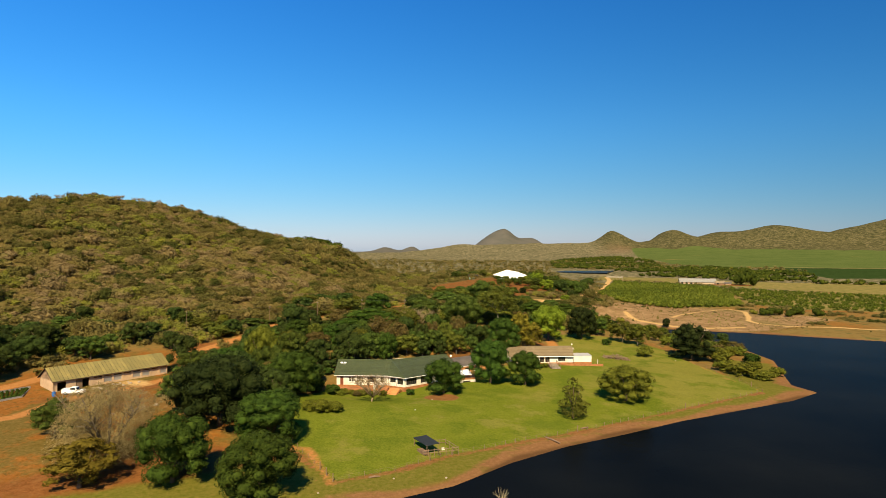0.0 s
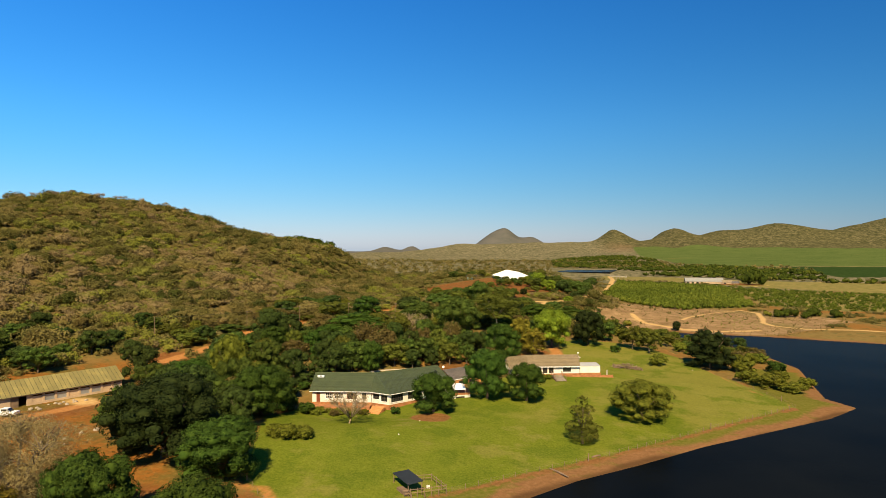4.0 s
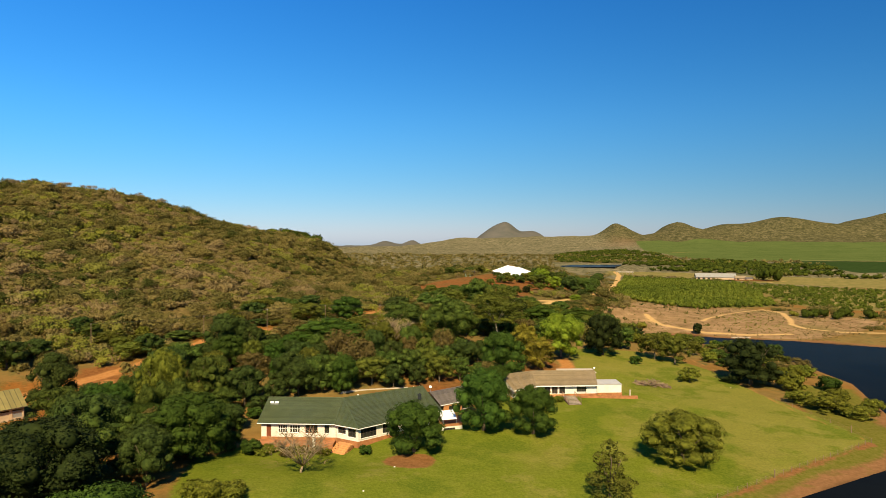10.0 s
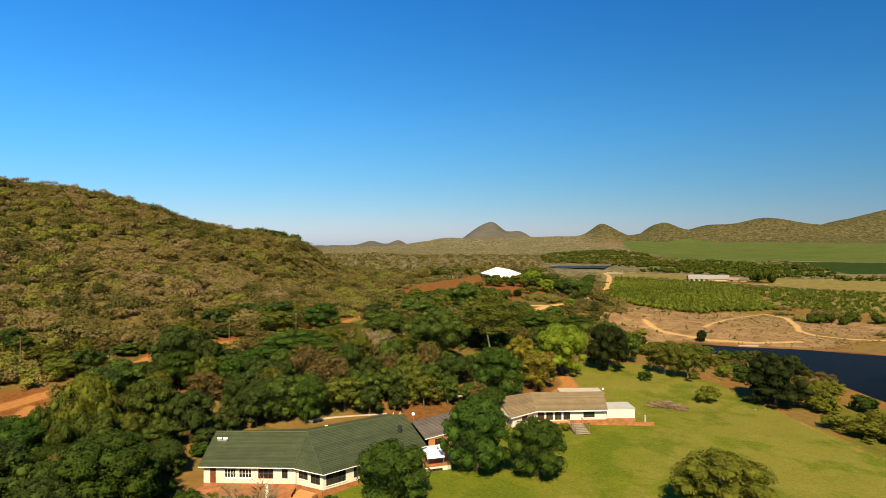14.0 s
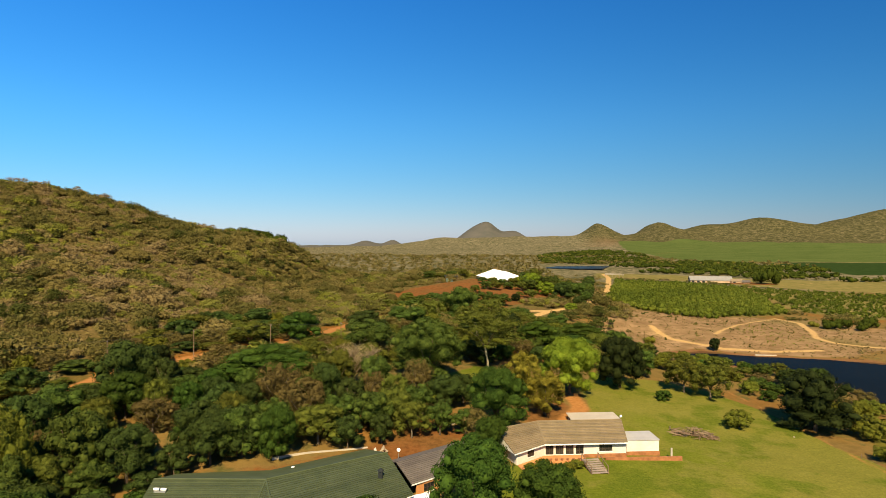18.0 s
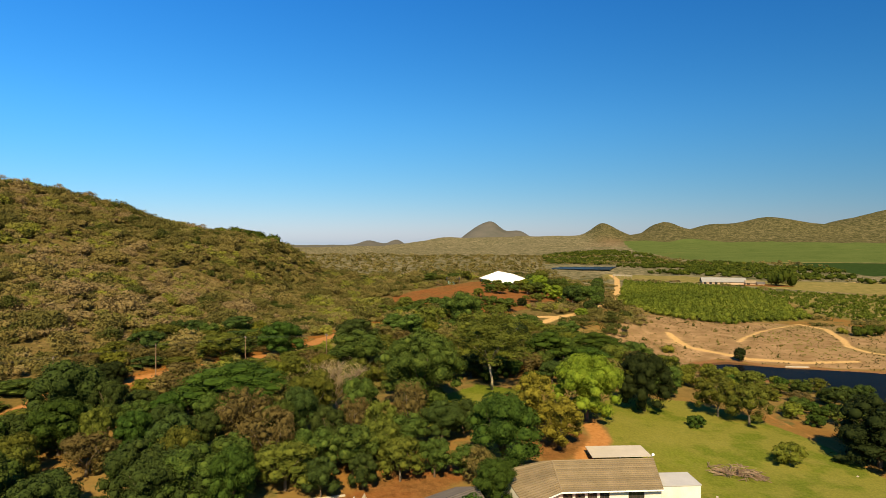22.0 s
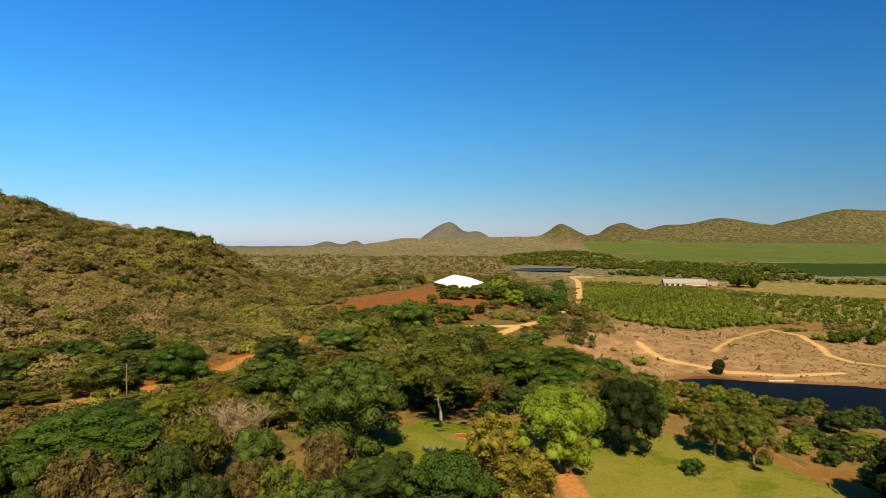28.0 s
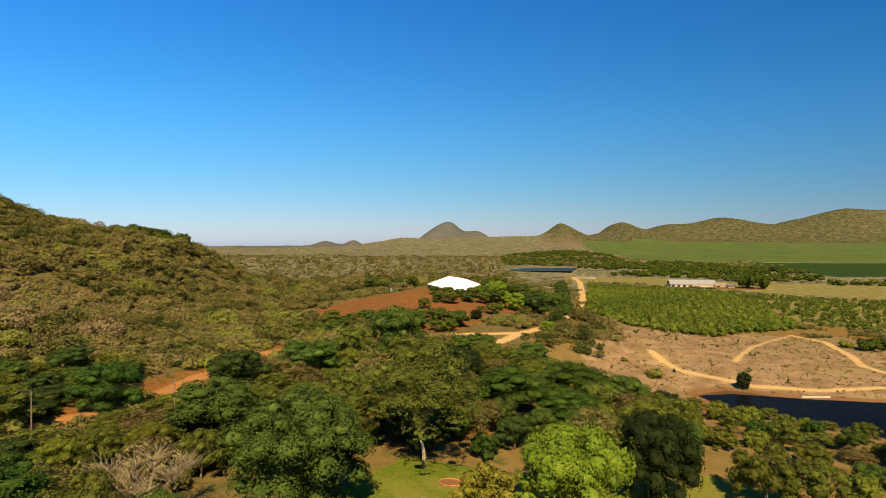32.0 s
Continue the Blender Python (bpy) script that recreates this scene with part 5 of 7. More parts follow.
p = rows_of(ORCHARD_A, 2.6, 3.5, 1.25, 21, 0.03)
n = len(p)
scatter("orchard_trees", p, g.uniform(1.8, 2.6, n), g.uniform(2.2, 3.4, n), 84, 0.17, ORCHARD, "rows of green orchard trees", "orchard", np.clip(0.5 * g.random(n) + 0.4 * patchy(p[:, 0], p[:, 1]), 0, 1), 16, 0.84, 0.3, 2)
p = rows_of(ORCHARD_B, 2.6, 4.2, 1.0, 22, 0.30, 1.15)
n = len(p)
scatter("young_orchard_trees", p, g.uniform(1.1, 2.4, n), g.uniform(1.3, 2.8, n), 60, 0.18, ORCHARD, "uneven rows of darker orchard trees on dry ground", "orchard", g.random(n) * 0.6, 17)


# ---- buildings ----
def wall_build(b, p0, p1, z0, z1, thick, holes=()):
    """An upright wall from p0 to p1 with rectangular openings, rows of u0, u1, v0, v1 in metres along and above z0. Its outer face is on the right of the way."""
    d = Vector((p1[0] - p0[0], p1[1] - p0[1]))
    run = d.length
    d /= run
    inward = Vector((-d.y, d.x)) * thick
    us = sorted({0.0, run, *(u for h in holes for u in h[:2])})
    vs = sorted({0.0, z1 - z0, *(v for h in holes for v in h[2:])})

    def solid(i, j):
        if not (0 <= i < len(us) - 1 and 0 <= j < len(vs) - 1):
            return False
        u, v = (us[i] + us[i + 1]) / 2, (vs[j] + vs[j + 1]) / 2
        return not any(a < u < c and e < v < f for a, c, e, f in holes)

    def at(u, v, back):
        q = Vector(p0) + d * u + (inward if back else Vector((0, 0)))
        return (q.x, q.y, z0 + v)

    for i in range(len(us) - 1):
        for j in range(len(vs) - 1):
            if not solid(i, j):
                continue
            a, c, e, f = us[i], us[i + 1], vs[j], vs[j + 1]
            b.face(at(a, e, 0), at(c, e, 0), at(c, f, 0), at(a, f, 0))
            b.face(at(c, e, 1), at(a, e, 1), at(a, f, 1), at(c, f, 1))
            if not solid(i - 1, j):
                b.face(at(a, e, 1), at(a, e, 0), at(a, f, 0), at(a, f, 1))
            if not solid(i + 1, j):
                b.face(at(c, e, 0), at(c, e, 1), at(c, f, 1), at(c, f, 0))
            if not solid(i, j - 1):
                b.face(at(a, e, 1), at(c, e, 1), at(c, e, 0), at(a, e, 0))
            if not solid(i, j + 1):
                b.face(at(a, f, 0), at(c, f, 0), at(c, f, 1), at(a, f, 1))
    return b


def tiled_slope(owner, e0, e1, r1, r0, courses, material, lip=0.05, thick=0.08):
    """A roof slope from the eave e0-e1 up to the ridge r0-r1: a deck with overlapping courses on it."""
    e0, e1, r1, r0 = map(Vector, (e0, e1, r1, r0))
    under, drop = Build(), Vector((0, 0, 0.02))
    for k in range(courses):
        s, t = k / courses, (k + 1) / courses
        under.slab([e0.lerp(r0, s) - drop, e1.lerp(r1, s) - drop, e1.lerp(r1, t) - drop, e0.lerp(r0, t) - drop], thick)
    # near-black deck seen through the gaps stands for shadow lines under each course
    deck = part("roof", under, DECK_SHADE, owner, "roof deck coloured near-black as shadow lines between courses")
    up = Vector((0, 0, lip))
    for k in range(courses):
        s, t = k / courses, (k + 0.91) / courses
        a, c, f, q = e0.lerp(r0, s), e1.lerp(r1, s), e1.lerp(r1, t), e0.lerp(r0, t)
        b = Build().face(a + up, c + up, f + up * 0.1, q + up * 0.1)
        b.face(a, c, c + up, a + up)
        b.face(c, f, f + up * 0.1, c + up)
        b.face(q, a, a + up, q + up * 0.1)
        part("course", b, material, deck)
    return deck


def opening(house, p0, p1, z0, u0, u1, v0, v1, bars=2, frames=None, name="window", rails=1):
    """A window in a wall: surround, panes and bars."""
    d = (Vector(p1) - Vector(p0)).normalized()
    turn = math.atan2(d.y, d.x)
    w = thing(name, (p0[0], p0[1], z0), "", "")
    for key in list(w.keys()):
        del w[key]
    w.parent = house
    w.location = Vector((p0[0], p0[1], z0)) - house.location
    fr = Build()
    k = 0.07
    for a, c, e, f in ((u0, u1, v0, v0 + k), (u0, u1, v1 - k, v1), (u0, u0 + k, v0 + k, v1 - k), (u1 - k, u1, v0 + k, v1 - k)):
        fr.box(a, c, 0.03, 0.13, z0 + e, z0 + f, turn, p0)
    for i in range(1, bars + 1):
        x = u0 + (u1 - u0) * i / (bars + 1)
        fr.box(x - 0.03, x + 0.03, 0.04, 0.12, z0 + v0 + k, z0 + v1 - k, turn, p0)
    for i in range(1, rails + 1):
        zz = v0 + (v1 - v0) * i / (rails + 1)
        fr.box(u0 + k, u1 - k, 0.05, 0.11, z0 + zz - 0.02, z0 + zz + 0.02, turn, p0)
    part("window_frame", fr, frames or FRAME_DARK, w)
    for i in range(bars + 1):
        a, c = u0 + (u1 - u0) * i / (bars + 1), u0 + (u1 - u0) * (i + 1) / (bars + 1)
        part("pane", Build().box(a + 0.04, c - 0.04, 0.075, 0.09, z0 + v0 + 0.05, z0 + v1 - 0.05, turn, p0), GLASS, w)
    part("window_sill", Build().box(u0 - 0.08, u1 + 0.08, -0.10, 0.05, z0 + v0 - 0.09, z0 + v0 - 0.01, turn, p0), PAINT_TRIM, w)
    return w


def door(house, p0, p1, z0, u0, u1, v1, material):
    d = (Vector(p1) - Vector(p0)).normalized()
    turn = math.atan2(d.y, d.x)
    leaf = part("door", Build().box(u0, u1, 0.06, 0.12, z0, z0 + v1, turn, p0), material, house)
    part("handle", Build().box(u1 - 0.16, u1 - 0.08, 0.02, 0.06, z0 + 0.95, z0 + 1.05, turn, p0), STEEL, leaf)


def fascia(b, p0, p1, z, drop=0.2, out=0.04):
    d = (Vector(p1) - Vector(p0)).normalized()
    turn = math.atan2(d.y, d.x)
    b.box(0, (Vector(p1) - Vector(p0)).length, -out - 0.03, -out, z - drop, z - 0.03, turn, p0)
    return b


# -- the main house: two wings that meet at a hip, under a green roof --
FLOOR, EAVE, RIDGE = 3.25, 5.75, 8.05
house = thing("house", (-28, 150, FLOOR), "long white farmhouse with a green roof and brick plinth", "house")
eL, eM, eC, eR = (-41.2, 143.4), (-27.9, 144.1), (-23.4, 142.2), (-10.9, 155.2)
rL, rM, rR = (-42.4, 151.4), (-28.7, 152.4), (-15.6, 163.2)
bL, bM, bR = (-43.6, 159.2), (-31.5, 161.5), (-20.2, 171.2)


def P(q, z):
    return (q[0], q[1], z)


tiled_slope(house, P(eL, EAVE), P(eM, EAVE), P(rM, RIDGE), P(rL, RIDGE), 26, ROOF_GREEN, 0.075)
tiled_slope(house, P(eM, EAVE), P(eC, EAVE - 0.1), P(rM, RIDGE + 0.01), P(rM, RIDGE), 26, ROOF_GREEN, 0.075)
tiled_slope(house, P(eC, EAVE - 0.1), P(eR, EAVE - 0.1), P(rR, RIDGE), P(rM, RIDGE), 26, ROOF_GREEN, 0.075)
tiled_slope(house, P(bM, EAVE), P(bL, EAVE), P(rL, RIDGE), P(rM, RIDGE), 20, ROOF_GREEN)
tiled_slope(house, P(bR, EAVE), P(bM, EAVE), P(rM, RIDGE), P(rR, RIDGE), 20, ROOF_GREEN)
rc = Build()
for a, c in ((P(rL, RIDGE), P(rM, RIDGE)), (P(rM, RIDGE), P(rR, RIDGE)), (P(rM, RIDGE), P(eC, EAVE - 0.05)), (P(rM, RIDGE), P(eM, EAVE))):
    rc.tube([Vector(a) + Vector((0, 0, 0.05)), Vector(c) + Vector((0, 0, 0.05))], [0.11, 0.11], 6)
part("ridge_cap", rc, ROOF_GREEN, house)
fa = Build()
for a, c, z in ((eL, eM, EAVE), (eM, eC, EAVE - 0.05), (eC, eR, EAVE - 0.1)):
    fascia(fa, a, c, z, 0.15, 0.02)
part("gutter", fa, PAINT_TRIM, house, "white fascia and gutter")


def inset(a, b, k):
    d = (Vector(b) - Vector(a)).normalized()
    return Vector((-d.y, d.x)) * k


# walls stand 0.6 m in from the eaves
def moved(a, b, k):
    n = inset(a, b, k)
    return (a[0] + n.x, a[1] + n.y), (b[0] + n.x, b[1] + n.y)


wl0, wl1 = (-40.7, 144.05), (-27.9, 144.75)
wc0, wc1 = (-27.8, 144.75), (-23.55, 142.95)
wr0, wr1 = (-23.55, 142.95), (-11.6, 155.4)
left_holes = [(0.9, 1.7, 0.0, 2.05), (2.9, 4.5, 0.75, 2.05), (4.9, 6.7, 0.75, 2.05), (7.6, 9.7, 0.7, 2.1), (10.9, 11.7, 0.75, 2.05)]
hip_holes = [(0.4, 2.0, 0.9, 1.95), (2.5, 4.1, 0.6, 1.95)]
right_holes = [(0.5, 3.6, 0.45, 2.0), (4.9, 8.1, 0.45, 2.0), (9.3, 11.6, 0.45, 2.0), (12.6, 15.4, 0.45, 2.0)]
part("wall", wall_build(Build(), wl0, wl1, FLOOR, EAVE - 0.06, 0.22, left_holes), PAINT_WHITE, house)
part("wall", wall_build(Build(), wc0, wc1, FLOOR, EAVE - 0.12, 0.22, hip_holes), PAINT_WHITE, house)
part("wall", wall_build(Build(), wr0, wr1, FLOOR, EAVE - 0.14, 0.22, right_holes), PAINT_WHITE, house)
for a, c in (((-43.0, 158.8), (-40.7, 144.05)), ((-31.4, 161.0), (-43.0, 158.8)), ((-20.0, 170.6), (-31.4, 161.0)), ((-11.6, 155.4), (-20.0, 170.6))):
    part("wall", wall_build(Build(), a, c, FLOOR - 0.6, EAVE - 0.14, 0.22), PAINT_WHITE, house)
gb = Build()
gb.face(P(eL, EAVE - 0.05), P(rL, RIDGE - 0.08), P(bL, EAVE - 0.05))
part("gable", gb, PAINT_WHITE, house)
part("gable", Build().face(P(eR, EAVE - 0.12), P(bR, EAVE - 0.05), P(rR, RIDGE - 0.08)), PAINT_WHITE, house)
door(house, wl0, wl1, FLOOR, 0.9, 1.7, 2.05, DOOR_RED)
for h4, n in zip(left_holes[1:], (3, 3, 2, 1)):
    opening(house, wl0, wl1, FLOOR, *h4, bars=n, frames=DOOR_RED if h4[0] == 7.6 else PAINT_TRIM if h4[0] < 6 else FRAME_DARK)
for h4 in hip_holes:
    opening(house, wc0, wc1, FLOOR, *h4, bars=1)
for h4 in right_holes:
    opening(house, wr0, wr1, FLOOR, *h4, bars=4)
for a, c in ((wl0, wl1), (wc0, wc1), (wr0, wr1)):
    part("plinth", wall_build(Build(), *moved(a, c, -0.12), 1.6, FLOOR + 0.02, 0.5), BRICK, house, "red face-brick plinth")
part("terrace", Build().slab([(-41.5, 141.2, FLOOR - 0.3), (-27.6, 141.9, FLOOR - 0.3), (-27.8, 144.6, FLOOR - 0.35), (-40.8, 143.9, FLOOR - 0.35)], 1.8), BRICK, house, "red brick terrace wall")
part("floor_slab", Build().slab([P(q, FLOOR - 0.02) for q in (wl0, wc0, wr0, wr1, (-20.0, 170.6), (-31.4, 161.0), (-43.0, 158.8))], 0.3), CONCRETE, house)
part("terrace_pillar", Build().box(-0.22, 0.22, -0.22, 0.22, 1.7, 4.3, 0.05, (-30.7, 141.6)), PAINT_WHITE, house, "white terrace pillar")
st = Build()
for k in range(5):
    st.box(-1.4, 1.4, -2.6 + 0.4 * k, 0, 1.9, 2.1 + 0.22 * k, -0.4, (-25.6, 143.2))
part("front_steps", st, PLASTER_PINK, house, "curved terracotta steps")
gz = thing("solar_geyser", (-40.6, 149.6, 7.5), "pair of white solar water heater tanks on the roof", "water heater")
gz_z = EAVE + (149.3 - 143.4) / 8.0 * (RIDGE - EAVE)
part("tank", Build().tube([(-41.2, 149.3, gz_z + 0.3), (-40.55, 149.32, gz_z + 0.3)], [0.17, 0.17], 10), SHEET_WHITE, gz, smooth=True)
part("tank", Build().tube([(-40.3, 149.3, gz_z + 0.3), (-39.65, 149.32, gz_z + 0.3)], [0.17, 0.17], 10), SHEET_WHITE, gz, smooth=True)
part("bracket", Build().box(-41.1, -39.7, 149.1, 149.3, gz_z - 0.2, gz_z + 0.14), STEEL, gz)
ch = thing("chimney", (-15.4, 157.3, 6.6), "small dark roof chimney", "chimney")
part("stack", Build().box(-15.7, -15.15, 157.0, 157.55, 6.0, 7.75), STEEL_DARK, ch)
part("cap", Build().tube([(-15.42, 157.28, 7.75), (-15.42, 157.28, 7.9), (-15.42, 157.28, 8.1)], [0.42, 0.36, 0.05], 8), STEEL_DARK, ch)

# -- the link wing with grey tiles, brick veranda and a white awning --
link = thing("link_wing", (-7, 166, FLOOR), "low brick wing with a grey tiled roof joining the houses", "house wing")
lf0, lf1, lr0, lr1, lb0, lb1 = (-11.6, 158.6), (-1.4, 168.8), (-14.2, 162.0), (-3.6, 172.6), (-17.0, 165.8), (-6.4, 176.4)
tiled_slope(link, P(lf0, 5.6), P(lf1, 5.6), P(lr1, 7.25), P(lr0, 7.25), 14, ROOF_GREY)
tiled_slope(link, P(lb1, 5.6), P(lb0, 5.6), P(lr0, 7.25), P(lr1, 7.25), 14, ROOF_GREY)
part("gutter", fascia(Build(), lf0, lf1, 5.6, 0.2, 0.02), PAINT_TRIM, link, "white fascia board")
v0, v1 = (-11.0, 159.4), (-1.6, 168.8)
vh = [(1.2, 3.0, 0.9, 2.0), (4.4, 6.4, 0.9, 2.0), (8.6, 10.6, 0.9, 2.0)]
part("wall", wall_build(Build(), v0, v1, FLOOR - 0.2, 5.5, 0.22, vh), PLASTER_PINK, link, "orange brick wall")
for h4 in vh:
    opening(link, v0, v1, FLOOR - 0.2, *h4, bars=2)
part("wall", wall_build(Build(), (-6.4, 175.6), (-16.0, 165.8), FLOOR - 0.2, 5.5, 0.22), PLASTER_PINK, link)
part("wall", wall_build(Build(), (-1.6, 168.8), (-6.4, 175.6), FLOOR - 0.2, 5.5, 0.22), PLASTER_PINK, link)
part("plinth", wall_build(Build(), (-10.6, 158.6), (-1.2, 168.0), 1.6, FLOOR - 0.15, 0.9), PAINT_WHITE, link, "white painted plinth")
aw = thing("awning", (-10.0, 156.2, FLOOR), "white sheet awning on thin posts beside the house", "awning")
part("canopy", Build().slab([(-10.5, 152.0, 4.75), (-8.0, 153.1, 4.75), (-9.1, 157.2, 5.25), (-11.8, 155.7, 5.25)], 0.07), SHEET_WHITE, aw)
for q, top in (((-10.4, 152.2), 4.72), ((-8.15, 153.2), 4.72), ((-9.2, 157.0), 5.15)):
    part("post", Build().tube([(*q, 2.4), (*q, top)], [0.05, 0.05], 6), STEEL, aw)
part("low_wall", wall_build(Build(), (-11.0, 151.4), (-7.0, 153.2), 2.0, 3.55, 0.2, [(0.9, 3.0, 0.65, 1.3)]), PAINT_WHITE, aw)
opening(aw, (-11.0, 151.4), (-7.0, 153.2), 2.0, 0.9, 3.0, 0.65, 1.3, bars=3)
part("parapet", wall_build(Build(), (-10.98, 151.43), (-7.02, 153.2), 3.56, 4.0, 0.18), BRICK, aw, "orange brick parapet")
part("brick_floor", Build().slab([(-11.0, 151.9, 3.5), (-7.2, 153.6, 3.5), (-7.6, 160.0, 3.5), (-12.0, 157.0, 3.5)], 1.1), BRICK, aw)

# -- the second house: tan tiles, white walls, orange terrace --
F2 = 3.65
annex = thing("cottage", (10, 180, F2), "white cottage with a tan tiled roof and brick terrace", "house")
a0, a1, a2 = (2.2, 170.1), (7.0, 175.0), (20.1, 177.0)
q0, q1, q2 = (-0.5, 175.3), (6.3, 180.2), (20.2, 182.4)
k0, k1, k2 = (-3.2, 180.4), (5.4, 185.6), (20.3, 188.0)
for e0, e1, s1, s0 in ((a0, a1, q1, q0), (a1, a2, q2, q1), (k1, k0, q0, q1), (k2, k1, q1, q2)):
    tiled_slope(annex, P(e0, 6.0), P(e1, 6.0), P(s1, 8.0), P(s0, 8.0), 15, ROOF_TAN, 0.13)
rc = Build()
for a, c in ((P(q0, 8), P(q1, 8)), (P(q1, 8), P(q2, 8)), (P(q1, 8), P(a1, 6.05))):
    rc.tube([Vector(a) + Vector((0, 0, 0.05)), Vector(c) + Vector((0, 0, 0.05))], [0.12, 0.12], 6)
part("ridge_cap", rc, ROOF_TAN, annex)
fa = Build()
fascia(fa, a0, a1, 6.0, 0.22, 0.02)
fascia(fa, a1, a2, 6.0, 0.22, 0.02)
part("gutter", fa, PAINT_TRIM, annex, "white fascia board")
n0, n1, n2 = (2.6, 171.2), (7.1, 175.75), (20.0, 177.7)
h_left, h_right = [(2.4, 3.9, 0.9, 2.0)], [(0.15, 1.4, 0.45, 2.0), (1.75, 3.0, 0.45, 2.0), (3.35, 4.6, 0.45, 2.0), (4.95, 6.2, 0.45, 2.0), (8.7, 10.8, 0.8, 2.0)]
part("wall", wall_build(Build(), n0, n1, F2, 5.93, 0.22, h_left), PAINT_WHITE, annex)
part("wall", wall_build(Build(), n1, n2, F2, 5.93, 0.22, h_right), PAINT_WHITE, annex)
for h4 in h_left:
    opening(annex, n0, n1, F2, *h4, bars=2)
for h4 in h_right:
    opening(annex, n1, n2, F2, *h4, bars=3 if h4[0] > 8 else 1, rails=2)
for a, c in (((-2.6, 179.7), n0), ((5.5, 184.8), (-2.6, 179.7)), ((20.1, 187.3), (5.5, 184.8)), (n2, (20.1, 187.3))):
    part("wall", wall_build(Build(), a, c, F2 - 0.4, 5.93, 0.22), PAINT_WHITE, annex)
part("gable", Build().slab([P(a2, 5.95), P(k2, 5.95), P(q2, 7.93)], 0.02), PAINT_WHITE, annex)
part("gable", Build().slab([P(k0, 5.95), P(a0, 5.95), P(q0, 7.93)], 0.02), PAINT_WHITE, annex)
part("floor_slab", Build().slab([P(z, F2) for z in (n0, n1, n2, (20.1, 187.3), (5.5, 184.8), (-2.6, 179.7))], 0.3), CONCRETE, annex)
part("terrace", Build().slab([(3.6, 168.6, F2 + 0.4), (8.2, 173.0, F2 + 0.4), (13.4, 173.8, F2 + 0.4), (13.0, 176.6, F2 + 0.38), (7.2, 175.7, F2 + 0.38), (2.7, 171.1, F2 + 0.38)], 1.6), PLASTER_PINK, annex, "orange plastered terrace")
for i in range(7):
    s = i / 6
    part("terrace_pot", Build().tube([(7.8 + 5.2 * s, 173.3 + 0.8 * s, F2 + 0.38), (7.8 + 5.2 * s, 173.3 + 0.8 * s, F2 + 0.7)], [0.16, 0.22], 7), BRICK, annex)
part("plinth", wall_build(Build(), (13.2, 176.45), (20.0, 177.5), 2.2, F2 + 0.42, 0.3), BRICK, annex, "red brick plinth")
dish = thing("satellite_dish", (20.0, 182.6, 8.0), "small white satellite dish on the roof ridge", "dish")
part("mast", Build().tube([(20.0, 182.6, 7.8), (20.0, 182.6, 8.6)], [0.03, 0.03], 5), STEEL, dish)
part("bowl", Build().tube([(20.0, 182.55, 8.6), (20.06, 182.35, 8.62), (20.1, 182.2, 8.64)], [0.05, 0.16, 0.2], 10), SHEET_WHITE, dish)

outb = thing("outbuilding", (23, 181, F2), "flat-roofed white outbuilding beside the cottage", "outbuilding")
o0, o1, o2, o3 = (20.25, 178.6), (25.5, 179.4), (24.9, 183.2), (20.25, 182.5)
for a, c in ((o0, o1), (o1, o2), (o2, o3), (o3, o0)):
    part("wall", wall_build(Build(), a, c, 3.45, 5.75, 0.2), PAINT_WHITE, outb)
part("roof", Build().slab([(20.2, 178.5, 5.83), (25.6, 179.3, 5.83), (25.0, 183.4, 5.98), (20.2, 182.7, 5.98)], 0.08), roof_material("grey_sheet_roof", (0.40, 0.40, 0.37), (0.48, 0.48, 0.44), (0.55, 0.55, 0.5)), outb)
part("plinth", wall_build(Build(), (20.2, 178.45), (25.6, 179.25), 2.0, 4.0, 0.3), BRICK, outb, "red brick plinth")
wall = single("garden_wall", wall_build(Build(), (16.5, 176.0), (28.6, 177.6), 2.2, 3.78, 0.35), BRICK, (15.5, 176, 2.2), "low red brick garden wall", "wall")
gp = single("gate_post", Build().tube([(27.0, 177.8, 2.4), (27.0, 177.8, 5.0)], [0.16, 0.15], 8), CONCRETE, (27, 177.8, 2.4), "pale upright post beside a garden wall", "post")

deck = thing("garden_steps", (14.2, 172.5, 3.2), "weathered timber steps with handrails down to the lawn", "steps")
for i in range(7):
    part("tread", Build().box(-1.25, 1.25, -2.0 + 0.55 * i, -1.5 + 0.55 * i, 3.42 + 0.13 * i, 3.5 + 0.13 * i, 0.25, (14.2, 172.3)), TIMBER_GREY, deck)
for s in (-1.3, 1.3):
    part("stringer", Build().slab([(14.2 + s * 0.97 - 0.06 + 0.5, 170.4 + 0.25 * s, 3.5), (14.2 + s * 0.97 + 0.06 + 0.5, 170.4 + 0.25 * s, 3.5), (14.2 + s * 0.97 + 0.06 - 0.5, 174.2 + 0.25 * s, 4.35), (14.2 + s * 0.97 - 0.06 - 0.5, 174.2 + 0.25 * s, 4.35)], 0.25), TIMBER, deck)
    for i in range(3):
        yy = 170.6 + 1.7 * i
        xx = 14.2 + s * 0.97 + 0.45 - 0.45 * i
        part("rail_post", Build().tube([(xx, yy + 0.25 * s, 2.4), (xx, yy + 0.25 * s, 4.4 + 0.4 * i)], [0.07, 0.06], 6), TIMBER, deck)
    part("handrail", Build().tube([(14.2 + s * 0.97 + 0.45, 170.6 + 0.25 * s, 4.35), (14.2 + s * 0.97 - 0.45, 174.0 + 0.25 * s, 5.15)], [0.06, 0.06], 6), TIMBER, deck)

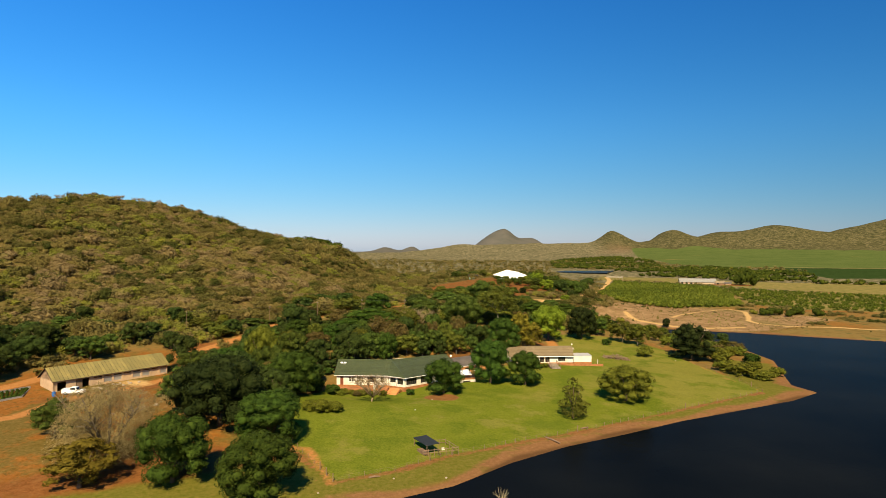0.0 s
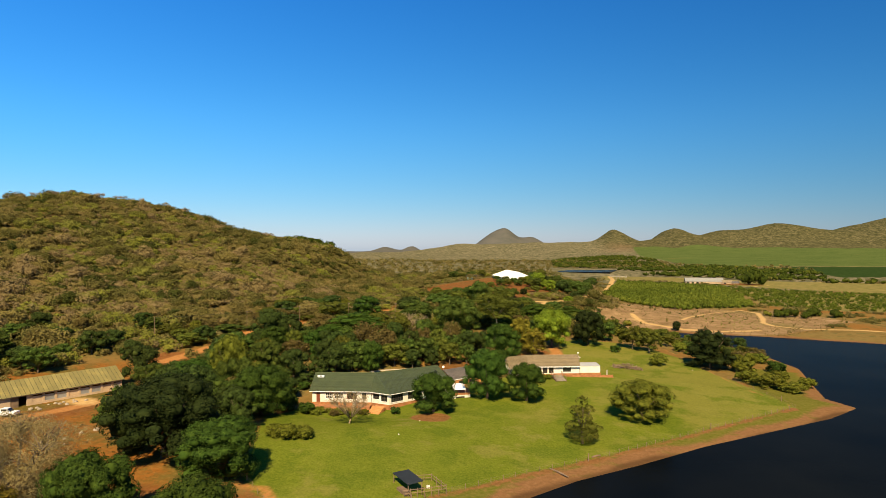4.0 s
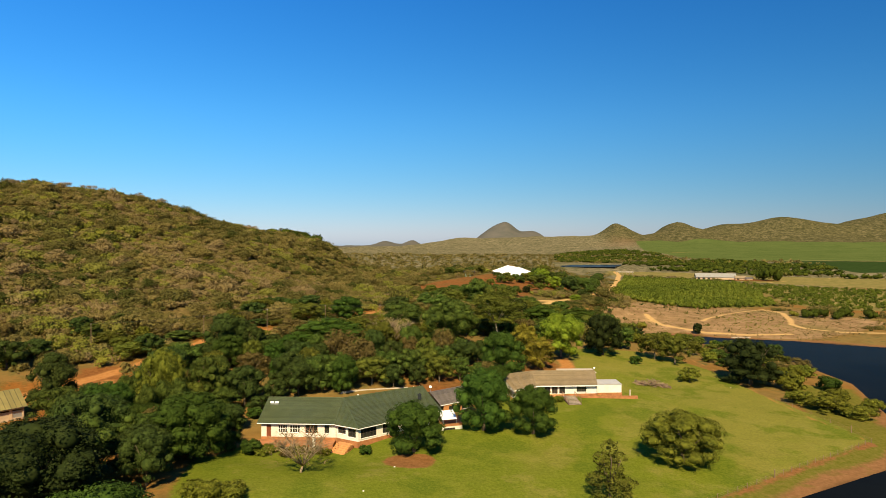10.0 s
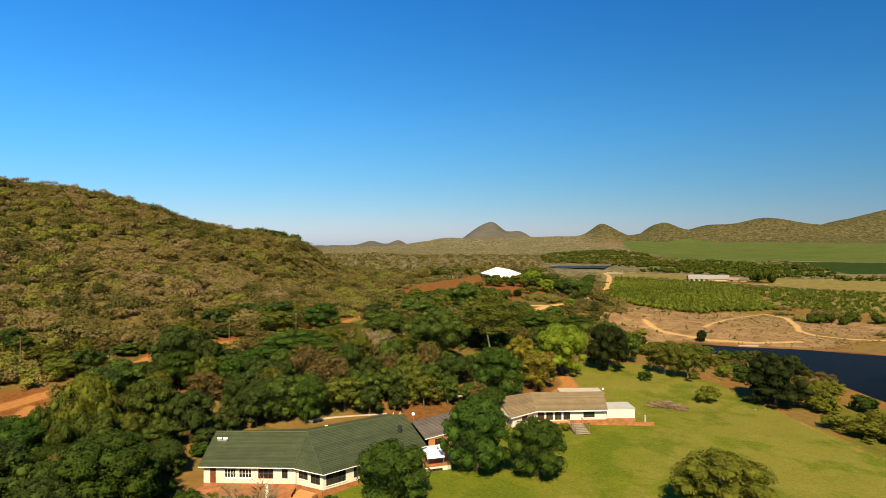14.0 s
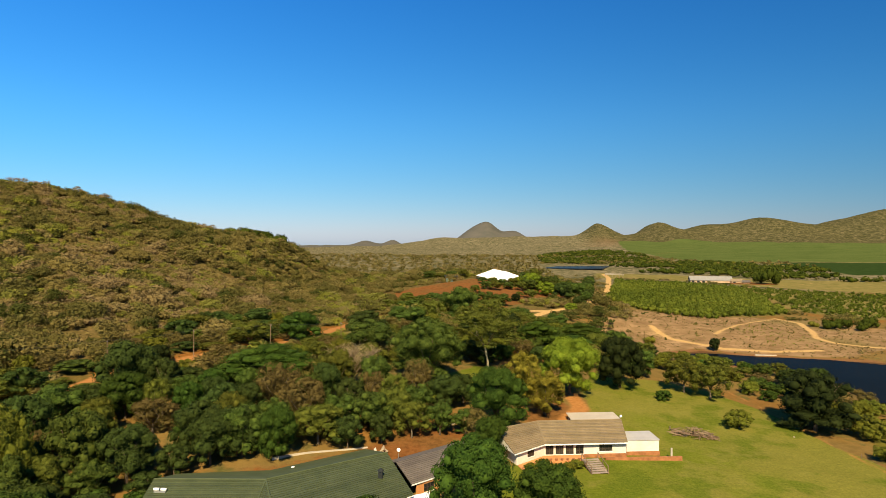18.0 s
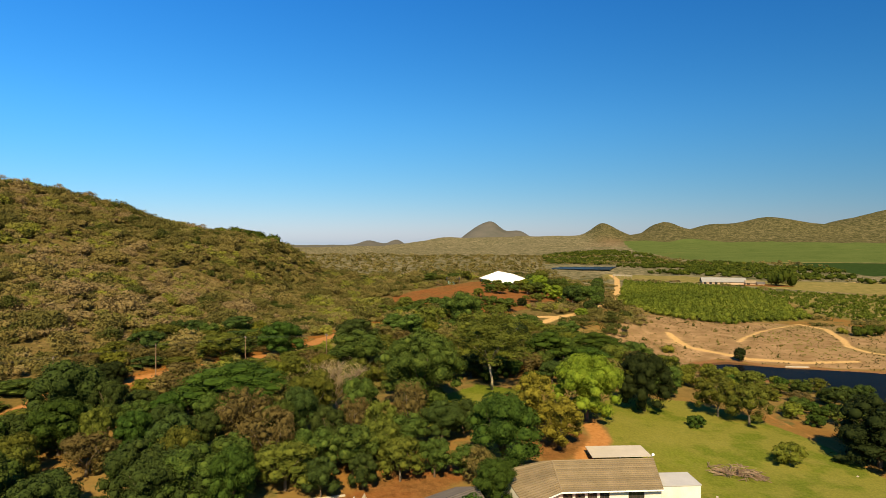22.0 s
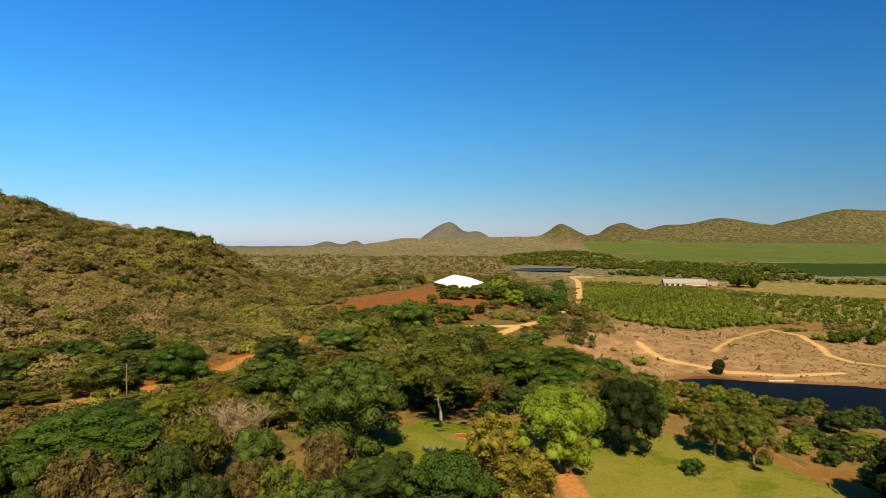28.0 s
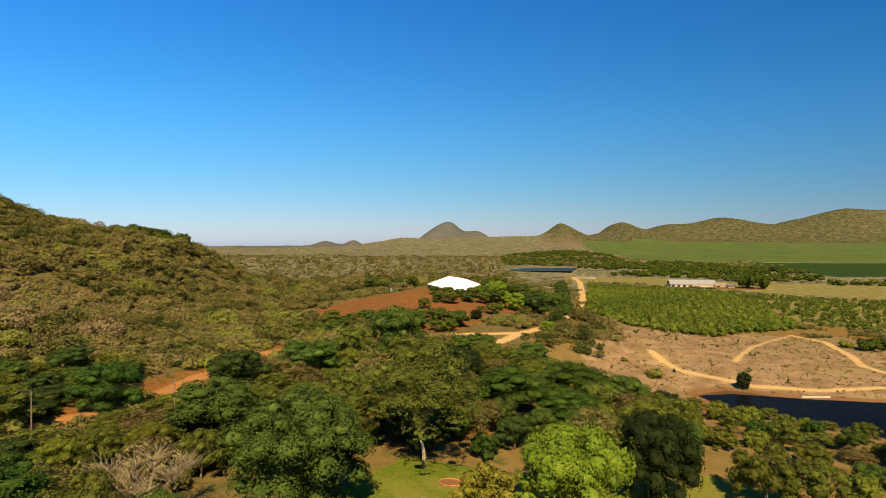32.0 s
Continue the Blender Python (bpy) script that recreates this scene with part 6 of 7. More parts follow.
carport = thing("carport", (17, 190, 5.3), "carport with a flat pale cream sheet roof", "carport")
part("roof", Build().slab([(12.8, 187.6, 6.2), (21.6, 188.9, 6.2), (21.0, 193.2, 6.35), (12.4, 192.0, 6.35)], 0.1), ROOF_PALE, carport)
for q in ((13.1, 188.0), (21.2, 189.2), (20.7, 192.9), (12.8, 191.7), (17.0, 188.6)):
    part("post", Build().tube([(*q, ground_z(*q) - 0.2), (*q, 6.15)], [0.07, 0.07], 6), STEEL, carport)

# -- yard walls and dishes behind the main house --
def low_wall(points, z, tall, material, label, name="yard_wall", thick=0.3):
    b = Build()
    for a, c in zip(points, points[1:]):
        wall_build(b, a, c, z - 0.6, z + tall, thick)
    return single(name, b, material, (*points[0], z - 0.6), label, "wall")


low_wall([(-33.2, 166.8), (-31, 168.3), (-28.5, 169.6), (-25, 170.8), (-22.5, 171.6), (-20.2, 172.6)], 5.3, 0.3, CONCRETE, "low pale curved yard wall behind the house")
low_wall([(-9.6, 182), (-8.0, 184), (-5.8, 186.2)], 5.9, 0.25, CONCRETE, "low pale kerb wall round the yard", thick=0.35)
for x, y, r in ((-28.2, 161.2, 0.2), (-14.8, 168.5, 0.2)):
    z = ground_z(x, y)
    ds = thing("satellite_dish", (x, y, z), "white satellite dish on a pole behind the house", "dish", "satellite dishes")
    part("mast", Build().tube([(x, y, z - 0.2), (x, y, z + 1.9)], [0.05, 0.04], 6), STEEL, ds)
    part("bowl", Build().tube([(x, y - 0.02, z + 1.98), (x + 0.02, y - 0.10, z + 2.02), (x + 0.03, y - 0.2, z + 2.07), (x + 0.03, y - 0.17, z + 2.06), (x + 0.02, y - 0.07, z + 2.01)], [0.05, r * 1.0, r * 1.35, r * 1.25, 0.04], 14), SHEET_WHITE, ds)
tank = thing("storage_tank", (-22.5, 171.5, 5.4), "pale covered heap of stored goods behind the house", "storage")
g = random.Random(31)
for i in range(7):
    x, y = -24.5 + 1.1 * i, 165.6 + 0.95 * i
    part("sack", Build().tube([(x, y, ground_z(x, y) + 0.1), (x + 0.4, y + 0.3, ground_z(x, y) + 0.75), (x + 0.9, y + 0.2, ground_z(x, y) + 0.15)], [0.35, 0.5, 0.3], 7), PAINT_WHITE if i % 2 else STONE, tank)

# -- the long farm shed --
s0, s1 = Vector((-98.2, 122.0)), Vector((-84.8, 144.2))
sd = (s1 - s0).normalized()
sn = Vector((-sd.y, sd.x)) * 7.4
SF = 4.8
shed = thing("farm_shed", (-92, 132, SF), "long ochre farm shed with a weathered green and yellow sheet roof", "shed")
f0, f1, g0, g1 = s0, s1, s0 + sn, s1 + sn
over = sd * 0.4
ro = sn.normalized() * 0.5
tiled_slope(shed, (*(f1 + over - ro), SF + 2.35), (*(f1 + over + sn * 0.5), SF + 4.95), (*(f0 - over + sn * 0.5), SF + 4.95), (*(f0 - over - ro), SF + 2.35), 32, ROOF_SHED, 0.03)
tiled_slope(shed, (*(g0 - over + ro), SF + 2.35), (*(f0 - over + sn * 0.5), SF + 4.95), (*(f1 + over + sn * 0.5), SF + 4.95), (*(g1 + over + ro), SF + 2.35), 32, ROOF_SHED, 0.03)
bays = [(0.8, 2.6, 0.0, 2.0), (4.6, 7.4, 0.0, 2.1)] + [(8.4 + 2.25 * i, 10.2 + 2.25 * i, 0.5, 2.0) for i in range(8)]
part("wall", wall_build(Build(), f0, f1, SF, SF + 2.35, 0.25, bays), PLASTER_SHED, shed)
for a, c in ((f1, g1), (g1, g0), (g0, f0)):
    part("wall", wall_build(Build(), a, c, SF - 0.4, SF + 2.35, 0.25), PLASTER_SHED, shed)
for a, c in ((f0, g0), (f1, g1)):
    m2 = (a + c) / 2
    part("gable", Build().slab([(*a, SF + 2.35), (*c, SF + 2.35), (*m2, SF + 4.88)], 0.02), PLASTER_SHED, shed)
part("floor_slab", Build().slab([(*f0, SF + 0.02), (*f1, SF + 0.02), (*g1, SF + 0.02), (*g0, SF + 0.02)], 0.5), CONCRETE, shed)
for i in range(8):
    u = 8.4 + 2.25 * i
    a = f0 + sd * u
    part("bay_screen", Build().box(0.02, 1.78, 0.1, 0.14, SF + 0.5, SF + 1.75, math.atan2(sd.y, sd.x), (a.x, a.y)), STEEL if i % 3 else PLASTER_SHED, shed, "grey sheet screen in a bay")
part("door", Build().box(4.7, 6.0, 0.1, 0.16, SF, SF + 2.05, math.atan2(sd.y, sd.x), (f0.x, f0.y)), TIMBER, shed)

pk = thing("pickup", (-93.4, 121.2, 5.0), "small white pickup parked before the shed", "vehicle")
tz, ta = ground_z(-93.2, 121.8), 0.2


def at_truck(b):
    c, s = math.cos(ta), math.sin(ta)
    b.v = [(-93.2 + x * c - y * s, 121.8 + x * s + y * c, tz + z) for x, y, z in b.v]
    return b


body = Build().slab([(-2.2, -0.8, 0.95), (2.2, -0.8, 0.95), (2.2, 0.8, 0.95), (-2.2, 0.8, 0.95)], 0.55)
part("body", at_truck(body), CAR_WHITE, pk)
part("cab", at_truck(Build().slab([(-0.5, -0.65, 1.6), (0.7, -0.65, 1.6), (0.7, 0.65, 1.6), (-0.5, 0.65, 1.6)], 0.66)), CAR_WHITE, pk)
part("windscreen", at_truck(Build().slab([(0.68, -0.6, 1.55), (1.2, -0.65, 0.97), (1.2, 0.65, 0.97), (0.68, 0.6, 1.55)], 0.03)), GLASS, pk)
part("side_window", at_truck(Build().box(-0.4, 0.6, -0.68, -0.655, 1.1, 1.5)), GLASS, pk)
part("load_bed", at_truck(Build().box(-2.15, -0.6, -0.78, 0.78, 0.95, 1.3)), CAR_WHITE, pk)
for x in (-1.4, 1.4):
    for y in (-0.82, 0.62):
        wheel = part("wheel", at_truck(Build().tube([(x, y, 0.33), (x, y + 0.2, 0.33)], [0.33, 0.33], 12)), RUBBER, pk)
        part("rim", at_truck(Build().tube([(x, y - 0.01, 0.33), (x, y + 0.21, 0.33)], [0.18, 0.18], 8)), STEEL, wheel)
dr = thing("drum", (-96, 119.4, ground_z(-96, 119.4)), "blue plastic drum standing before the shed", "drum")
part("barrel", Build().tube([(-96, 119.4, ground_z(-96, 119.4) - 0.05 + z) for z in (0, 0.1, 0.5, 0.9, 1.0)], [0.30, 0.36, 0.38, 0.36, 0.30], 12), BLUE, dr)
part("lid", Build().tube([(-96, 119.4, ground_z(-96, 119.4) + 0.94), (-96, 119.4, ground_z(-96, 119.4) + 1.0)], [0.33, 0.33], 12), BLUE, dr)
g = random.Random(41)


def stone_build(x, y, r, flat=0.7):
    b = Build()
    z = ground_z(x, y)
    pts = []
    for i in range(5):
        for k in range(7):
            th, ph = 0.25 + i * 0.62, k * 0.9
            w = r * g.uniform(0.78, 1.12)
            pts.append((x + w * math.sin(th) * math.cos(ph), y + w * math.sin(th) * math.sin(ph), z + 0.2 * r + w * flat * math.cos(th)))
    b.v = pts
    for i in range(4):
        for k in range(7):
            b.f.append((i * 7 + k, i * 7 + (k + 1) % 7, i * 7 + 7 + (k + 1) % 7, i * 7 + 7 + k))
    b.f.append(tuple(range(6, -1, -1)))
    b.f.append(tuple(range(28, 35)))
    return b


for i in range(16):
    u, w = g.uniform(6, 18), g.uniform(1.2, 4.5)
    q = s0 + sd * u - sn.normalized() * w
    single("rubble_stone", stone_build(q.x, q.y, g.uniform(0.2, 0.5)), STONE, (q.x, q.y, ground_z(q.x, q.y)), "pale rubble lying before the shed", "stone", "rubble by the shed")
for i in range(5):
    q = Vector((-72 + g.uniform(-4, 4), 112 + g.uniform(-4, 6)))
    single("rubble_stone", stone_build(q.x, q.y, g.uniform(0.25, 0.6)), STONE, (q.x, q.y, ground_z(q.x, q.y)), "pale rock lying on red soil", "stone", "rocks on the soil")
for x, y in ((-16.5, 91.4), (-8.5, 93.5), (-26.5, 84.8), (53.0, 193.5)):
    single("shore_rock", stone_build(x, y, 0.2), STONE, (x, y, ground_z(x, y)), "small pale rock near the shore", "stone", "rocks near the shore")

# -- kitchen garden with a low sheet edge beside the shed track --
PLOT = [(-108.5, 117.0), (-103.6, 112.6), (-101.4, 117.2), (-105.0, 123.6)]
plot = thing("garden_plot", (-105, 117, ground_z(-105, 117)), "vegetable plot with green rows inside a low grey sheet edge", "garden plot")
for (ax, ay), (bx, by) in zip(PLOT, PLOT[1:] + PLOT[:1]):
    part("edging", wall_build(Build(), (ax, ay), (bx, by), ground_z(ax, ay) - 0.3, ground_z(ax, ay) + 0.45, 0.08), STEEL, plot)
for i in range(6):
    k = (i + 0.7) / 6.4
    ax, ay = PLOT[0][0] + (PLOT[1][0] - PLOT[0][0]) * k, PLOT[0][1] + (PLOT[1][1] - PLOT[0][1]) * k
    bx, by = PLOT[3][0] + (PLOT[2][0] - PLOT[3][0]) * k, PLOT[3][1] + (PLOT[2][1] - PLOT[3][1]) * k
    rows = [(ax + (bx - ax) * u, ay + (by - ay) * u, ground_z(ax, ay) + 0.3, 0.42, 0.42, 0.34) for u in (0.12, 0.26, 0.4, 0.54, 0.68, 0.82, 0.92)]
    v, f = clump_arrays(np.random.default_rng(70 + i), rows, 0.1, 900, 0.7)
    crop = new("crop_row", quads_mesh("crop_row", v - np.array(plot.location), f, LEAF_GREEN))
    crop.parent = plot

# -- fence along the lake side of the lawn --
fence = thing("fence", (FENCE[0][0], FENCE[0][1], ground_z(*FENCE[0])), "low wire fence with timber posts round the lawn", "fence")
tops = []
for (ax, ay), (bx, by) in zip(FENCE, FENCE[1:]):
    n = max(1, round(math.hypot(bx - ax, by - ay) / 2.4))
    for i in range(n):
        tops.append((ax + (bx - ax) * i / n, ay + (by - ay) * i / n))
tops += [(65.5, 160.2), (64.6, 165), (63.4, 170), (62.2, 175), (60.8, 180), (59.6, 185)]
for i, (x, y) in enumerate(tops):
    z, big = ground_z(x, y), i in (5, 6, 7) or i % 14 == 0
    part("post", Build().tube([(x, y, z - 0.3), (x, y, z + (1.3 if big else 0.85))], [0.08 if big else 0.04] * 2, 6), TIMBER, fence)
for hh in (0.25, 0.5, 0.75):
    part("wire", Build().tube([(x, y, ground_z(x, y) + hh) for x, y in tops], [0.007] * len(tops), 4), TIMBER, fence)

# -- shade shelter and small pen on the lawn --
pen = thing("shade_shelter", (-13.0, 104, ground_z(-13, 104)), "dark netting shelter with a log pen on the lawn", "shelter")
pz = ground_z(-12, 104)
part("roof", Build().slab([(-15.6, 105.2, pz + 1.75), (-13.4, 106.3, pz + 1.95), (-10.6, 102.2, pz + 1.9), (-12.6, 101.0, pz + 1.7)], 0.1), STEEL_DARK, pen)
for q in ((-15.4, 105.1), (-13.5, 106.1), (-10.8, 102.2), (-12.6, 101.2)):
    part("post", Build().tube([(*q, pz - 0.3), (*q, pz + 1.75)], [0.07, 0.06], 6), TIMBER, pen)
corners = [(-13.4, 106.3), (-10.0, 107.2), (-7.4, 103.2), (-10.4, 101.8), (-13.2, 100.6)]
for (ax, ay), (bx, by) in zip(corners, corners[1:]):
    for i in range(3):
        x, y = ax + (bx - ax) * i / 3, ay + (by - ay) * i / 3
        part("pen_post", Build().tube([(x, y, pz - 0.3), (x, y, pz + 1.15)], [0.06, 0.05], 6), TIMBER, pen)
    for hh in (0.5, 0.95):
        part("pen_rail", Build().tube([(ax, ay, pz + hh), (bx, by, pz + hh)], [0.05, 0.045], 5), TIMBER, pen)
part("trough", Build().slab([(-14.6, 103.0, pz + 0.5), (-13.8, 103.5, pz + 0.5), (-12.3, 101.6, pz + 0.5), (-13.0, 101.1, pz + 0.5)], 0.5), TIMBER, pen)
single("salt_block", Build().box(-0.25, 0.25, -0.2, 0.2, pz - 0.05, pz + 0.3, 0.3, (-10.2, 104.6)), PAINT_WHITE, (-10.2, 104.6, pz), "white block lying in the pen", "block")
for x, y in ((-18.2, 124.5), (-15.8, 134.2)):
    single("garden_stone", stone_build(x, y, 0.15), PAINT_WHITE, (x, y, ground_z(x, y)), "small white stone on the lawn", "stone")

# -- pile of cut branches on the lawn --
pile = thing("brush_pile", (34.5, 190.5, ground_z(34.5, 190.5)), "heap of cut dry branches on the grass", "brush pile")
g = random.Random(51)
for i in range(150):
    u = g.uniform(-3.6, 3.6)
    x, y = 34.6 + u, 190.6 + g.gauss(0, 0.8) - 0.08 * u
    z = ground_z(x, y) + max(0.05, g.uniform(0.1, 1.35) * (1 - abs(u) / 4.2))
    a, run = g.uniform(0, 6.28), g.uniform(0.5, 1.3)
    d = Vector((math.cos(a) * run, math.sin(a) * run, g.uniform(-0.2, 0.45)))
    p0 = Vector((x, y, z))
    part("branch", Build().tube([p0 - d, p0 + Vector((0, 0, 0.06)), p0 + d], [0.07, 0.055, 0.03], 5), TIMBER if i % 4 else BARK_TWIG, pile)

# -- dead bush standing in the water, driftwood on the bank --
snag = thing("dead_bush", (0.2, 86.6, -0.4), "bare dead bush standing in the lake", "dead bush")
for i in range(12):
    a = i * 0.55
    part("twig", Build().tube([(0.2, 86.6, -0.6), (0.2 + 0.5 * math.cos(a), 86.6 + 0.5 * math.sin(a), 0.5), (0.2 + g.uniform(0.7, 1.4) * math.cos(a), 86.6 + g.uniform(0.7, 1.4) * math.sin(a), g.uniform(0.7, 1.8))], [0.05, 0.035, 0.012], 4), BARK_PALE, snag)
for x, y, a, run in ((9.5, 114.6, -0.9, 2.2), (16.5, 122.6, 0.6, 1.0), (-19.5, 91.2, 0.4, 0.9)):
    z = ground_z(x, y) + 0.12
    single("driftwood_log", Build().tube([(x - run * math.cos(a), y - run * math.sin(a), z), (x, y, z + 0.1), (x + run * math.cos(a), y + run * math.sin(a), z)], [0.14, 0.17, 0.08], 7), TIMBER, (x, y, z), "weathered log lying on the bank", "log", "driftwood")

# -- power line on timber poles along the track --
POLES = [(-103, 186.5), (-80.5, 200.3), (-66.6, 209.6), (-52.5, 218.5), (-38, 227.5)]
heads = []
for i, (x, y) in enumerate(POLES):
    z = ground_z(x, y)
    up = thing("power_pole", (x, y, z), "dark timber power pole with a crossarm", "power pole", "power poles")
    part("shaft", Build().tube([(x, y, z - 0.5), (x, y, z + 6.2)], [0.10, 0.07], 8), TIMBER, up)
    part("crossarm", Build().box(-0.8, 0.8, -0.06, 0.06, z + 5.7, z + 5.85, -1.0, (x, y)), TIMBER, up)
    for s in (-0.65, 0.65):
        part("insulator", Build().tube([(x + s * 0.54, y - s * 0.84, z + 5.85), (x + s * 0.54, y - s * 0.84, z + 6.05)], [0.05, 0.04], 6), STEEL, up)
    heads.append((x, y, z + 6.05))
for s in (-0.65, 0.65):
    pts = []
    for a, c in zip(heads, heads[1:]):
        for k in range(8):
            t = k / 8
            pts.append((a[0] + (c[0] - a[0]) * t + s * 0.54, a[1] + (c[1] - a[1]) * t - s * 0.84, a[2] + (c[2] - a[2]) * t - 1.2 * t * (1 - t)))
    single("power_cable", Build().tube(pts, [0.018] * len(pts), 4), STEEL_DARK, pts[0], "thin sagging power cable between poles", "cable", "power cables")

# -- white building with a broad pale roof, beyond the red field --
wz = ground_z(3, 388) - 0.2
hall = thing("white_hall", (3, 388, wz), "large white building with a broad folded white roof", "building")
for a, c in (((-6, 387), (10.5, 389.5)), ((10.5, 389.5), (9, 397)), ((9, 397), (-7.5, 395)), ((-7.5, 395), (-6, 387))):
    part("wall", wall_build(Build(), a, c, wz - 1, wz + 2.2, 0.3, [(7.4, 9.6, 1.0, 3.0)] if a == (-6, 387) else ()), SHEET_WHITE, hall)
L4, M4, F4, R4, B4, D4 = (-8.2, 388, 21.7), (-2.2, 384.6, 20.4), (5.8, 383.0, 19.3), (13.4, 390, 21.4), (9.5, 399, 21.2), (-8.5, 397, 21.2)
A4, C4 = (0.4, 390, 24.8), (7.5, 391, 23.5)
for q in ((L4, M4, A4), (M4, F4, A4), (F4, C4, A4), (F4, R4, C4), (R4, B4, C4), (B4, A4, C4), (B4, D4, A4), (D4, L4, A4)):
    part("roof", Build().slab(q, 0.12), SHEET_WHITE, hall)
hz = ground_z(-22, 386)
hut = thing("store_hut", (-22, 386, hz), "low dark-roofed store beside pale water tanks", "hut")
part("roof", Build().slab([(-24, 385.5, hz + 2.3), (-17.5, 386.5, hz + 2.3), (-18, 391, hz + 2.9), (-24.5, 390, hz + 2.9)], 0.1), STEEL_DARK, hut)
for q in ((-23.8, 385.8), (-17.8, 386.7), (-18.2, 390.7), (-24.2, 389.8)):
    part("post", Build().tube([(*q, hz - 0.5), (*q, hz + 2.3)], [0.1, 0.1], 6), TIMBER, hut)
for x in (-22.6, -20.6):
    single("water_tank", Build().tube([(x, 384.6, hz - 0.1), (x, 384.6, hz + 1.3), (x, 384.6, hz + 1.6)], [0.8, 0.8, 0.3], 12), plain("pale_green_tank", (0.35, 0.55, 0.5), 0.5), (x, 384.6, hz - 0.1), "pale green plastic water tank", "tank", "water tanks")
cz = ground_z(30.5, 386)
car = thing("parked_car", (30.5, 386, cz), "dark car parked under the trees by the red field", "car")
part("body", Build().box(-2.1, 2.1, -0.85, 0.85, cz + 0.3, cz + 0.95, 0.2, (30.5, 386)), STEEL_DARK, car)
part("cabin", Build().slab([(29.1, 385.1, cz + 1.5), (31.4, 385.5, cz + 1.5), (31.2, 386.8, cz + 1.5), (28.9, 386.4, cz + 1.5)], 0.56), GLASS, car)
for x in (-1.3, 1.3):
    for y in (-0.9, 0.7):
        part("wheel", Build().tube([(30.5 + x * 0.98 - y * 0.2, 386 + x * 0.2 + y * 0.98, cz + 0.3), (30.5 + x * 0.98 - (y + 0.2) * 0.2, 386 + x * 0.2 + (y + 0.2) * 0.98, cz + 0.3)], [0.32, 0.32], 10), RUBBER, car)

# -- young trees with bare soil below, on the red field --
for kind, x, y, r, h in (("dark", 9.5, 338.6, 2.1, 3.4), ("wood_olive", 4.1, 338.5, 2.2, 2.8), ("wood_olive", 16.3, 350, 3.4, 4.4), ("olive", -7.9, 349, 2.6, 4.2), ("wood_olive", 1.3, 360.5, 3.4, 4.2), ("lime", 24.7, 367.4, 4.9, 6.8),
                         ("wood_olive", 13.4, 370, 3.6, 4.6), ("wood", 7.5, 368, 3.0, 3.8), ("wood", -2.9, 362, 3.2, 4.0), ("wood_olive", 38, 400, 5.0, 6.6), ("lime", 19, 382, 5.6, 8.2), ("wood_olive", 31, 384, 4.6, 6.2), ("olive", 11.5, 351, 1.9, 2.4),
                         ("wood", -5, 377, 2.6, 3.6), ("wood_olive", 0, 376, 2.8, 3.8), ("wood", 4.8, 377, 2.4, 3.4), ("wood_olive", 9.5, 378.5, 3.0, 4.4), ("lime", 13.5, 381, 3.2, 5.4), ("wood", 42.3, 386, 4.8, 7.6), ("wood_dark", 37.5, 350, 3.2, 5.6), ("wood_olive", 39, 345, 2.8, 3.6), ("wood", 46.5, 388, 3.4, 7.0), ("lime", 33, 340, 3.0, 3.4), ("wood", 43, 366, 3.4, 6.2), ("wood_dark", 46, 378, 3.2, 6.0),
                         ("wood", 49, 404, 4.0, 7.4), ("wood_dark", 54, 430, 4.4, 7.8), ("wood", 52, 418, 4.0, 7.0), ("wood", 57, 452, 4.4, 7.6), ("wood_dark", 61, 476, 4.2, 7.4), ("wood", 66, 503, 4.4, 7.4), ("wood_dark", 71, 530, 4.4, 7.4)):
    plant(kind, x, y, r, h, "small tree on the red soil field" if x < 28 else "green tree beside the pale track", "trees on the red field")

# -- farm buildings in the valley --
ROOF_SHEET = roof_material("old_grey_sheet_roof", (0.26, 0.26, 0.22), (0.34, 0.34, 0.29), (0.42, 0.42, 0.37))
for i, (x, y, run, wide, tall, mat) in enumerate(((181, 600, 32, 12, 5.4, ROOF_SHEET), (199, 592, 8, 6, 3.2, ROOF_TAN), (205, 588, 5, 4, 2.6, ROOF_GREY))):
    z = ground_z(x, y) - 0.2
    barn = thing("farm_building", (x, y, z), "distant low farm building with a pale sheet roof", "farm building", "valley farm buildings")
    turn = -0.16
    for a, c, e, f in ((-run / 2, run / 2, -wide / 2, -wide / 2 + 0.3), (-run / 2, run / 2, wide / 2 - 0.3, wide / 2), (-run / 2, -run / 2 + 0.3, -wide / 2 + 0.3, wide / 2 - 0.3), (run / 2 - 0.3, run / 2, -wide / 2 + 0.3, wide / 2 - 0.3)):
        part("wall", Build().box(a, c, e, f, z - 0.5, z + tall * 0.42, turn, (x, y)), PLASTER_SHED, barn)
    c, s = math.cos(turn), math.sin(turn)

    def spin(u, w, h):
        return (x + u * c - w * s, y + u * s + w * c, z + h)

    o = run / 2 + 0.5
    part("roof", Build().slab([spin(-o, -wide / 2 - 0.5, tall * 0.4), spin(o, -wide / 2 - 0.5, tall * 0.4), spin(o, 0, tall), spin(-o, 0, tall)], 0.1), mat, barn)
    part("roof", Build().slab([spin(-o, 0, tall), spin(o, 0, tall), spin(o, wide / 2 + 0.5, tall * 0.4), spin(-o, wide / 2 + 0.5, tall * 0.4)], 0.1), mat, barn)
    # dark plates on the solid wall, coloured as the shade inside doorways
    for k in range(int(run // 8)):
        u = -run / 2 + 2 + 4 * k
        part("door_opening", Build().box(u - 1, u + 1, -wide / 2 - 0.04, -wide / 2, z, z + tall * 0.34, turn, (x, y)), STEEL_DARK, barn)
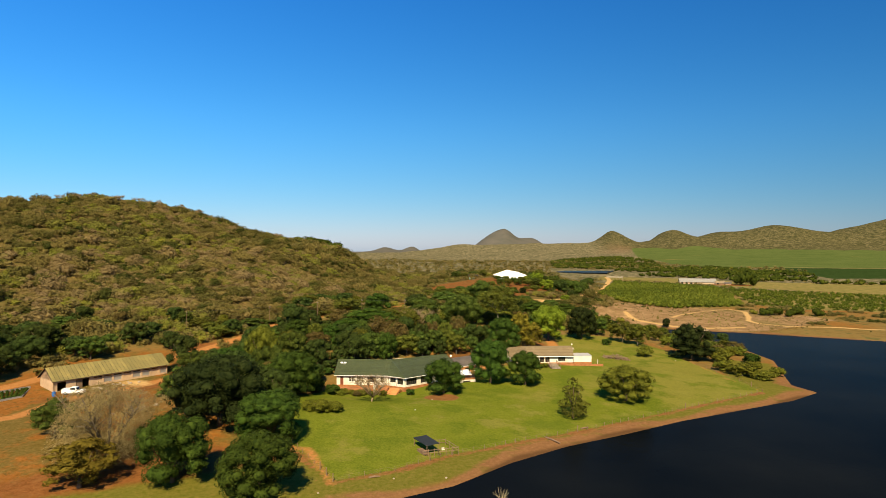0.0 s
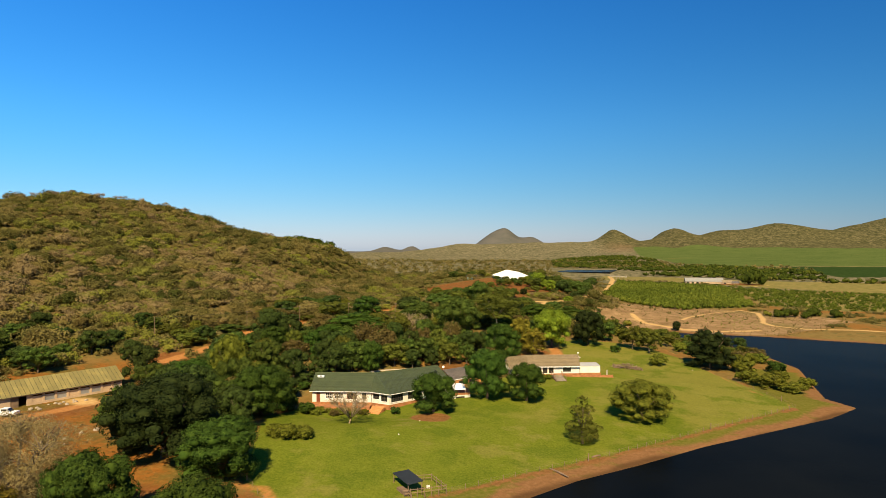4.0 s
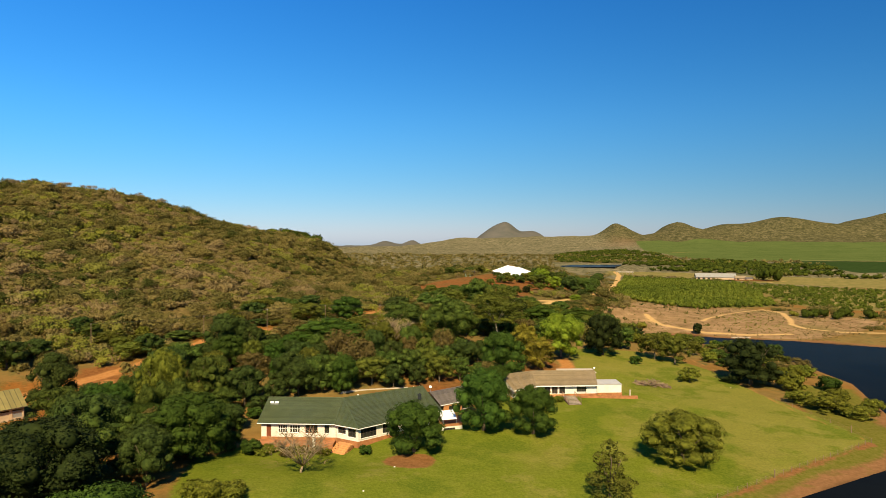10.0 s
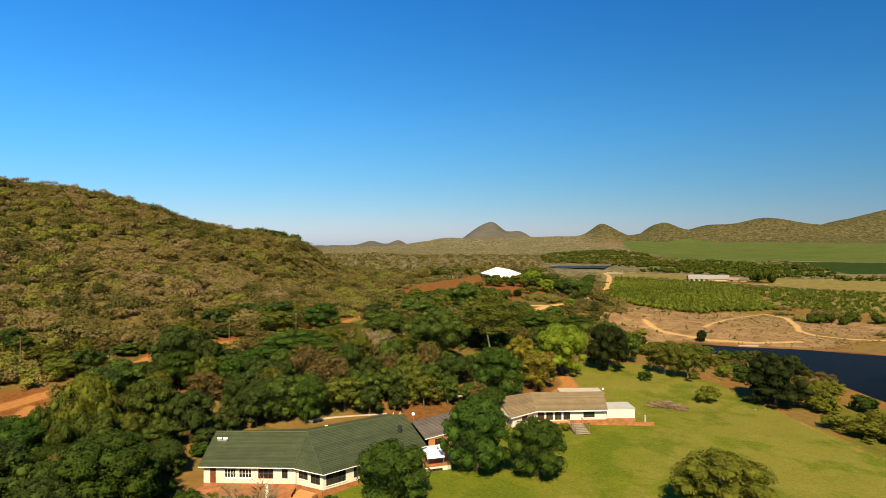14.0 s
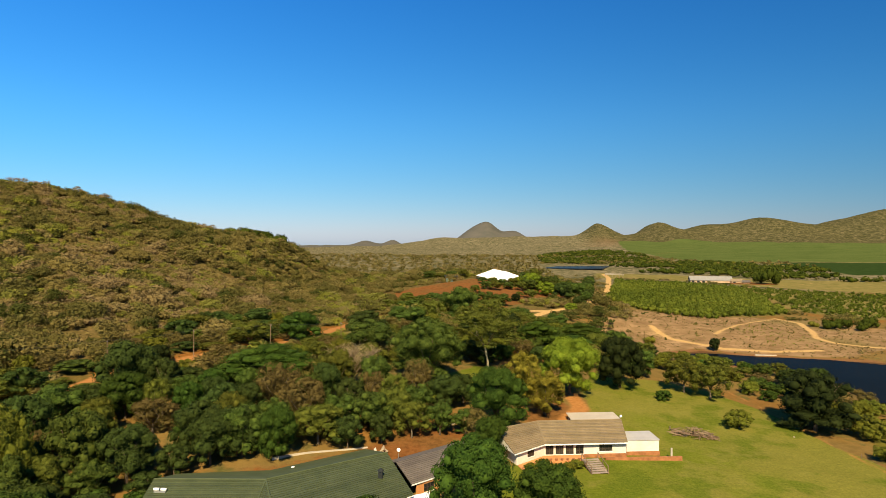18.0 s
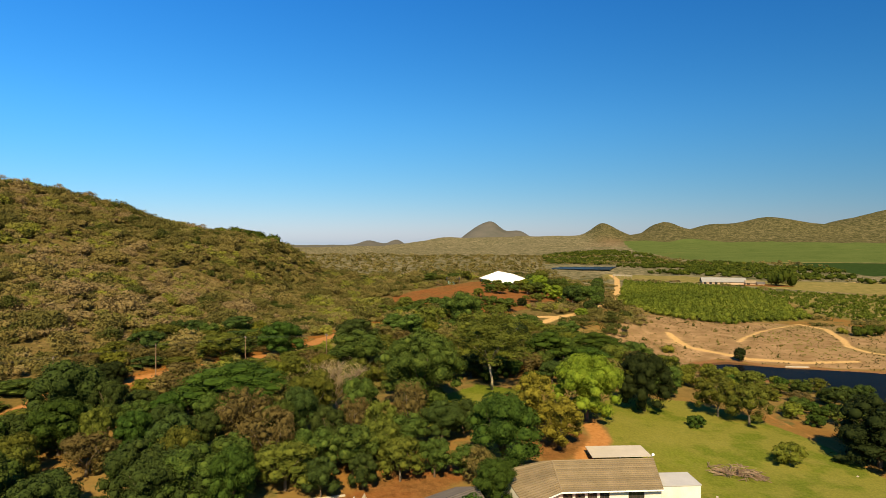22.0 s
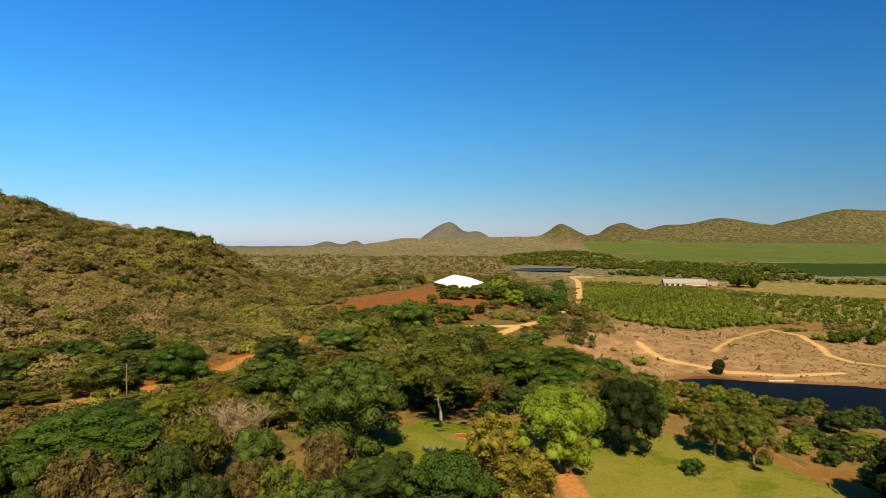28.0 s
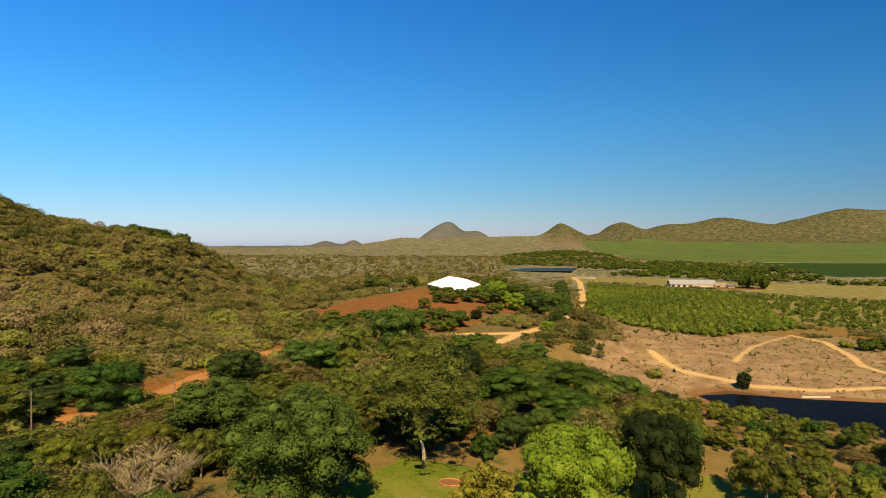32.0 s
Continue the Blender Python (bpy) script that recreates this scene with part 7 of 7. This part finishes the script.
gate = thing("farm_gate", (112.5, 649, ground_z(112.5, 649)), "long pale timber gate beam on posts across the track", "gate")
for k in range(6):
    x, y = 105.5 + 2.8 * k, 653 - 1.8 * k
    part("post", Build().tube([(x, y, ground_z(x, y) - 0.5), (x, y, 11.0)], [0.16, 0.14], 6), TIMBER_GREY, gate)
for z in (10.3, 11.0):
    part("beam", Build().tube([(105.0, 653.3, z), (120.0, 643.7, z)], [0.24, 0.24], 6), ROOF_PALE, gate)
pn = thing("far_reservoir", (100, 815, ground_z(100, 815)), "distant strip of dam water among trees", "water")
part("surface", Build().slab([(62, 778, 11.2), (124, 770, 11.2), (150, 862, 11.2), (70, 846, 11.2)], 2.6), DAM_WATER, pn)
single("concrete_spillway", Build().box(-3.4, 3.4, -0.25, 0.25, -0.3, 0.45, -0.05, (90.5, 290.5)), CONCRETE, (90.5, 290.5, 0), "pale concrete sill at the water's edge", "sill")
plant("dark", 76.4, 297.5, 1.9, 4.6, "dark small tree standing by the pond")

for x, y in ((-39.5, 139.6), (-37.2, 139.9), (-35, 139.5), (-33.2, 140.2), (-31, 140), (-29, 140.4), (-38.2, 138.2), (-34.2, 138.4), (-40.4, 140.8), (-38.4, 140.9), (-36.2, 140.7), (-34, 140.8), (-32.2, 140.9), (-30.2, 141.0), (-28.2, 140.2)):
    plant(turns.choice(["shrub", "brown", "shrub"]), x, y, turns.uniform(0.9, 1.5), turns.uniform(0.8, 1.5), "dry garden shrub below the brick terrace", "terrace shrubs")

# -- agaves and a small bed on the back lawn --
AGAVES, BED = ((-3.7, 209.7), (-1.8, 210.1), (-2.8, 208.6), (-15.4, 197.4), (-12.2, 198.2), (-13.8, 196.8)), (1.7, 216.8)
AGAVE = plain("agave_leaf", (0.10, 0.125, 0.065), 0.6, spread=0.35, scale=3)
g = random.Random(61)
for x, y in AGAVES:
    z = ground_z(x, y)
    ag = thing("agave", (x, y, z), "grey-green spiky agave plant on the grass", "plant", "agaves on the back lawn")
    size = g.uniform(0.75, 1.05)
    for i in range(18):
        a, up = i * 2.4, 0.25 + 0.7 * (i % 6) / 5
        d, s = Vector((math.cos(a), math.sin(a), 0)), Vector((-math.sin(a), math.cos(a), 0))
        base, mid = Vector((x, y, z)), Vector((x, y, z)) + d * size * 0.55 + Vector((0, 0, up * size * 0.8))
        tip = Vector((x, y, z)) + d * size * (1.15 - 0.3 * up) + Vector((0, 0, up * size * 1.15))
        b = Build().face(base - s * 0.06, base + s * 0.06, mid + s * 0.11, mid - s * 0.11)
        b.face(mid - s * 0.11, mid + s * 0.11, tip + s * 0.01, tip - s * 0.01)
        part("leaf", b, AGAVE, ag)
bed = thing("flower_bed", (BED[0], BED[1], ground_z(*BED)), "small raised bed with a red brick edge on the lawn", "flower bed")
rim = [(BED[0] + 1.5 * math.cos(a * 0.5236), BED[1] + 1.1 * math.sin(a * 0.5236)) for a in range(13)]
for (ax, ay), (cx, cy) in zip(rim, rim[1:]):
    part("edging", Build().tube([(ax, ay, ground_z(ax, ay) + 0.1), (cx, cy, ground_z(cx, cy) + 0.1)], [0.14, 0.14], 6), BRICK, bed)
part("soil", Build().slab([(px, py, ground_z(px, py) + 0.12) for px, py in rim[:-1]], 0.2), plain("bed_soil", (0.20, 0.085, 0.03), 0.95, spread=0.4, scale=4), bed)

# ---- the plants' patterns are taken away ----
for roots in templates.values():
    for root in roots:
        for o in (*root.children_recursive, root):
            bpy.data.objects.remove(o)
